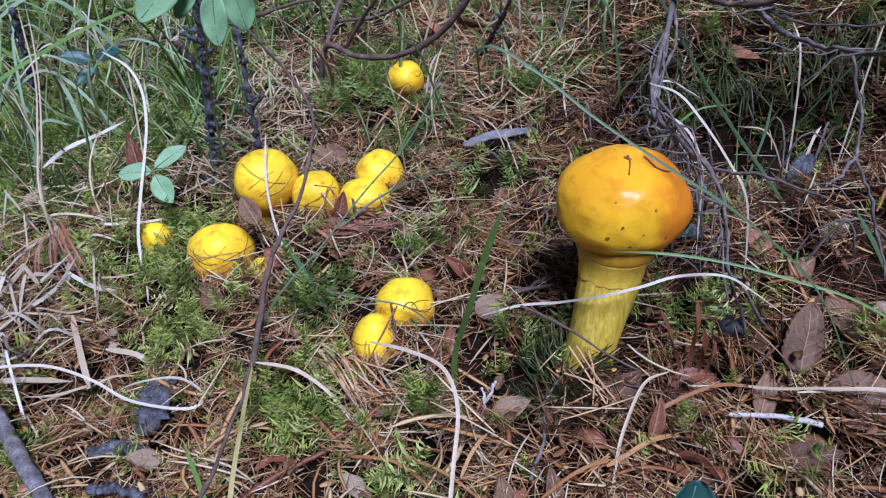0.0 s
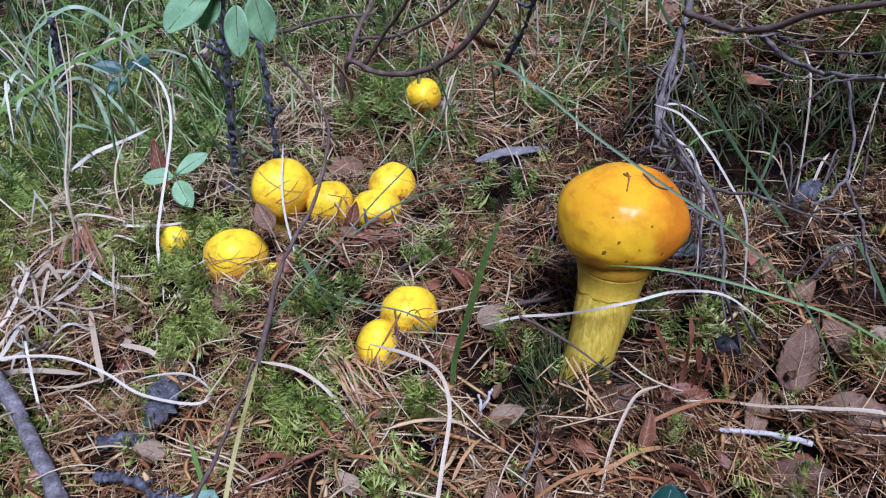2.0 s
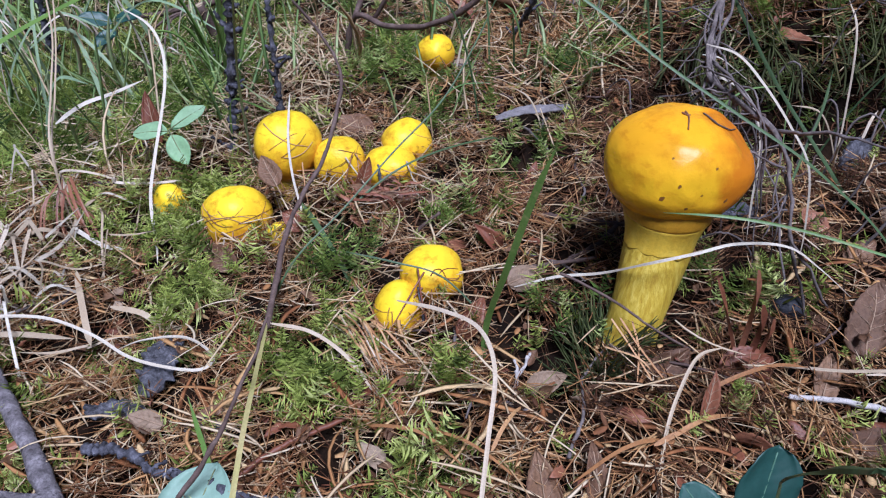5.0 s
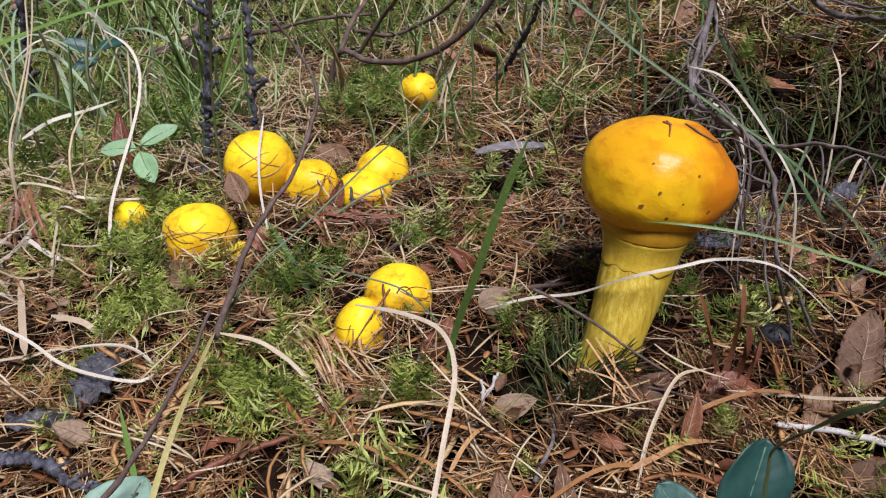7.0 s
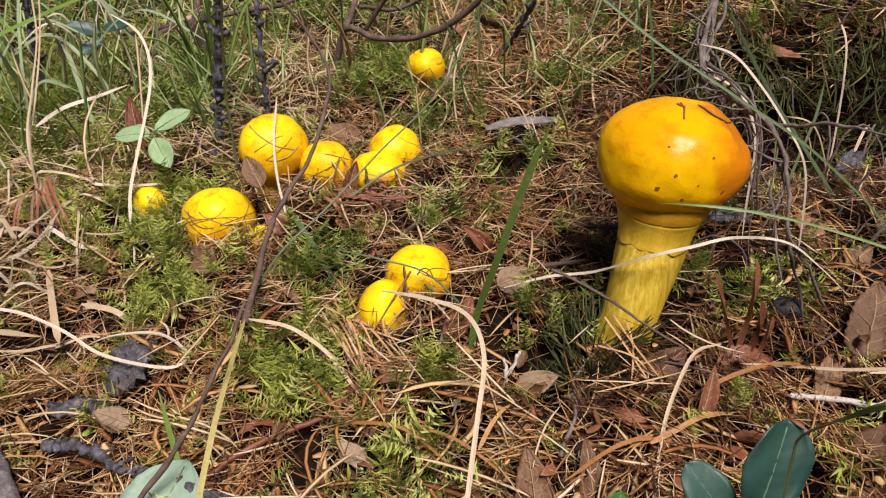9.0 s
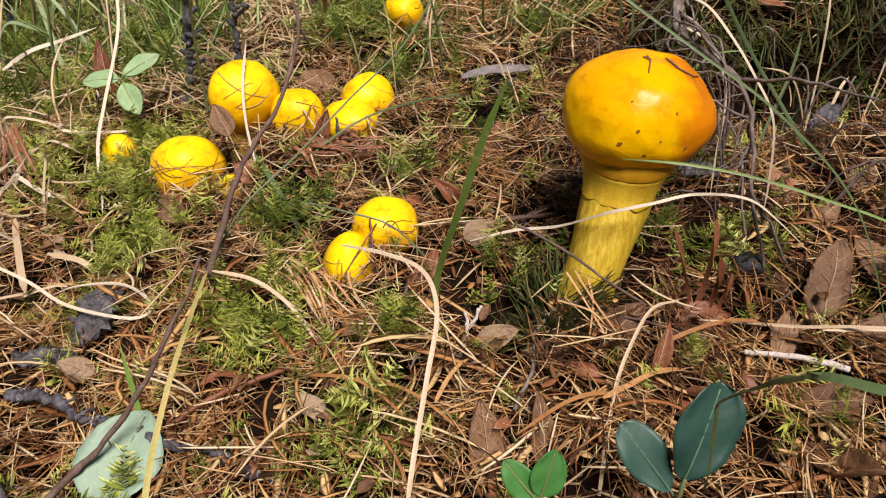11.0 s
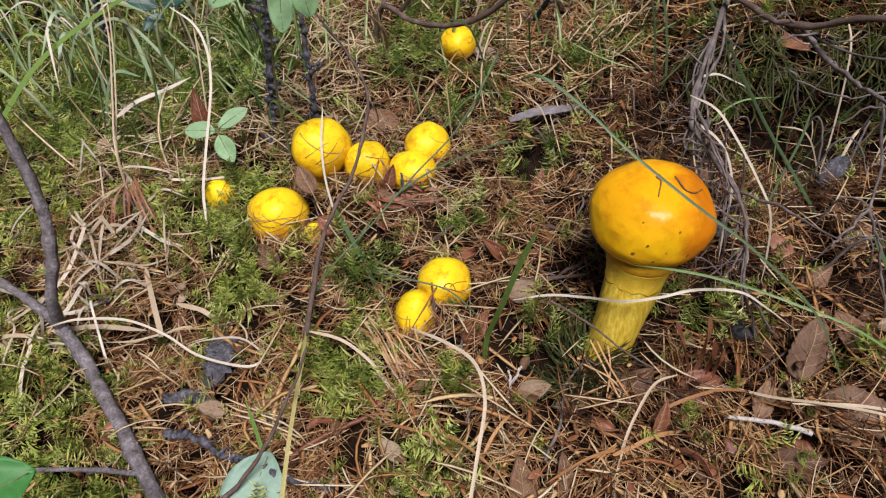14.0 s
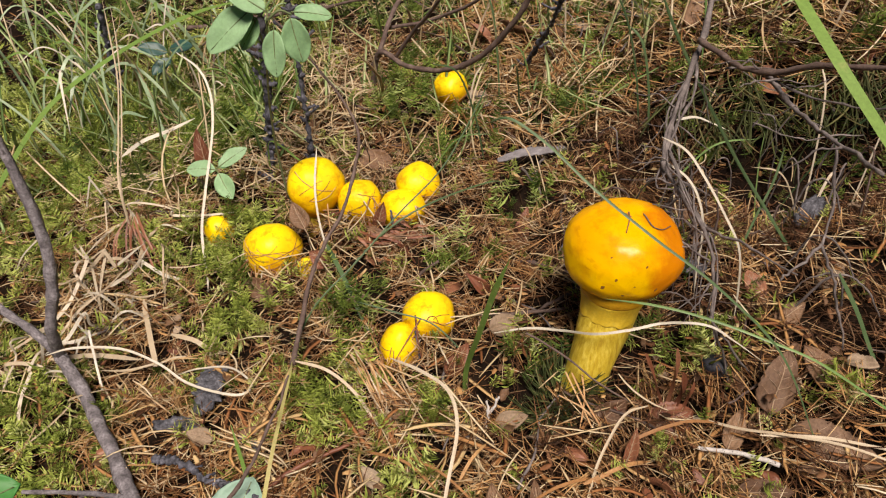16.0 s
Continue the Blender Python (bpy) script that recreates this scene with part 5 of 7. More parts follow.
leaf("dead_leaf", (0.215, 0.345, 0.050), (0.232, 0.357, 0.060), 0.013, GREY_LEAF, "grey-brown dead leaf by hanging twigs", face=UPF, cup=0.4, seed=31)

# ---- living plants ----
def plant(name, foot, label, stalks, leaves, material, category="plant", point=0.92, blunt=0.75, rib=None):
    """A small plant: stalk parts and leaf parts on one foot."""
    ob = base_of(name, foot, label, category)
    for i, pts in enumerate(stalks):
        part("stalk", shifted(tube(pts, 0.0009, 0.0006, 6, 0.05, 7, i), foot), GREEN_STALK, ob)
    for i, (b, t, w, f) in enumerate(leaves):
        leaf("leaf", b, t, w, material, "", face=f, curl=0.12, cup=0.18, point=point, seed=70 + i, parent=ob, rib=rib or GREEN_STALK, stalk=0.002, blunt=blunt)
    return ob


plant("seedling", (-0.200, 0.440, H(-0.2, 0.44) - 0.002), "small seedling with four soft green oval leaves",
      [[(-0.200, 0.440, H(-0.2, 0.44) - 0.002), (-0.201, 0.440, 0.03), (-0.201, 0.438, 0.050)]],
      [((-0.203, 0.439, 0.049), (-0.231, 0.446, 0.043), 0.015, (0, -0.5, 0.9)), ((-0.199, 0.440, 0.051), (-0.180, 0.452, 0.062), 0.013, (0, -0.6, 0.8)),
       ((-0.199, 0.436, 0.048), (-0.187, 0.424, 0.033), 0.015, (0.1, -0.8, 0.6)), ((-0.201, 0.441, 0.050), (-0.192, 0.446, 0.054), 0.009, (0, -0.5, 0.9))], PLANT_LEAF)
plant("leafy_shoot", (-0.150, 0.445, H(-0.150, 0.445) - 0.002), "slender shoot with drooping soft green leaves",
      [[(-0.150, 0.445, H(-0.150, 0.445) - 0.002), (-0.150, 0.436, 0.08), (-0.140, 0.417, 0.14), (-0.126, 0.398, 0.190)],
       [(-0.134, 0.408, 0.162), (-0.135, 0.402, 0.178), (-0.136, 0.399, 0.190)], [(-0.128, 0.400, 0.184), (-0.120, 0.402, 0.190), (-0.113, 0.404, 0.187)]],
      [((-0.136, 0.399, 0.192), (-0.164, 0.389, 0.167), 0.021, (-0.2, -0.85, 0.45)), ((-0.134, 0.401, 0.186), (-0.147, 0.398, 0.166), 0.013, (0, -0.8, 0.6)),
       ((-0.121, 0.392, 0.182), (-0.122, 0.386, 0.154), 0.0145, (0.05, -0.95, 0.3)), ((-0.114, 0.403, 0.185), (-0.108, 0.400, 0.158), 0.0175, (0.2, -0.9, 0.35)),
       ((-0.112, 0.405, 0.188), (-0.090, 0.410, 0.185), 0.012, (0, -0.6, 0.8)), ((-0.127, 0.398, 0.192), (-0.150, 0.395, 0.209), 0.016, (0, -0.6, 0.8))], PLANT_LEAF, blunt=0.6)
plant("evergreen_shoot", (0.075, 0.132, H(0.075, 0.132) - 0.002), "low evergreen shoot with glossy blue-green leaves",
      [[(0.075, 0.132, H(0.075, 0.132) - 0.002), (0.074, 0.131, 0.03), (0.0738, 0.130, 0.077)]],
      [((0.0738, 0.130, 0.076), (0.0798, 0.140, 0.102), 0.0175, (0.1, -0.9, 0.45)), ((0.0712, 0.130, 0.073), (0.0572, 0.138, 0.088), 0.0120, (0.1, -0.75, 0.65))], SHOOT_LEAF, point=1.3, blunt=0.48, rib=SHOOT_RIB)
plant("evergreen_shoot", (-0.30, 0.60, H(-0.30, 0.60) - 0.002), "low evergreen shoot with dull blue-green leaves among grass",
      [[(-0.30, 0.60, H(-0.30, 0.60) - 0.002), (-0.30, 0.598, 0.05), (-0.298, 0.594, 0.075)]],
      [((-0.300, 0.594, 0.072), (-0.325, 0.588, 0.078), 0.014, (0, -0.6, 0.8)), ((-0.297, 0.594, 0.074), (-0.272, 0.588, 0.082), 0.014, (0, -0.6, 0.8)), ((-0.298, 0.593, 0.066), (-0.310, 0.575, 0.058), 0.013, (0, -0.7, 0.7))], SHOOT_LEAF)
plant("tall_seedling", (-0.172, 0.096, H(-0.172, 0.096) - 0.002), "tall seedling with a bright green leaf near the branch",
      [[(-0.172, 0.096, H(-0.172, 0.096) - 0.002), (-0.172, 0.096, 0.06), (-0.166, 0.100, 0.118)]],
      [((-0.172, 0.100, 0.119), (-0.147, 0.122, 0.121), 0.026, (0, -0.3, 0.95)), ((-0.168, 0.098, 0.116), (-0.196, 0.092, 0.122), 0.02, (0, -0.3, 0.95))], FRESH_LEAF)
plant("seedling", (0.036, 0.128, H(0.036, 0.128) - 0.002), "tiny seedling with two bright green round leaves",
      [[(0.036, 0.128, H(0.036, 0.128) - 0.002), (0.036, 0.127, 0.04), (0.037, 0.126, 0.072)]],
      [((0.037, 0.126, 0.072), (0.0395, 0.131, 0.084), 0.009, (0, -0.8, 0.6)), ((0.036, 0.126, 0.071), (0.027, 0.130, 0.080), 0.008, (0, -0.7, 0.7))], FRESH_LEAF, blunt=0.5)
plant("ground_leaf_plant", (-0.100, 0.180, H(-0.1, 0.18) - 0.002), "pale blue-green round leaf lying on needles",
      [[(-0.100, 0.180, H(-0.1, 0.18) - 0.002), (-0.1, 0.176, 0.006), (-0.106, 0.172, 0.010)]],
      [((-0.112, 0.166, -0.003), (-0.104, 0.201, 0.014), 0.032, (0, -0.4, 0.9))], PALE_LEAF)

# ---- scattered litter ----
def scatter_strips(name, at, tilt, yaw, length, width, bend, material, label, category, seg=3, sides=3, flat=0.5, seed=0):
    """Many thin curved strips in one mesh."""
    rng = np.random.default_rng(seed)
    n = len(at)
    d = np.stack([np.cos(yaw) * np.cos(tilt), np.sin(yaw) * np.cos(tilt), np.sin(tilt)], 1)
    s = np.stack([-np.sin(yaw), np.cos(yaw), np.zeros(n)], 1)
    u = np.cross(d, s) * np.sign(np.cross(d, s)[:, 2:3] + 1e-9)
    ba = rng.uniform(0, 6.28, n)
    bd = np.cos(ba)[:, None] * s + np.sin(ba)[:, None] * u * 0.7
    k = np.linspace(-0.5, 0.5, seg + 1)
    c = at[:, None] + d[:, None] * (k[None, :, None] * length[:, None, None]) + bd[:, None] * ((0.25 - k ** 2)[None, :, None] * (bend * length)[:, None, None])
    w = np.array([0.55] + [1.0] * (seg - 1) + [0.3])
    a = np.arange(sides) * 2 * math.pi / sides
    ring = np.cos(a)[None, :, None] * s[:, None] + flat * np.sin(a)[None, :, None] * u[:, None]
    v = c[:, :, None] + ring[:, None] * (w[None, :, None, None] * (width / 2)[:, None, None, None])
    v = v.reshape(-1, 3)
    per = (seg + 1) * sides
    f = [(i * sides + j, i * sides + (j + 1) % sides, (i + 1) * sides + (j + 1) % sides, (i + 1) * sides + j) for i in range(seg) for j in range(sides)]
    faces = (np.array(f)[None] + (np.arange(n) * per)[:, None, None]).reshape(-1, 4)
    ob = new(name, quads(name, v, faces, material))
    return tagged(ob, label, category, kind="stuff")


def quads(name, v, faces, material):
    k = faces.shape[1]
    me = bpy.data.meshes.new(name)
    me.vertices.add(len(v))
    me.vertices.foreach_set("co", np.ascontiguousarray(v, np.float32).ravel())
    me.loops.add(faces.size)
    me.loops.foreach_set("vertex_index", np.ascontiguousarray(faces, np.int32).ravel())
    me.polygons.add(len(faces))
    me.polygons.foreach_set("loop_start", np.arange(0, faces.size, k, dtype=np.int32))
    me.polygons.foreach_set("use_smooth", np.ones(len(faces), bool))
    me.materials.append(material)
    me.update(calc_edges=True)
    return me


# moss cushions: (x, y, radius, strength)
FEATHER = [(-0.185, 0.395, 0.040, 1.1), (-0.155, 0.318, 0.027, 1.1), (-0.078, 0.256, 0.028, 1.1), (-0.265, 0.222, 0.055, 1.0), (-0.21, 0.170, 0.040, 0.9), (-0.34, 0.52, 0.10, 0.42),
           (-0.42, 0.64, 0.14, 0.6), (-0.35, 0.385, 0.05, 0.6), (-0.235, 0.385, 0.03, 0.6), (-0.02, 0.192, 0.028, 0.7), (0.135, 0.192, 0.016, 0.4), (0.137, 0.292, 0.020, 0.9),
           (-0.165, 0.355, 0.018, 0.6), (0.20, 0.26, 0.012, 0.4), (-0.32, 0.29, 0.045, 0.7), (0.22, 0.60, 0.09, 0.40), (-0.12, 0.155, 0.025, 0.4), (0.02, 0.75, 0.06, 0.5), (0.25, 0.90, 0.14, 0.30), (-0.28, 0.74, 0.09, 0.5), (-0.15, 1.05, 0.18, 0.3), (0.45, 0.66, 0.08, 0.2)]
STAR = [(-0.078, 0.552, 0.036, 1.0), (-0.018, 0.512, 0.03, 0.8), (0.032, 0.436, 0.019, 1.3), (0.044, 0.284, 0.020, 0.22), (0.058, 0.258, 0.010, 0.15), (0.10, 0.30, 0.02, 0.7), (0.20, 0.465, 0.035, 0.35), (0.27, 0.49, 0.04, 0.45), (0.19, 0.505, 0.025, 0.7), (0.235, 0.51, 0.022, 0.6), (0.29, 0.52, 0.03, 0.5), (0.16, 0.50, 0.022, 0.6), (0.058, 0.536, 0.03, 0.6),
        (-0.07, 0.332, 0.024, 0.9), (-0.02, 0.368, 0.02, 0.6), (-0.25, 0.60, 0.08, 1.0), (-0.22, 0.53, 0.04, 0.8), (-0.32, 0.50, 0.06, 0.6), (0.12, 0.36, 0.03, 0.25), (-0.04, 0.47, 0.018, 0.7), (0.09, 0.56, 0.03, 0.5), (-0.05, 0.62, 0.05, 0.5),
        (0.12, 0.68, 0.07, 0.5), (-0.12, 0.80, 0.10, 0.4), (0.34, 0.74, 0.10, 0.35), (0.05, 0.95, 0.12, 0.4), (-0.45, 0.90, 0.16, 0.4)]


def cover(x, y, cushions):
    z = np.zeros_like(x)
    for cx, cy, r, s in cushions:
        z = np.maximum(z, s * np.exp(-(((x - cx) ** 2 + (y - cy) ** 2) / (r * r)) ** 1.5))
    return z


CAPS = [(0.075, 0.275, 0.014), (-0.120, 0.424, 0.017), (-0.087, 0.421, 0.013), (-0.054, 0.416, 0.013), (-0.046, 0.440, 0.014), (-0.145, 0.386, 0.013), (-0.197, 0.409, 0.008), (-0.022, 0.316, 0.013), (-0.039, 0.300, 0.009), (-0.034, 0.558, 0.012)]


def clear_of_caps(x, y):
    ok = np.ones(len(x), bool)
    for cx, cy, r in CAPS:
        ok &= np.hypot(x - cx, y - cy) > r
    return ok


def strewn(n, x0, x1, y0, y1, rng, keep=None):
    x, y = rng.uniform(x0, x1, n), rng.uniform(y0, y1, n)
    ok = clear_of_caps(x, y)
    if keep is not None:
        ok &= rng.uniform(0, 1, n) < keep(x, y)
    return x[ok], y[ok]


def bare(x, y):
    return 1 - 0.80 * np.clip(np.maximum(cover(x, y, FEATHER), cover(x, y, STAR)) * 1.3, 0, 1) * 1.0 - 0.92 * hollow(x, y) - 0.35 * np.exp(-((x - 0.042) ** 2 + (y - 0.268) ** 2) / 0.019 ** 2) - 0.7 * np.exp(-((x - 0.215) ** 2 + (y - 0.462) ** 2) / 0.042 ** 2) - 0.6 * np.exp(-((x - 0.275) ** 2 + (y - 0.472) ** 2) / 0.036 ** 2) - 0.95 * np.exp(-((x + 0.026) ** 2 + (y - 0.274) ** 2) / 0.010 ** 2)


def settled(x, y, low, high, rng):
    """Heights in the litter: lower where something flat lies on it."""
    up = rng.uniform(low, high, len(x))
    for cx, cy, r in FLAT:
        up = np.where(np.hypot(x - cx, y - cy) < r, low - 0.002, up)
    return height(x, y) + up


FLAT = [(0.194, 0.228, 0.009), (0.157, 0.205, 0.012), (0.148, 0.238, 0.009), (0.087, 0.246, 0.009), (0.033, 0.246, 0.009), (0.038, 0.477, 0.024), (0.170, 0.256, 0.017), (-0.152, 0.264, 0.016), (-0.147, 0.347, 0.010), (0.026, 0.306, 0.009), (-0.09, 0.482, 0.014),
        (-0.146, 0.232, 0.010), (0.126, 0.528, 0.011), (0.20, 0.52, 0.018), (0.192, 0.32, 0.012), (0.150, 0.220, 0.014), (-0.107, 0.177, 0.016), (-0.2, 0.217, 0.008), (-0.012, 0.567, 0.009)]
rng = np.random.default_rng(11)
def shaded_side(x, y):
    """Share of dark litter, growing towards the shrub: shade there put into the colour."""
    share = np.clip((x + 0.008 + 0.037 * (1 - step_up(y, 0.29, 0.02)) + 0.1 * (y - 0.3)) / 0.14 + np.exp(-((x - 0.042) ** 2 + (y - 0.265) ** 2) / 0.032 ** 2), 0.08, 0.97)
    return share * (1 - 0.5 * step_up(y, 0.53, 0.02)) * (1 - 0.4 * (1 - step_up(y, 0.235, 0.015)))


def shaded_litter(x, y):
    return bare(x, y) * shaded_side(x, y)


def lit_litter(x, y):
    return bare(x, y) * (1 - shaded_side(x, y))


# dark needles paint the shade by the shrub and round the bolete's foot
x, y = strewn(62000, -0.42, 0.40, 0.10, 0.72, rng, shaded_litter)
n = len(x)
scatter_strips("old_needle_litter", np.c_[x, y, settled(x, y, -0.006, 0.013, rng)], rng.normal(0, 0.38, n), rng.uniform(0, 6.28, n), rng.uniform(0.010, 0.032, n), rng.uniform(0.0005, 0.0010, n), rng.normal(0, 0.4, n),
               NEEDLE_DARK, "dark brown needles and stalks coloured for shade by the shrub", "needles", 2, 3, 0.6, 16)
x, y = strewn(82000, -0.42, 0.40, 0.10, 0.72, rng, lit_litter)
n = len(x)
scatter_strips("needle_litter", np.c_[x, y, settled(x, y, -0.006, 0.013, rng)], rng.normal(0, 0.38, n), rng.uniform(0, 6.28, n), rng.uniform(0.010, 0.027, n), rng.uniform(0.00045, 0.0009, n), rng.normal(0, 0.35, n),
               NEEDLE, "thick layer of brown and tan fallen larch needles", "needles", 2, 3, 0.6, 12)
x, y = strewn(42000, -2.2, 2.2, -1.2, 3.0, rng, lambda x, y: np.where((np.abs(x) < 0.36) & (y > 0.12) & (y < 0.66), 0, 1) * np.clip(1.25 - np.hypot(x, y - 0.8) / 2.1, 0.12, 1))
n = len(x)
scatter_strips("needle_litter", np.c_[x, y, height(x, y) + rng.uniform(-0.001, 0.010, n)], rng.normal(0, 0.25, n), rng.uniform(0, 6.28, n), rng.uniform(0.018, 0.045, n), rng.uniform(0.0010, 0.0020, n), rng.normal(0, 0.5, n),
               NEEDLE, "brown fallen needles further back", "needles", 2, 3, 0.6, 13)
x, y = strewn(5200, -0.45, 0.42, 0.10, 0.85, rng, lambda x, y: (0.2 + 0.8 * bare(x, y)) * (1 - 0.7 * shaded_side(x, y)))
n = len(x)
scatter_strips("dry_grass_litter", np.c_[x, y, settled(x, y, 0.003, 0.016, rng)], rng.normal(0, 0.20, n), rng.uniform(0, 6.28, n), rng.uniform(0.012, 0.05, n), rng.uniform(0.0006, 0.0015, n), rng.normal(0, 0.32, n),
               STRAW, "scattered straw-coloured dry grass and stalks", "dry grass", 5, 4, 0.35, 14)


x, y = strewn(1500, -0.30, 0.34, 0.11, 0.38, rng, lambda x, y: bare(x, y) * (1 - 0.3 * shaded_side(x, y)) * np.clip(1.5 - (y - 0.11) * 6, 0.15, 1))
n = len(x)
scatter_strips("dry_strip_litter", np.c_[x, y, settled(x, y, 0.002, 0.010, rng)], rng.normal(0, 0.16, n), rng.uniform(0, 6.28, n), rng.uniform(0.015, 0.05, n), rng.uniform(0.0013, 0.0030, n), rng.normal(0, 0.55, n),
               STRIP, "broad orange-brown dry strips of bark and grass", "litter", 6, 4, 0.16, 15)


def bundled(count, each, x0, x1, y0, y1, rng, keep):
    """Places and turns of needles that fell in small bundles."""
    cx, cy = strewn(count, x0, x1, y0, y1, rng, keep)
    m = len(cx)
    turn = rng.uniform(0, 6.28, m)
    x = (cx[:, None] + rng.normal(0, 0.0035, (m, each))).ravel()
    y = (cy[:, None] + rng.normal(0, 0.0035, (m, each))).ravel()
    yaw = (turn[:, None] + rng.normal(0, 0.16, (m, each))).ravel()
    ok = clear_of_caps(x, y)
    return x[ok], y[ok], yaw[ok]


x, y, yaw = bundled(2200, 6, -0.34, 0.34, 0.11, 0.60, rng, lambda x, y: np.clip(bare(x, y) * np.where(y < 0.27, 1.0, 0.45), 0, 1))
n = len(x)
scatter_strips("needle_bundles", np.c_[x, y, settled(x, y, 0.002, 0.013, rng)], rng.normal(0, 0.20, n), yaw, rng.uniform(0.014, 0.036, n), rng.uniform(0.0005, 0.0010, n), rng.normal(0, 0.28, n),
               NEEDLE_GOLD, "bundles of golden tan fallen pine needles", "needles", 3, 3, 0.6, 17)


def sprigs(name, cushions, n, material, label, star, seed, size):
    """Moss: upright or sprawling shoots set round with small pointed leaflets, in one mesh."""
    rng = np.random.default_rng(seed)
    xs, ys = [], []
    for cx, cy, r, share in cushions:
        k = int(n * share * r * r * 7)
        d, a = r * np.sqrt(rng.uniform(0, 1.5, k)), rng.uniform(0, 6.28, k)
        keep = rng.uniform(0, 1, k) < np.exp(-(d / r) ** 3)
        xs.append((cx + d * np.cos(a))[keep]), ys.append((cy + d * np.sin(a))[keep])
    x, y = np.concatenate(xs), np.concatenate(ys)
    clump = 0.5 + 0.5 * np.sin(310 * x + 2 * np.sin(170 * y)) * np.sin(290 * y + 2 * np.sin(190 * x))
    ok = clear_of_caps(x, y) & (rng.uniform(0, 1, len(x)) > 0.7 * hollow(x, y)) & (rng.uniform(0, 1, len(x)) < 0.12 + 0.88 * clump) & (y > 0.1)
    x, y = x[ok], y[ok]
    n = len(x)
    leafs = 22 if star else 26
    tall = (0.35 + 0.75 * rng.uniform(0, 1, n) ** 1.6) * size * (0.7 + 0.45 * clump[ok])
    lean = rng.uniform(0.1, 0.6, n) if star else rng.uniform(0.25, 1.15, n)
    yaw = rng.uniform(0, 6.28, n)
    d = np.stack([np.cos(yaw) * np.sin(lean), np.sin(yaw) * np.sin(lean), np.cos(lean)], 1)
    s = np.stack([-np.sin(yaw), np.cos(yaw), np.zeros(n)], 1)
    u = np.cross(d, s)
    root = np.c_[x, y, height(x, y) + rng.uniform(0.002, 0.009, n)]
    k = np.arange(leafs + 1) / leafs
    k = 0.35 + 0.65 * k if star else 0.15 + 0.85 * k
    stem = root[:, None] + d[:, None] * (k[None, :, None] * tall[:, None, None])
    stem[..., 2] -= (0.0 if star else 0.38) * tall[:, None] * (k ** 2)[None] * rng.uniform(0.2, 1.0, n)[:, None]
    k = k[:-1]
    an = np.arange(leafs) * 2.4 + rng.uniform(0, 6.28, n)[:, None]
    if star:
        side = np.cos(an)[..., None] * s[:, None] + np.sin(an)[..., None] * u[:, None]
    else:
        flip = np.where(np.arange(leafs) % 2 == 0, 1.0, -1.0)[None] * np.ones((n, 1))
        side = flip[..., None] * s[:, None] + rng.normal(0.0, 0.75, (n, leafs))[..., None] * u[:, None]
    ll = (tall[:, None] * (0.36 if star else 0.30)) * (1.25 - 0.95 * k)[None] * rng.uniform(0.45, 1.4, (n, leafs))
    o = stem[:, :-1]
    out = side * ll[..., None] + d[:, None] * (ll * rng.normal(0.55, 0.30, (n, leafs)))[..., None]
    wide = np.maximum(0.14 * ll, 0.0003)
    mid = o + out * 0.5 - d[:, None] * wide[..., None] + u[:, None] * (wide * 0.4)[..., None]
    # each shoot is one piece: the leaflets share the points of its stalk
    v = np.concatenate([stem, mid, o + out], 1).reshape(-1, 3)
    a = np.arange(leafs)
    one = np.stack([a, leafs + 1 + a, 2 * leafs + 1 + a, a + 1], 1)
    faces = (one[None] + (np.arange(n) * (3 * leafs + 1))[:, None, None]).reshape(-1, 4)
    ob = new(name, quads(name, v, faces, material))
    return tagged(ob, label, "moss", kind="stuff")


sprigs("feather_moss", FEATHER, 62000, MOSS, "soft yellow-green feathery moss between needles", False, 21, 0.0225)
ROSETTES = [(-0.008, 0.242, 0.008, 2.0), (-0.153, 0.313, 0.028, 1.0), (-0.17, 0.40, 0.03, 0.5), (-0.075, 0.262, 0.028, 0.6), (0.108, 0.222, 0.010, 0.7), (0.135, 0.198, 0.012, 0.5), (0.205, 0.262, 0.010, 0.8), (-0.018, 0.246, 0.012, 0.6), (-0.20, 0.345, 0.03, 0.4), (-0.30, 0.42, 0.06, 0.3), (-0.27, 0.52, 0.05, 0.6), (-0.34, 0.58, 0.07, 0.6), (-0.24, 0.47, 0.03, 0.5), (-0.38, 0.46, 0.05, 0.5), (-0.05, 0.24, 0.02, 0.5)]
sprigs("rosette_moss", ROSETTES, 70000, MOSS, "bright green rosettes of moss in the litter", True, 24, 0.019)
sprigs("star_moss", STAR, 56000, MOSS_DARK, "dark green upright star moss cushions", True, 22, 0.024)
ALL_OVER = [(-0.1, 0.42, 0.36, 0.6)]
sprigs("thin_moss", ALL_OVER, 12000, MOSS, "thin moss shoots growing through the litter", False, 23, 0.021)


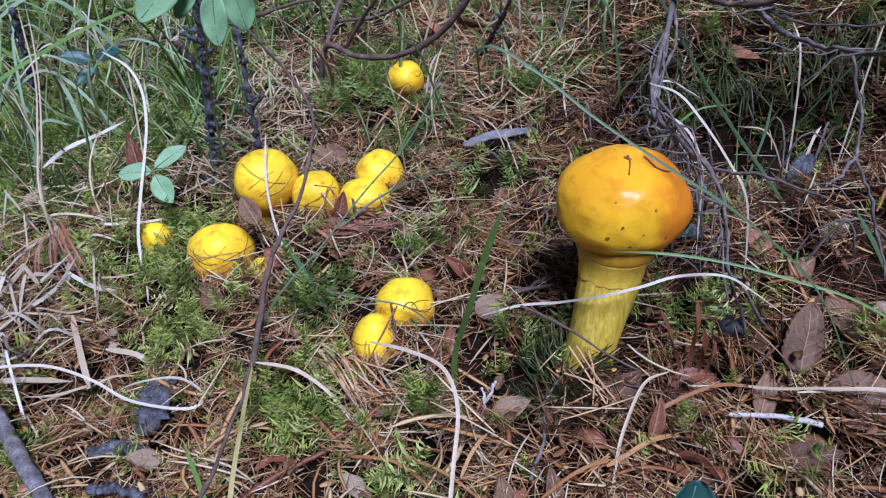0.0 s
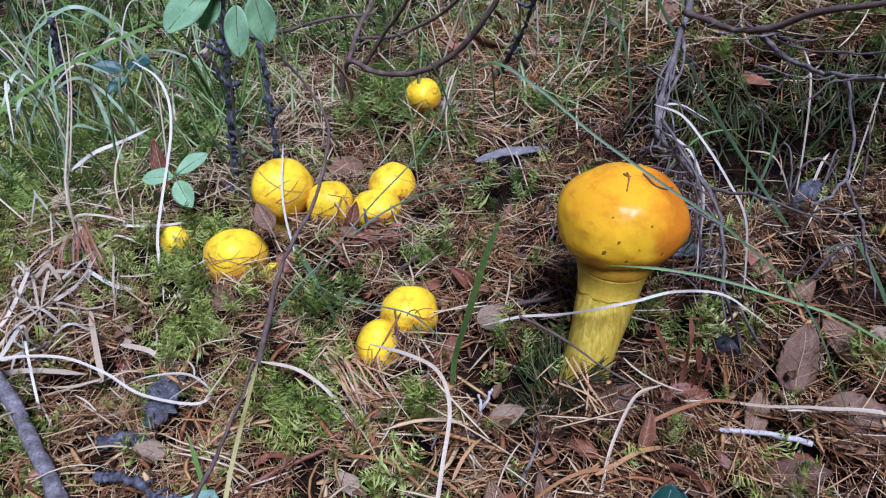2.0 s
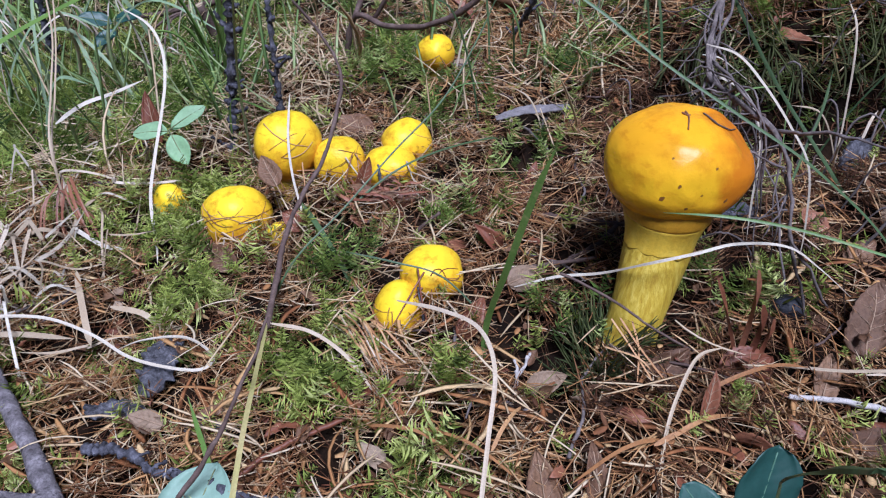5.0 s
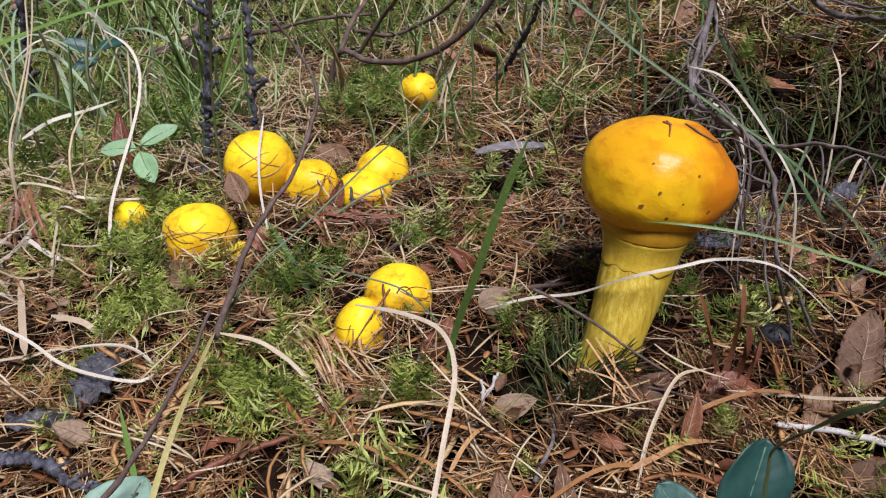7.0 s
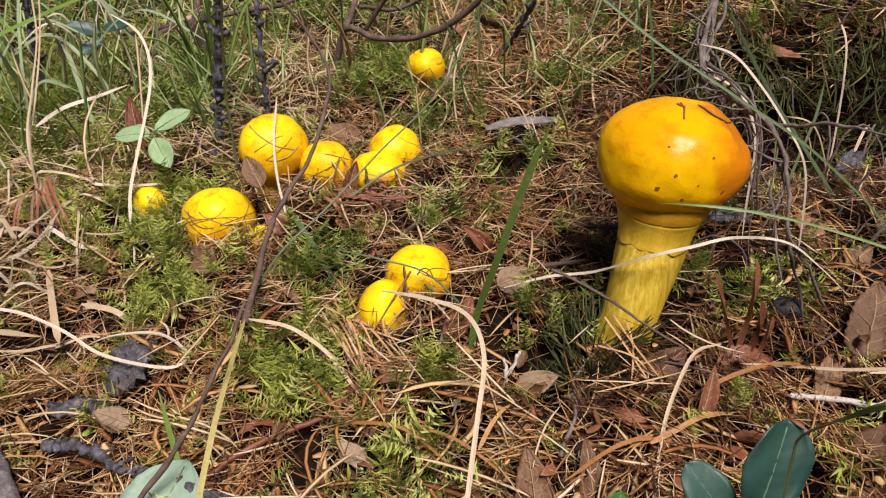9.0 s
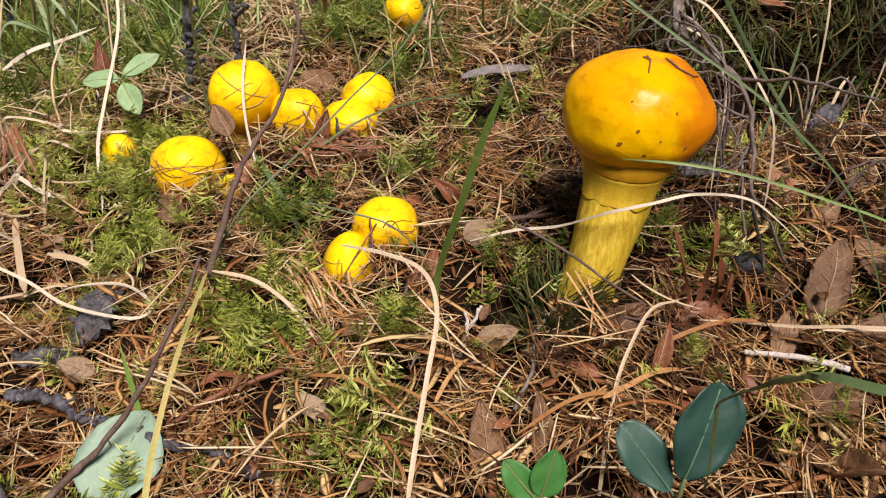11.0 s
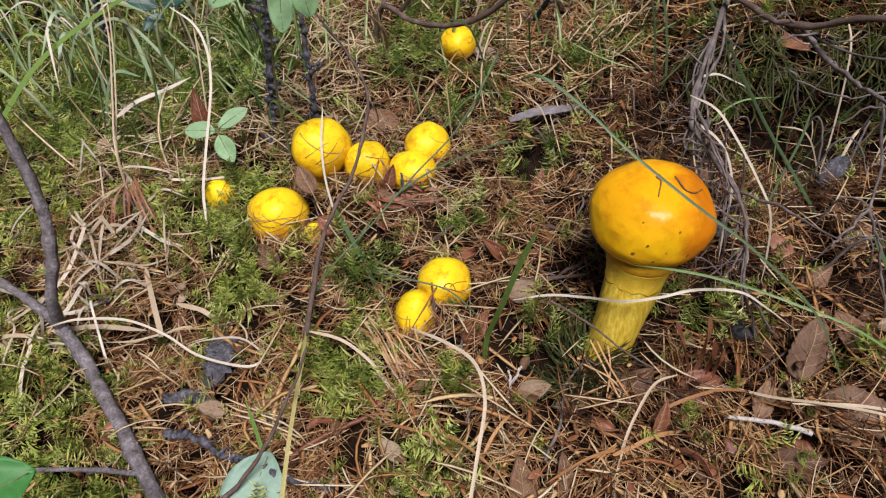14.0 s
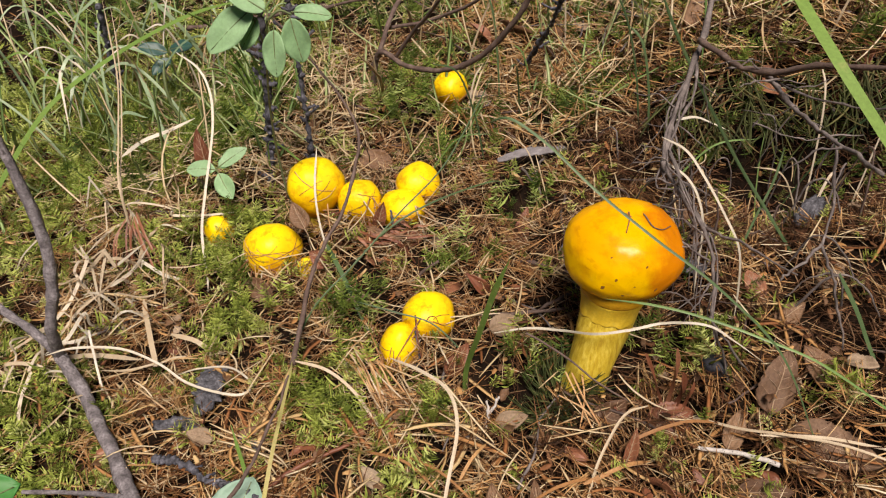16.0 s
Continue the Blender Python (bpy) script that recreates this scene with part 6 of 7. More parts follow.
def grass_field(name, spots, material, label, seed, n, length, width):
    rng = np.random.default_rng(seed)
    ax, ay = [], []
    for cx, cy, r, share in spots:
        k = int(n * share)
        ax.append(cx + r * np.clip(rng.normal(0, 1, k), -1.7, 1.7)), ay.append(cy + r * np.clip(rng.normal(0, 1, k), -1.7, 1.7))
    x, y = np.concatenate(ax), np.concatenate(ay)
    ok = clear_of_caps(x, y)
    x, y = x[ok], y[ok]
    m = len(x)
    ln = rng.uniform(0.35, 1.0, m) * length
    tl = rng.uniform(0.35, 1.4, m)
    yw = rng.uniform(0, 6.28, m)
    at = np.c_[x + np.cos(yw) * np.cos(tl) * ln / 2, y + np.sin(yw) * np.cos(tl) * ln / 2, height(x, y) + np.sin(tl) * ln / 2 - 0.003]
    return scatter_strips(name, at, tl, yw, ln, rng.uniform(0.6, 1.2, m) * width, rng.normal(0, 0.35, m), material, label, "grass", 6, 4, 0.25, seed)


grass_field("green_grass", [(-0.20, 0.55, 0.025, 0.12), (-0.30, 0.56, 0.06, 0.22), (-0.38, 0.50, 0.06, 0.2), (-0.45, 0.70, 0.12, 0.2), (-0.05, 0.75, 0.15, 0.14), (0.05, 0.56, 0.05, 0.08), (0.25, 0.7, 0.14, 0.14)], GRASS, "thin green grass blades growing in tufts", 31, 260, 0.11, 0.0026)
grass_field("standing_dry_grass", [(-0.22, 0.62, 0.10, 0.3), (0.10, 0.70, 0.14, 0.4), (0.28, 0.62, 0.08, 0.2), (-0.4, 0.6, 0.1, 0.2)], STRAW, "standing thin dry grass behind the mushrooms", 32, 220, 0.10, 0.0016)
rng = np.random.default_rng(41)
x, y = strewn(520, -0.9, 0.9, 0.66, 1.5, rng)
n = len(x)
scatter_strips("dead_twiglets", np.c_[x, y, height(x, y) + rng.uniform(0.004, 0.016, n)], rng.normal(0, 0.25, n), rng.uniform(0, 6.28, n), rng.uniform(0.05, 0.13, n), rng.uniform(0.0012, 0.0026, n), rng.normal(0, 0.35, n),
               BROWN_TWIG, "thin dark dead twiglets lying over the far litter", "twigs", 6, 5, 1.0, 42)
TWIG_MESHES = [mesh_of("dead_twig", *tube([(-0.5 * l, 0.1 * l * b, 0), (-0.15 * l, 0.03 * l * b, 0.001), (0.2 * l, 0.06 * l, -0.001), (0.5 * l, -0.1 * l * b, 0)], 0.0009, 0.0005, 6, 0.25, 6, k, 0.0007), m)
               for k, (l, b, m) in enumerate([(0.04, 1, BROWN_TWIG), (0.055, -1, BROWN_TWIG), (0.07, 0.5, GREY_TWIG), (0.05, 1.4, BROWN_TWIG), (0.032, 0.2, GREY_TWIG)])]
x, y = strewn(80, -0.34, 0.34, 0.16, 0.66, rng)
for i in range(len(x)):
    ob = new("dead_twig", TWIG_MESHES[i % 5])
    slope = Vector((H(x[i] + 0.02, y[i]) - H(x[i] - 0.02, y[i]), H(x[i], y[i] + 0.02) - H(x[i], y[i] - 0.02), 0.04)).normalized()
    ob.matrix_world = Matrix.Translation((x[i], y[i], H(x[i], y[i]) + 0.0065)) @ Euler((rng.normal(0, 0.1), rng.normal(0, 0.12), rng.uniform(0, 6.28))).to_matrix().to_4x4()
    tagged(ob, "thin grey-brown dead twig lying on the needles" if i % 5 in (2, 4) else "thin dark brown dead twig lying on the needles", "twig", "dead twigs in the litter")


# ---- needles and scraps lying on the caps ----
CAP_TREES = []
for o in bpy.data.objects:
    if o.type == "MESH" and o.name.startswith("cap") and o.parent and o.parent.name.startswith("mushroom"):
        off = np.array(o.parent.location)
        vv = np.array([v.co for v in o.data.vertices]) + off
        CAP_TREES.append((vv.mean(0), BVHTree.FromPolygons([tuple(v) for v in vv], [tuple(p.vertices) for p in o.data.polygons])))


def on_cap(centre, direction, lift):
    """The place and the normal on the nearest cap's skin, seen from its centre."""
    tree = min(CAP_TREES, key=lambda c: np.linalg.norm(c[0] - np.array(centre)))[1]
    d = Vector(direction).normalized()
    hit, nrm, _, _ = tree.ray_cast(Vector(centre) + d * 0.08, -d)
    if hit is None:
        hit, nrm = Vector(centre) + d * 0.02, d
    if nrm.dot(d) < 0:
        nrm = -nrm
    return hit + nrm * lift, nrm


def over_cap(name, centre, dirs, r, material, label, lift=0.7):
    """A thin needle or scrap that follows a cap's rounded skin through a few directions."""
    d = curve_through([np.array(v) / np.linalg.norm(v) for v in dirs], 4)
    pts = np.array([on_cap(centre, q, r * lift)[0] for q in d])
    ob = new(name, mesh_of(name, *shifted(tube(pts, r, r * 0.6, 5, 0.1, 2, len(label), 0.00005), pts[0]), material))
    ob.location = pts[0]
    return tagged(ob, label, "needle", "needles on the caps")


BIGC = (0.0864, 0.2985, 0.1065)
over_cap("fallen_needle", BIGC, [(-0.02, 0.05, 1), (-0.02, -0.2, 0.95), (-0.1, -0.55, 0.82)], 0.0005, RED_LEAF, "curled red-brown needle stuck on the orange cap")
over_cap("fallen_needle", BIGC, [(-0.10, -0.02, 1), (-0.03, -0.12, 0.95), (0.03, -0.1, 0.97)], 0.0005, RED_LEAF, "short red-brown scrap on the orange cap")
over_cap("twig_scrap", BIGC, [(0.30, 0.05, 0.95), (0.42, -0.30, 0.86), (0.62, -0.26, 0.75), (0.85, 0.05, 0.62)], 0.0004, BROWN_TWIG, "forked dark twig scrap on the orange cap", 1.4)
rng = np.random.default_rng(57)
for (c, r, top), count in zip([((-0.120, 0.424, 0.050), 0.0215, 0.0202), ((-0.087, 0.421, 0.039), 0.0163, 0.0166), ((-0.054, 0.416, 0.038), 0.0168, 0.0147), ((-0.046, 0.440, 0.045), 0.0175, 0.0157),
                               ((-0.145, 0.384, 0.019), 0.0209, 0.0193), ((-0.022, 0.316, 0.030), 0.0169, 0.0142), ((-0.039, 0.299, 0.0165), 0.0137, 0.0175), ((-0.034, 0.558, 0.066), 0.0155, 0.0142)], (3, 3, 4, 2, 13, 4, 3, 2)):
    for k in range(count):
        a, e, turn = rng.uniform(-2.7, -0.3), rng.uniform(-0.1, 0.75), rng.normal(0, 0.45)
        span, bow, dirs = rng.uniform(0.45, 0.95), rng.normal(0, 0.16), []
        for q in (-1, -0.4, 0.3, 1):
            aa, ee = a + q * span * math.cos(turn) + bow * (1 - q * q) * math.sin(turn), e + q * 0.7 * span * math.sin(turn) + bow * (1 - q * q)
            dirs.append((math.cos(aa) * math.cos(ee), math.sin(aa) * math.cos(ee), math.sin(ee)))
        dark = rng.uniform() < 0.65
        over_cap("fallen_needle", c, dirs, rng.uniform(0.0002, 0.00034), RED_LEAF if dark else NEEDLE_OB, "thin dark red-brown needle on a yellow cap" if dark else "thin tan needle on a yellow cap")

cap_ob = [o for o in big.children if o.name.startswith("cap")][0]
for k, (d, r) in enumerate([((-0.38, -0.92, -0.06), 0.0011), ((-0.06, -0.98, -0.19), 0.0008), ((-0.20, -0.97, 0.14), 0.0008), ((-0.3, -0.80, 0.45), 0.0005), ((0.25, -0.86, 0.35), 0.0006), ((0.45, -0.85, -0.1), 0.0009), ((0.1, -0.95, 0.02), 0.0005)]):
    r_ = np.random.default_rng(840 + k)
    p, nrm = on_cap(BIGC, d, 0.00006)
    e1 = nrm.orthogonal().normalized()
    e2 = nrm.cross(e1)
    verts = [p]
    for q in range(14):
        g = q * 2 * math.pi / 14
        w = p + (e1 * math.cos(g) * 1.25 + e2 * math.sin(g) * 0.85) * r * r_.uniform(0.75, 1.15)
        verts.append(on_cap(BIGC, w - Vector(BIGC), 0.00006)[0])
    part("pit", (np.array([tuple(w - Vector(BASE)) for w in verts]), [(0, 1 + q, 1 + (q + 1) % 14) for q in range(14)]), PIT, cap_ob, "dark brown pit")

# ---- pile of bleached straw and the shrub's tangle ----
for i in range(36):
    cx, cy = rng.normal(-0.258, 0.034), rng.normal(0.338, 0.048)
    a, ln, kink = rng.uniform(0, 6.28), rng.uniform(0.022, 0.055), rng.normal(0, 0.8)
    b = a + kink
    lift = [0.012, 0.014, rng.uniform(0.016, 0.030), rng.uniform(0.016, 0.028), 0.014, 0.012]
    line = [(cx - math.cos(a) * ln * q, cy - math.sin(a) * ln * q) for q in (1, 0.5, 0.03)] + [(cx + math.cos(b) * ln * q, cy + math.sin(b) * ln * q) for q in (0.03, 0.5, 1)]
    pts = [(px, py, H(px, py) + h) for (px, py), h in zip(line, lift)]
    blade("dry_grass_blade", pts, rng.uniform(0.0009, 0.0025), STRAW_OB if i % 3 else WHITE_STRAW, "bleached kinked dry grass blade in a tangled pile", up=(rng.normal(0, 0.4), -0.4, 0.8), group=DRY)
for i in range(34):
    cx, cy = rng.uniform(0.10, 0.26), rng.uniform(0.30, 0.50)
    a, ln = rng.uniform(0, 6.28), rng.uniform(0.02, 0.05)
    top = H(cx, cy) + rng.uniform(0.012, 0.05)
    ex, ey = cx + math.cos(a) * ln, cy + math.sin(a) * ln
    pts = [(cx, cy, H(cx, cy) + 0.001), (cx + (ex - cx) * 0.3, cy + (ey - cy) * 0.3, top), (cx + (ex - cx) * 0.7, cy + (ey - cy) * 0.7, top * 0.97), (ex, ey, H(ex, ey) + 0.004)]
    twig("wiry_stem", pts, rng.uniform(0.0005, 0.0009), 0.0004, GREY_TWIG if i % 3 else BROWN_TWIG, "wiry bent dead stem under the shrub" if i % 3 else "wiry dark dead stem under the shrub", "stem", 0.1, 0.0008, 300 + i, 5, group="wiry stems")

# ---- reddish strands, long needles and scraps round the small caps ----
for i in range(30):
    r, a0 = rng.uniform(0.010, 0.030), rng.uniform(-2.5, -1.9)
    cx, cy, span = -0.056 + rng.normal(0, 0.006), 0.404 + rng.normal(0, 0.004), rng.uniform(0.7, 1.3)
    line = [(cx + 1.3 * r * math.cos(a0 + span * q), cy + r * math.sin(a0 + span * q)) for q in (0, 0.33, 0.66, 1)]
    k = i % 3
    blade("fallen_strand", [(px, py, H(px, py) + 0.011 + 0.004 * rng.uniform()) for px, py in line], rng.uniform(0.0009, 0.0020), (RED_LEAF, DEAD_LEAF, RED_LEAF)[k], "curved brown strand under the small caps" if k == 1 else "curved red-brown strand under the small caps", group="curved strands")
for i in range(64):
    cx, cy, r0 = [(-0.145, 0.384, 0.017), (-0.120, 0.424, 0.018), (-0.087, 0.421, 0.014), (-0.054, 0.416, 0.014), (-0.022, 0.316, 0.014)][i % 5 if i < 40 else 0]
    a = rng.uniform(-2.9, -0.1)
    r1 = r0 + rng.uniform(0.012, 0.030)
    turn = a + rng.normal(0, 0.5)
    x0, y0 = cx + r0 * math.cos(a), cy + r0 * math.sin(a)
    x1, y1 = cx + r1 * math.cos(turn), cy + r1 * math.sin(turn)
    z0, z1 = H(x0, y0) + rng.uniform(0.010, 0.020), H(x1, y1) + 0.006
    mid = ((x0 + x1) / 2 + rng.normal(0, 0.001), (y0 + y1) / 2, (z0 + z1) / 2 + rng.uniform(0, 0.004))
    twig("long_needle", [(x0, y0, z0), mid, (x1, y1, z1)], rng.uniform(0.0004, 0.0006), 0.0003, (STRAW_OB, RED_LEAF, NEEDLE_OB)[i % 3], ("pale dry needle leaning on a small cap", "red-brown needle leaning on a small cap", "tan needle leaning on a small cap")[i % 3], "needle", 0.05, 0.0001, 500 + i, 5, group="needles leaning on caps")
leaf("dead_leaf", (-0.071, 0.402, 0.030), (-0.066, 0.404, 0.052), 0.009, RED_LEAF, "brown flake wedged between two small caps", face=(0.2, -0.9, 0.3), cup=0.5, seed=41)
leaf("dead_leaf", (-0.092, 0.398, 0.028), (-0.078, 0.396, 0.024), 0.010, GREY_LEAF, "tan scrap of leaf below a small cap", face=(0, -0.7, 0.7), cup=0.5, seed=42)
twig("dark_scrap", [(-0.057, 0.396, 0.028), (-0.058, 0.397, 0.040), (-0.060, 0.398, 0.050)], 0.0010, 0.0007, DARK_STEM, "short black twig scrap before a small cap", "twig", 0.3, 0.0005, 601, 6)
twig("dark_scrap", [(-0.027, 0.290, 0.010), (-0.0255, 0.292, 0.022), (-0.028, 0.298, 0.034)], 0.0008, 0.0006, DARK_STEM, "short black twig scrap between two yellow caps", "twig", 0.3, 0.0005, 602, 6)
over_cap("fallen_needle", (-0.120, 0.424, 0.050), [(-0.5, -0.4, 0.75), (-0.15, -0.75, 0.62), (0.3, -0.85, 0.4), (0.8, -0.6, 0.2)], 0.0004, NEEDLE_OB, "thin tan needle on a yellow cap")
over_cap("bite_edge", (-0.022, 0.316, 0.030), [(0.0, -0.86, 0.50), (0.12, -0.75, 0.65), (0.33, -0.71, 0.62), (0.47, -0.79, 0.40)], 0.0004, PIT, "dark crusted edge of a bite in the cap")


x, y = strewn(26000, -0.32, 0.32, 0.11, 0.52, rng, lambda x, y: np.clip(0.75 - bare(x, y), 0, 1))
n = len(x)
scatter_strips("dark_crumbs", np.c_[x, y, height(x, y) + rng.uniform(-0.001, 0.003, n)], rng.normal(0, 0.5, n), rng.uniform(0, 6.28, n), rng.uniform(0.004, 0.013, n), rng.uniform(0.0006, 0.0018, n), rng.normal(0, 0.5, n),
               CRUMBS, "dark rotted crumbs and needles in the gaps", "litter", 2, 3, 0.6, 118)

# ---- a sheaf of straw before the egg-shaped button ----
for i in range(26):
    r_ = np.random.default_rng(640 + i)
    off = r_.normal(0, 0.0050)
    x0, y0 = -0.064 + off * 0.75 + r_.normal(0, 0.003), 0.284 + off * 0.66 + r_.normal(0, 0.004)
    x1, y1 = -0.034 + off * 0.9 + r_.normal(0, 0.004), 0.247 + off * 0.5 + r_.normal(0, 0.005)
    pts = [(x0, y0, H(x0, y0) + r_.uniform(0.008, 0.016)), ((x0 + x1) / 2 + r_.normal(0, 0.0015), (y0 + y1) / 2, H((x0 + x1) / 2, (y0 + y1) / 2) + r_.uniform(0.010, 0.019)), (x1, y1, H(x1, y1) + r_.uniform(0.004, 0.009))]
    blade("dry_stalk", pts, r_.uniform(0.0006, 0.0012), (STRAW_OB, NEEDLE_OB, ORANGE_STRAP)[i % 3], ("pale straw in a loose sheaf", "tan straw in a loose sheaf", "orange-brown straw in a loose sheaf")[i % 3] + " over moss", fold=0.6, tips=(0.7, 0.4), group="sheaf of straw")

# ---- loose dead leaves through the litter ----
LEAF_MESHES = [mesh_of("dead_leaf", *leaf_shape(l, w, c, cu, 0.8, 900 + k, 0.06, 17, 9, crumple=0.12), m) for k, (l, w, c, cu, m) in enumerate(
    [(0.022, 0.013, 0.2, 0.5, DEAD_LEAF), (0.030, 0.014, -0.3, 0.4, DEAD_LEAF), (0.018, 0.011, 0.4, -0.6, RED_LEAF), (0.026, 0.010, 0.3, 0.9, RED_LEAF), (0.020, 0.014, 0.2, 0.3, GREY_LEAF), (0.015, 0.008, 0.1, 0.8, DEAD_LEAF)])]


def strew_leaves(count, x0, x1, y0, y1, seed, high, label, scale=1.0):
    rng = np.random.default_rng(seed)
    x, y = strewn(count, x0, x1, y0, y1, rng)
    for i in range(len(x)):
        ob = new("dead_leaf", LEAF_MESHES[int(rng.integers(0, 6))])
        k = scale * rng.uniform(0.6, 1.1)
        ob.matrix_world = Matrix.Translation((x[i], y[i], H(x[i], y[i]) + rng.uniform(*high))) @ Euler((rng.normal(0.25, 0.4), rng.normal(0, 0.4), rng.uniform(0, 6.28))).to_matrix().to_4x4() @ Matrix.Scale(k, 4)
        tagged(ob, label, "leaf", "dead leaves in the litter")


strew_leaves(34, 0.02, 0.28, 0.13, 0.27, 71, (0.001, 0.007), "small crumpled brown dead leaf among needles")
strew_leaves(26, 0.08, 0.34, 0.27, 0.62, 72, (0.001, 0.008), "crumpled brown dead leaf under the shrub")
strew_leaves(34, -0.34, 0.02, 0.12, 0.62, 73, (0.001, 0.007), "small brown dead leaf half sunk in needles", 0.8)
strew_leaves(60, -0.8, 0.8, 0.64, 1.3, 74, (0.006, 0.016), "brown dead leaf on the far litter", 1.5)
strew_leaves(34, 0.0, 0.36, 0.51, 0.74, 75, (0.008, 0.016), "curled orange-brown dead leaf on the rise", 1.0)

# ---- wiry grass and dead branches further back ----
rng = np.random.default_rng(81)
for i in range(34):
    cx, cy = rng.uniform(-0.05, 0.34), rng.uniform(0.42, 0.80)
    ln, a, lean = rng.uniform(0.05, 0.15), rng.uniform(0, 6.28), rng.uniform(0.15, 0.8)
    dx, dy = math.cos(a) * lean, math.sin(a) * lean * 0.6
    z = H(cx, cy) - 0.002
    pts = [(cx, cy, z), (cx + dx * ln * 0.25, cy + dy * ln * 0.25, z + ln * 0.42), (cx + dx * ln * 0.65, cy + dy * ln * 0.65, z + ln * 0.78), (cx + dx * ln * 1.2, cy + dy * ln * 1.2, z + ln * (0.98 - 0.2 * lean))]
    k = i % 3
    blade("dry_grass_blade" if k == 2 else "green_grass_blade", pts, rng.uniform(0.0010, 0.0018), (GRASS_DARK, GRASS_OB, STRAW_OB)[k], ("wiry dark green grass blade behind the mushrooms", "thin green grass blade behind the mushrooms", "thin dry grass blade behind the mushrooms")[k], group="wiry grass blades")
for i in range(16):
    cx, cy = rng.uniform(-0.6, 0.6), rng.uniform(0.70, 1.25)
    a, ln = rng.uniform(0, 6.28), rng.uniform(0.12, 0.30)
    q = [(cx + math.cos(a) * ln * k + rng.normal(0, 0.01), cy + math.sin(a) * ln * k) for k in (-0.5, -0.15, 0.2, 0.5)]
    lift = rng.uniform(0.0, 0.10)
    twig("dead_branch", [(px, py, H(px, py) + 0.006 + lift * k) for (px, py), k in zip(q, (0, 0.3, 0.65, 1.0))], rng.uniform(0.002, 0.0035), 0.0012, BROWN_TWIG if i % 3 else GREY_TWIG, "thin dark dead branch in the far litter" if i % 3 else "thin grey dead branch in the far litter", "branch", 0.2, 0.002, 860 + i, 7, group="far dead branches")
grass_field("far_dry_grass", [(0.0, 0.85, 0.20, 0.4), (0.35, 0.85, 0.16, 0.3), (-0.35, 0.95, 0.20, 0.3)], STRAW, "standing dry grass further back", 83, 260, 0.13, 0.0024)
grass_field("far_green_grass", [(0.10, 0.80, 0.16, 0.4), (-0.35, 0.80, 0.14, 0.4), (0.4, 0.95, 0.2, 0.3)], GRASS, "green grass blades further back", 84, 380, 0.12, 0.0024)
x, y = strewn(9000, -1.0, 1.0, 0.62, 1.5, rng, lambda x, y: hollow(x * 0.35, y * 0.35))
n = len(x)
scatter_strips("old_far_litter", np.c_[x, y, height(x, y) + rng.uniform(0.006, 0.016, n)], rng.normal(0, 0.35, n), rng.uniform(0, 6.28, n), rng.uniform(0.02, 0.05, n), rng.uniform(0.0012, 0.0024, n), rng.normal(0, 0.5, n),
               NEEDLE_DARK, "old dark needles in patches further back", "needles", 2, 3, 0.6, 85)
# pale straw brightens this spot in place of dappled sunlight
x, y = strewn(900, -0.32, -0.10, 0.44, 0.66, rng)
n = len(x)
scatter_strips("pale_dry_litter", np.c_[x, y, height(x, y) + rng.uniform(0.006, 0.022, n)], rng.normal(0, 0.4, n), rng.uniform(0, 6.28, n), rng.uniform(0.015, 0.045, n), rng.uniform(0.0008, 0.0018, n), rng.normal(0, 0.5, n),
               STRAW, "pale dry grass bits as a sun patch round the black saplings", "dry grass", 4, 4, 0.35, 86)
rng = np.random.default_rng(88)
for i in range(48):
    cx, cy = rng.uniform(-0.48, -0.245), rng.uniform(0.47, 0.74)
    ln, a, lean = rng.uniform(0.07, 0.16), rng.uniform(0, 6.28), rng.uniform(0.3, 1.1)
    dx, dy = math.cos(a) * lean, math.sin(a) * lean * 0.6
    z = H(cx, cy) - 0.002
    pts = [(cx, cy, z), (cx + dx * ln * 0.22, cy + dy * ln * 0.22, z + ln * 0.42), (cx + dx * ln * 0.6, cy + dy * ln * 0.6, z + ln * 0.70), (cx + dx * ln * 1.1, cy + dy * ln * 1.1, z + ln * (0.80 - 0.35 * lean))]
    k = i % 4
    blade("dry_grass_blade" if k == 3 else "green_grass_blade", pts, rng.uniform(0.0012, 0.0018 if k == 3 else 0.0036), (GRASS_PALE, GRASS_BRIGHT, GRASS_PALE, WHITE_STRAW)[k], ("arching pale green grass blade in lush grass", "arching green grass blade in lush grass", "arching pale green grass blade in lush grass", "arching bleached grass blade in lush grass")[k], group="arching grass blades")
# dark-coloured litter deepens the shade of the hollow
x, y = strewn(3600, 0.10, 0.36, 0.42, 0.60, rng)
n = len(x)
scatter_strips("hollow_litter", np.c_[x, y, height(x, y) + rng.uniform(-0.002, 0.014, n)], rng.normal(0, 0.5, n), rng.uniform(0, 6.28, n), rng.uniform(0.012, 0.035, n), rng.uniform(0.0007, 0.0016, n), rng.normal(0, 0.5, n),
               NEEDLE_DARK, "needles and stalks darkened for shade in the hollow behind the shrub", "needles", 3, 3, 0.6, 89)
x, y = strewn(150, 0.10, 0.36, 0.40, 0.60, rng)
n = len(x)
scatter_strips("hollow_straw", np.c_[x, y, height(x, y) + rng.uniform(0.004, 0.024, n)], rng.normal(0, 0.6, n), rng.uniform(0, 6.28, n), rng.uniform(0.015, 0.05, n), rng.uniform(0.0007, 0.0014, n), rng.normal(0, 0.5, n),
               STRAW, "pale bent dry stalks in the hollow", "dry grass", 5, 4, 0.4, 90)
x, y = strewn(9000, -0.36, 0.30, 0.12, 0.62, rng, lambda x, y: np.clip(bare(x, y), 0, 1) * (1 - 0.8 * shaded_side(x, y)))
n = len(x)
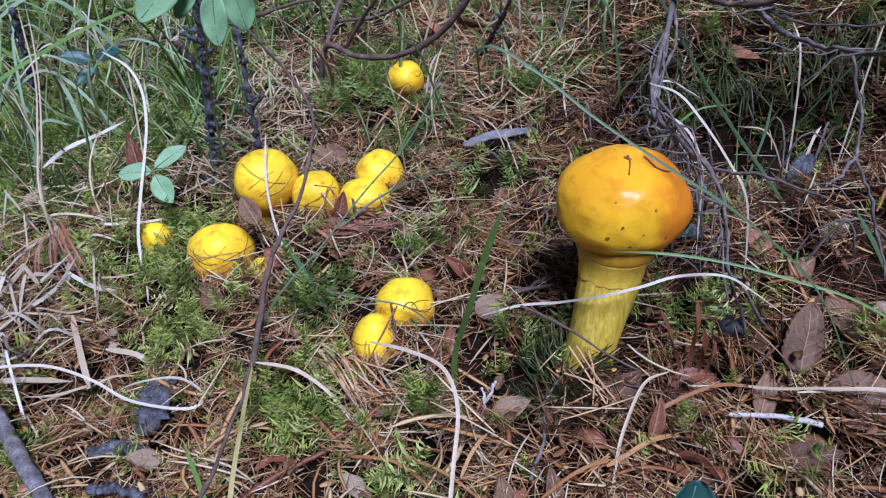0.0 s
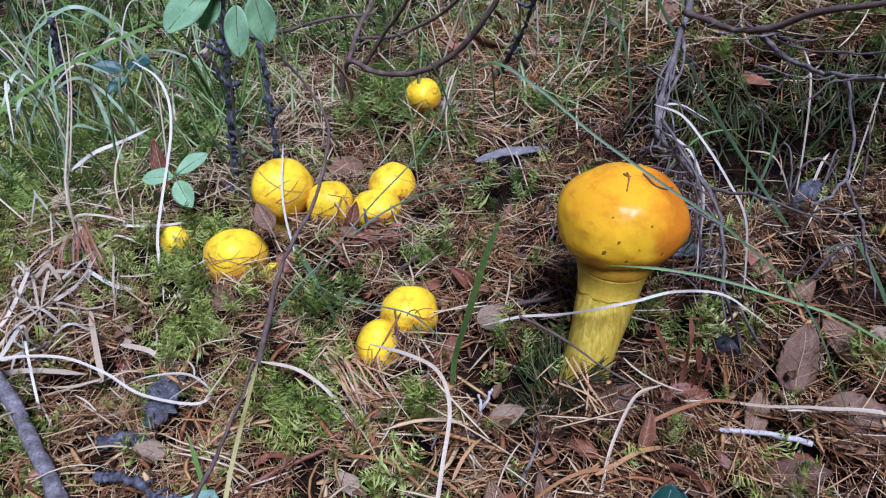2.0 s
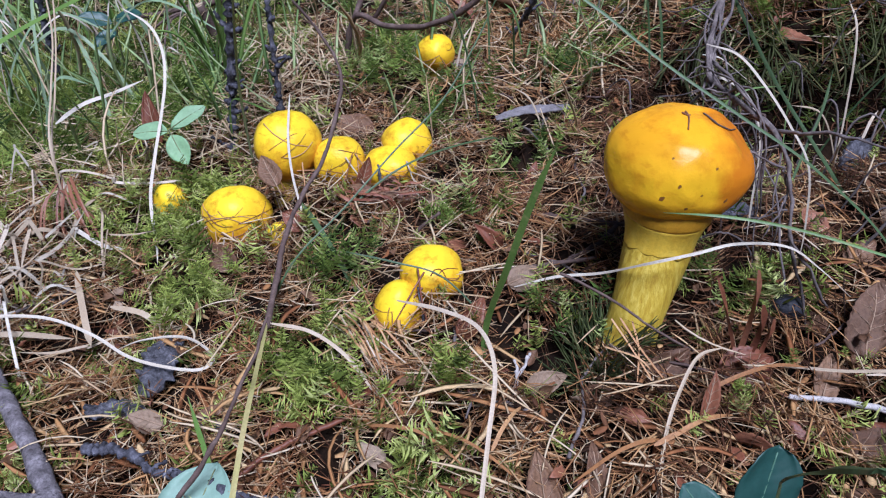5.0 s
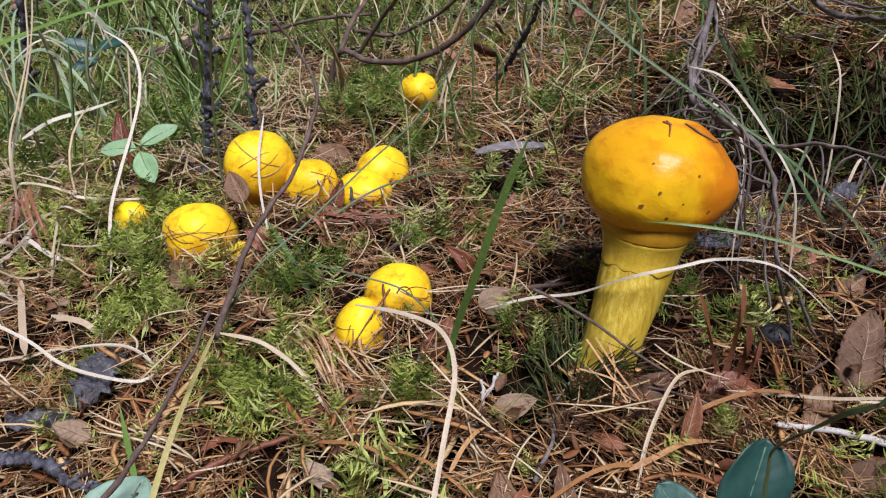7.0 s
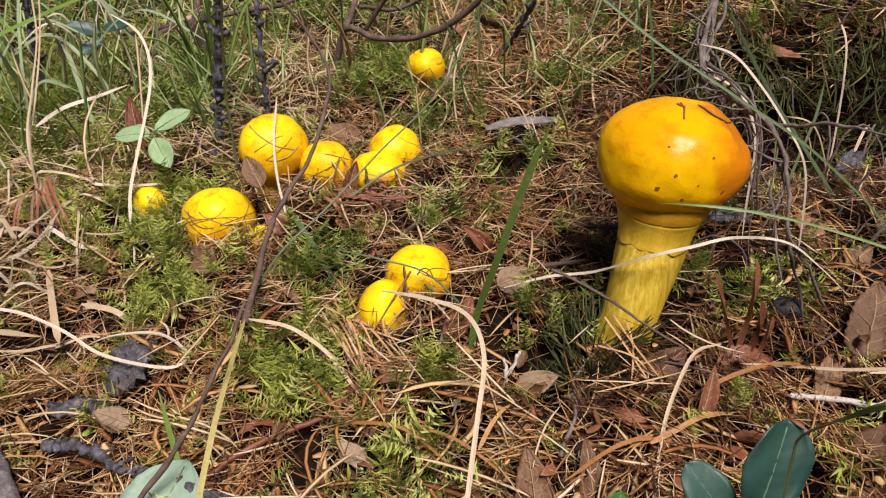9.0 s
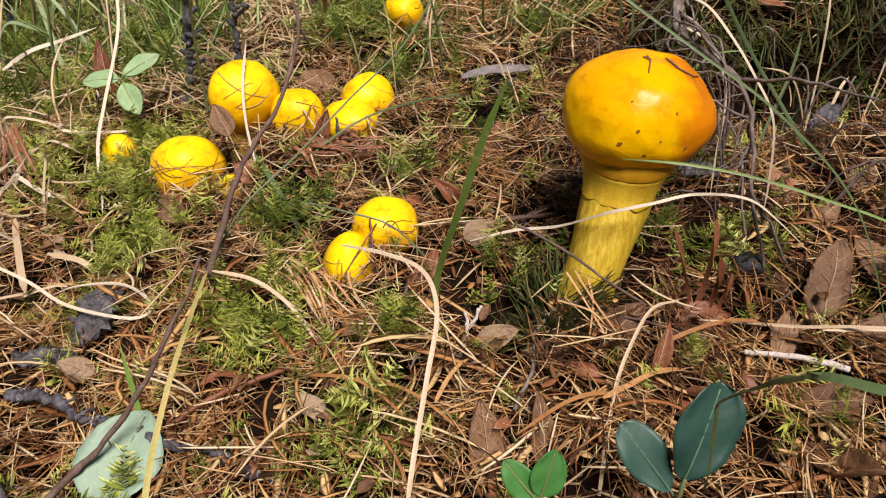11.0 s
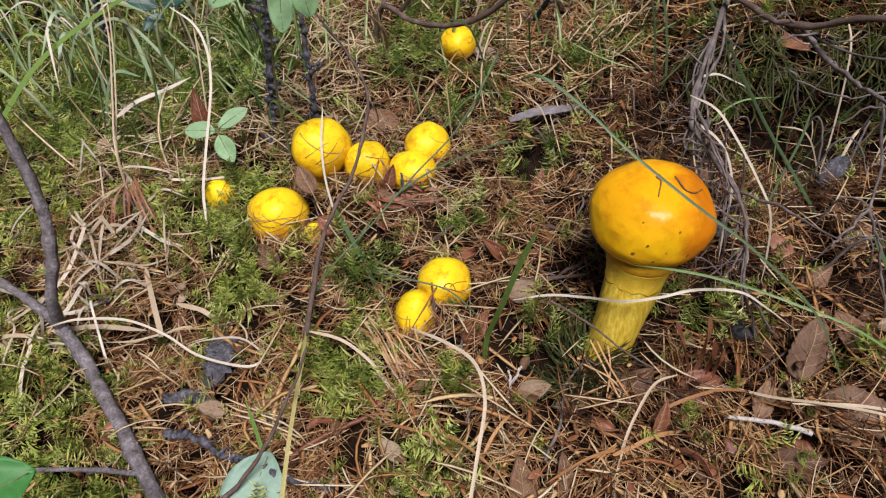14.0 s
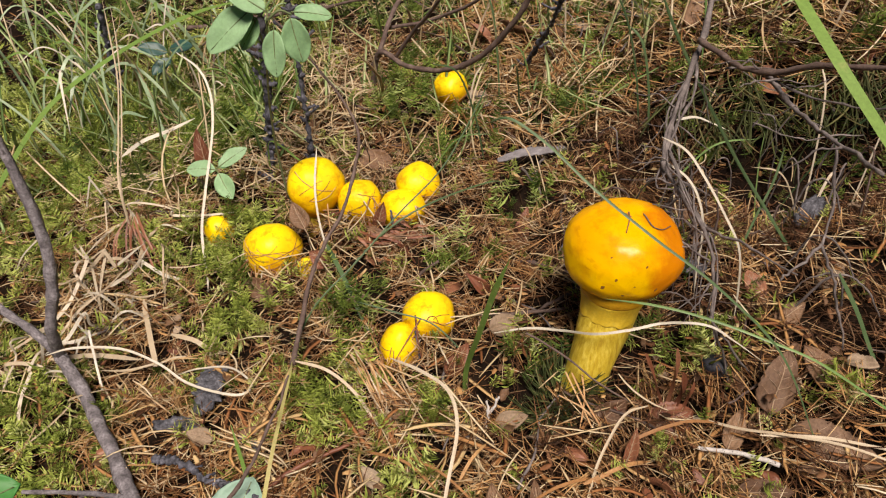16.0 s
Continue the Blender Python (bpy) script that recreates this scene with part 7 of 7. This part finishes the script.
scatter_strips("fine_straw_litter", np.c_[x, y, settled(x, y, 0.003, 0.013, rng)], rng.normal(0, 0.30, n), rng.uniform(0, 6.28, n), rng.uniform(0.008, 0.026, n), rng.uniform(0.0004, 0.0008, n), rng.normal(0, 0.5, n),
               STRAW, "fine pale straw fibres over the needles", "dry grass", 3, 3, 0.5, 92)
x, y = strewn(700, 0.02, 0.60, 0.58, 1.2, rng)
n = len(x)
scatter_strips("far_grey_stalks", np.c_[x, y, height(x, y) + rng.uniform(0.006, 0.03, n)], rng.normal(0, 0.5, n), rng.uniform(0, 6.28, n), rng.uniform(0.03, 0.08, n), rng.uniform(0.0008, 0.0018, n), rng.normal(0, 0.5, n),
               GREY_TWIG, "grey dead stalks tangled behind the shrub", "stalks", 5, 4, 0.6, 93)
rng = np.random.default_rng(97)
n = 420
a, d = rng.uniform(0, 6.28, n), 0.016 * np.sqrt(rng.uniform(0, 1, n))
x, y = 0.058 + d * np.cos(a), 0.264 + d * np.sin(a)
tl, ln = rng.uniform(0.2, 1.25, n), rng.uniform(0.010, 0.024, n)
yw = a + rng.normal(0, 0.5, n)
ok = np.hypot(x - 0.075, y - 0.275) > 0.012
x, y, tl, ln, yw = x[ok], y[ok], tl[ok], ln[ok], yw[ok]
scatter_strips("hair_moss", np.c_[x + np.cos(yw) * np.cos(tl) * ln / 2, y + np.sin(yw) * np.cos(tl) * ln / 2, height(x, y) + 0.008 + np.sin(tl) * ln / 2], tl, yw, ln, rng.uniform(0.0007, 0.0012, len(x)), rng.normal(0, 0.25, len(x)),
               HAIR_MOSS, "spiky dark hair moss at the bolete's foot", "moss", 4, 3, 0.5, 98)
for k, (count, mat, lab) in enumerate([(3600, NEEDLE_DARK, "dark crumbs and flakes of bark in the litter"), (1800, STRIP, "brown and tan flakes of leaf in the litter")]):
    x, y = strewn(count, -0.38, 0.34, 0.10, 0.62, rng, lambda x, y: np.clip(bare(x, y) + 0.2, 0, 1))
    n = len(x)
    scatter_strips("litter_flakes", np.c_[x, y, settled(x, y, 0.002, 0.011, rng)], rng.normal(0, 0.45, n), rng.uniform(0, 6.28, n), rng.uniform(0.003, 0.009, n), rng.uniform(0.0016, 0.0042, n), rng.normal(0, 0.4, n),
                   mat, lab, "litter", 3, 5, 0.14, 110 + k)
# straw on the rise; its pale colour also makes up for a sunlit patch
x, y = strewn(700, 0.0, 0.48, 0.50, 0.85, rng)
n = len(x)
scatter_strips("back_straw", np.c_[x, y, height(x, y) + rng.uniform(0.006, 0.026, n)], rng.normal(0, 0.45, n), rng.uniform(0, 6.28, n), rng.uniform(0.02, 0.06, n), rng.uniform(0.0008, 0.0018, n), rng.normal(0, 0.5, n),
               STRAW, "pale straw strewn over the rise behind the shrub", "dry grass", 5, 4, 0.4, 115)

x, y, yaw = bundled(760, 5, -0.05, 0.46, 0.505, 0.80, rng, lambda x, y: np.ones(len(x)))
n = len(x)
scatter_strips("back_needle_bundles", np.c_[x, y, height(x, y) + rng.uniform(0.004, 0.020, n)], rng.normal(0, 0.4, n), yaw, rng.uniform(0.018, 0.040, n), rng.uniform(0.0008, 0.0016, n), rng.normal(0, 0.4, n),
               NEEDLE_GOLD, "bundles of orange-brown needles on the rise", "needles", 3, 3, 0.6, 116)

# dark grass along the bank edge, added to shade the hollow below it
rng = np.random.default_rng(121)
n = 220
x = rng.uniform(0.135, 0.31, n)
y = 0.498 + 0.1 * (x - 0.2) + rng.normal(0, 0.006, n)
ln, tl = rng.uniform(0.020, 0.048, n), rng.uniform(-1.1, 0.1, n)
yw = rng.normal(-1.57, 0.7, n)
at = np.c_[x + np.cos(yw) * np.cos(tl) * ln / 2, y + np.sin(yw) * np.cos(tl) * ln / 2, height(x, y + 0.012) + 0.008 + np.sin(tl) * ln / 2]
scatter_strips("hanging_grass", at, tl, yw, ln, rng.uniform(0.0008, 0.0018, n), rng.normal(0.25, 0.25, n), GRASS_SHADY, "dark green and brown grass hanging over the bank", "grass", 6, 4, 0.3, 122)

# ---- single flakes of leaf and bark among the needles ----
FLAKE_MESHES = [mesh_of("leaf_flake", *leaf_shape(l, w, 0.3, 0.5, 0.9, 930 + k, 0.16, 8, 5, crumple=0.14, blunt=0.5), m) for k, (l, w, m) in enumerate(
    [(0.008, 0.005, DEAD_LEAF), (0.010, 0.004, RED_LEAF), (0.006, 0.005, GREY_LEAF), (0.007, 0.0035, DEAD_LEAF), (0.009, 0.006, DEAD_LEAF), (0.005, 0.004, RED_LEAF)])]
FLAKE_LABELS = ["small torn flake of brown dead leaf", "narrow rusty flake of dead leaf", "pale grey-brown flake of dead leaf", "narrow brown flake of dead leaf", "rounded brown flake of dead leaf", "tiny rusty flake of dead leaf"]
x, y = strewn(230, -0.24, 0.22, 0.13, 0.34, rng, lambda x, y: np.clip(bare(x, y) + 0.2, 0, 1))
for i in range(len(x)):
    k = int(rng.integers(0, 6))
    ob = new("leaf_flake", FLAKE_MESHES[k])
    ob.matrix_world = Matrix.Translation((x[i], y[i], H(x[i], y[i]) + rng.uniform(0.005, 0.010))) @ Euler((rng.normal(0.15, 0.35), rng.normal(0, 0.35), rng.uniform(0, 6.28))).to_matrix().to_4x4()
    tagged(ob, FLAKE_LABELS[k] + " on the needles", "leaf flake", "leaf flakes in the litter")
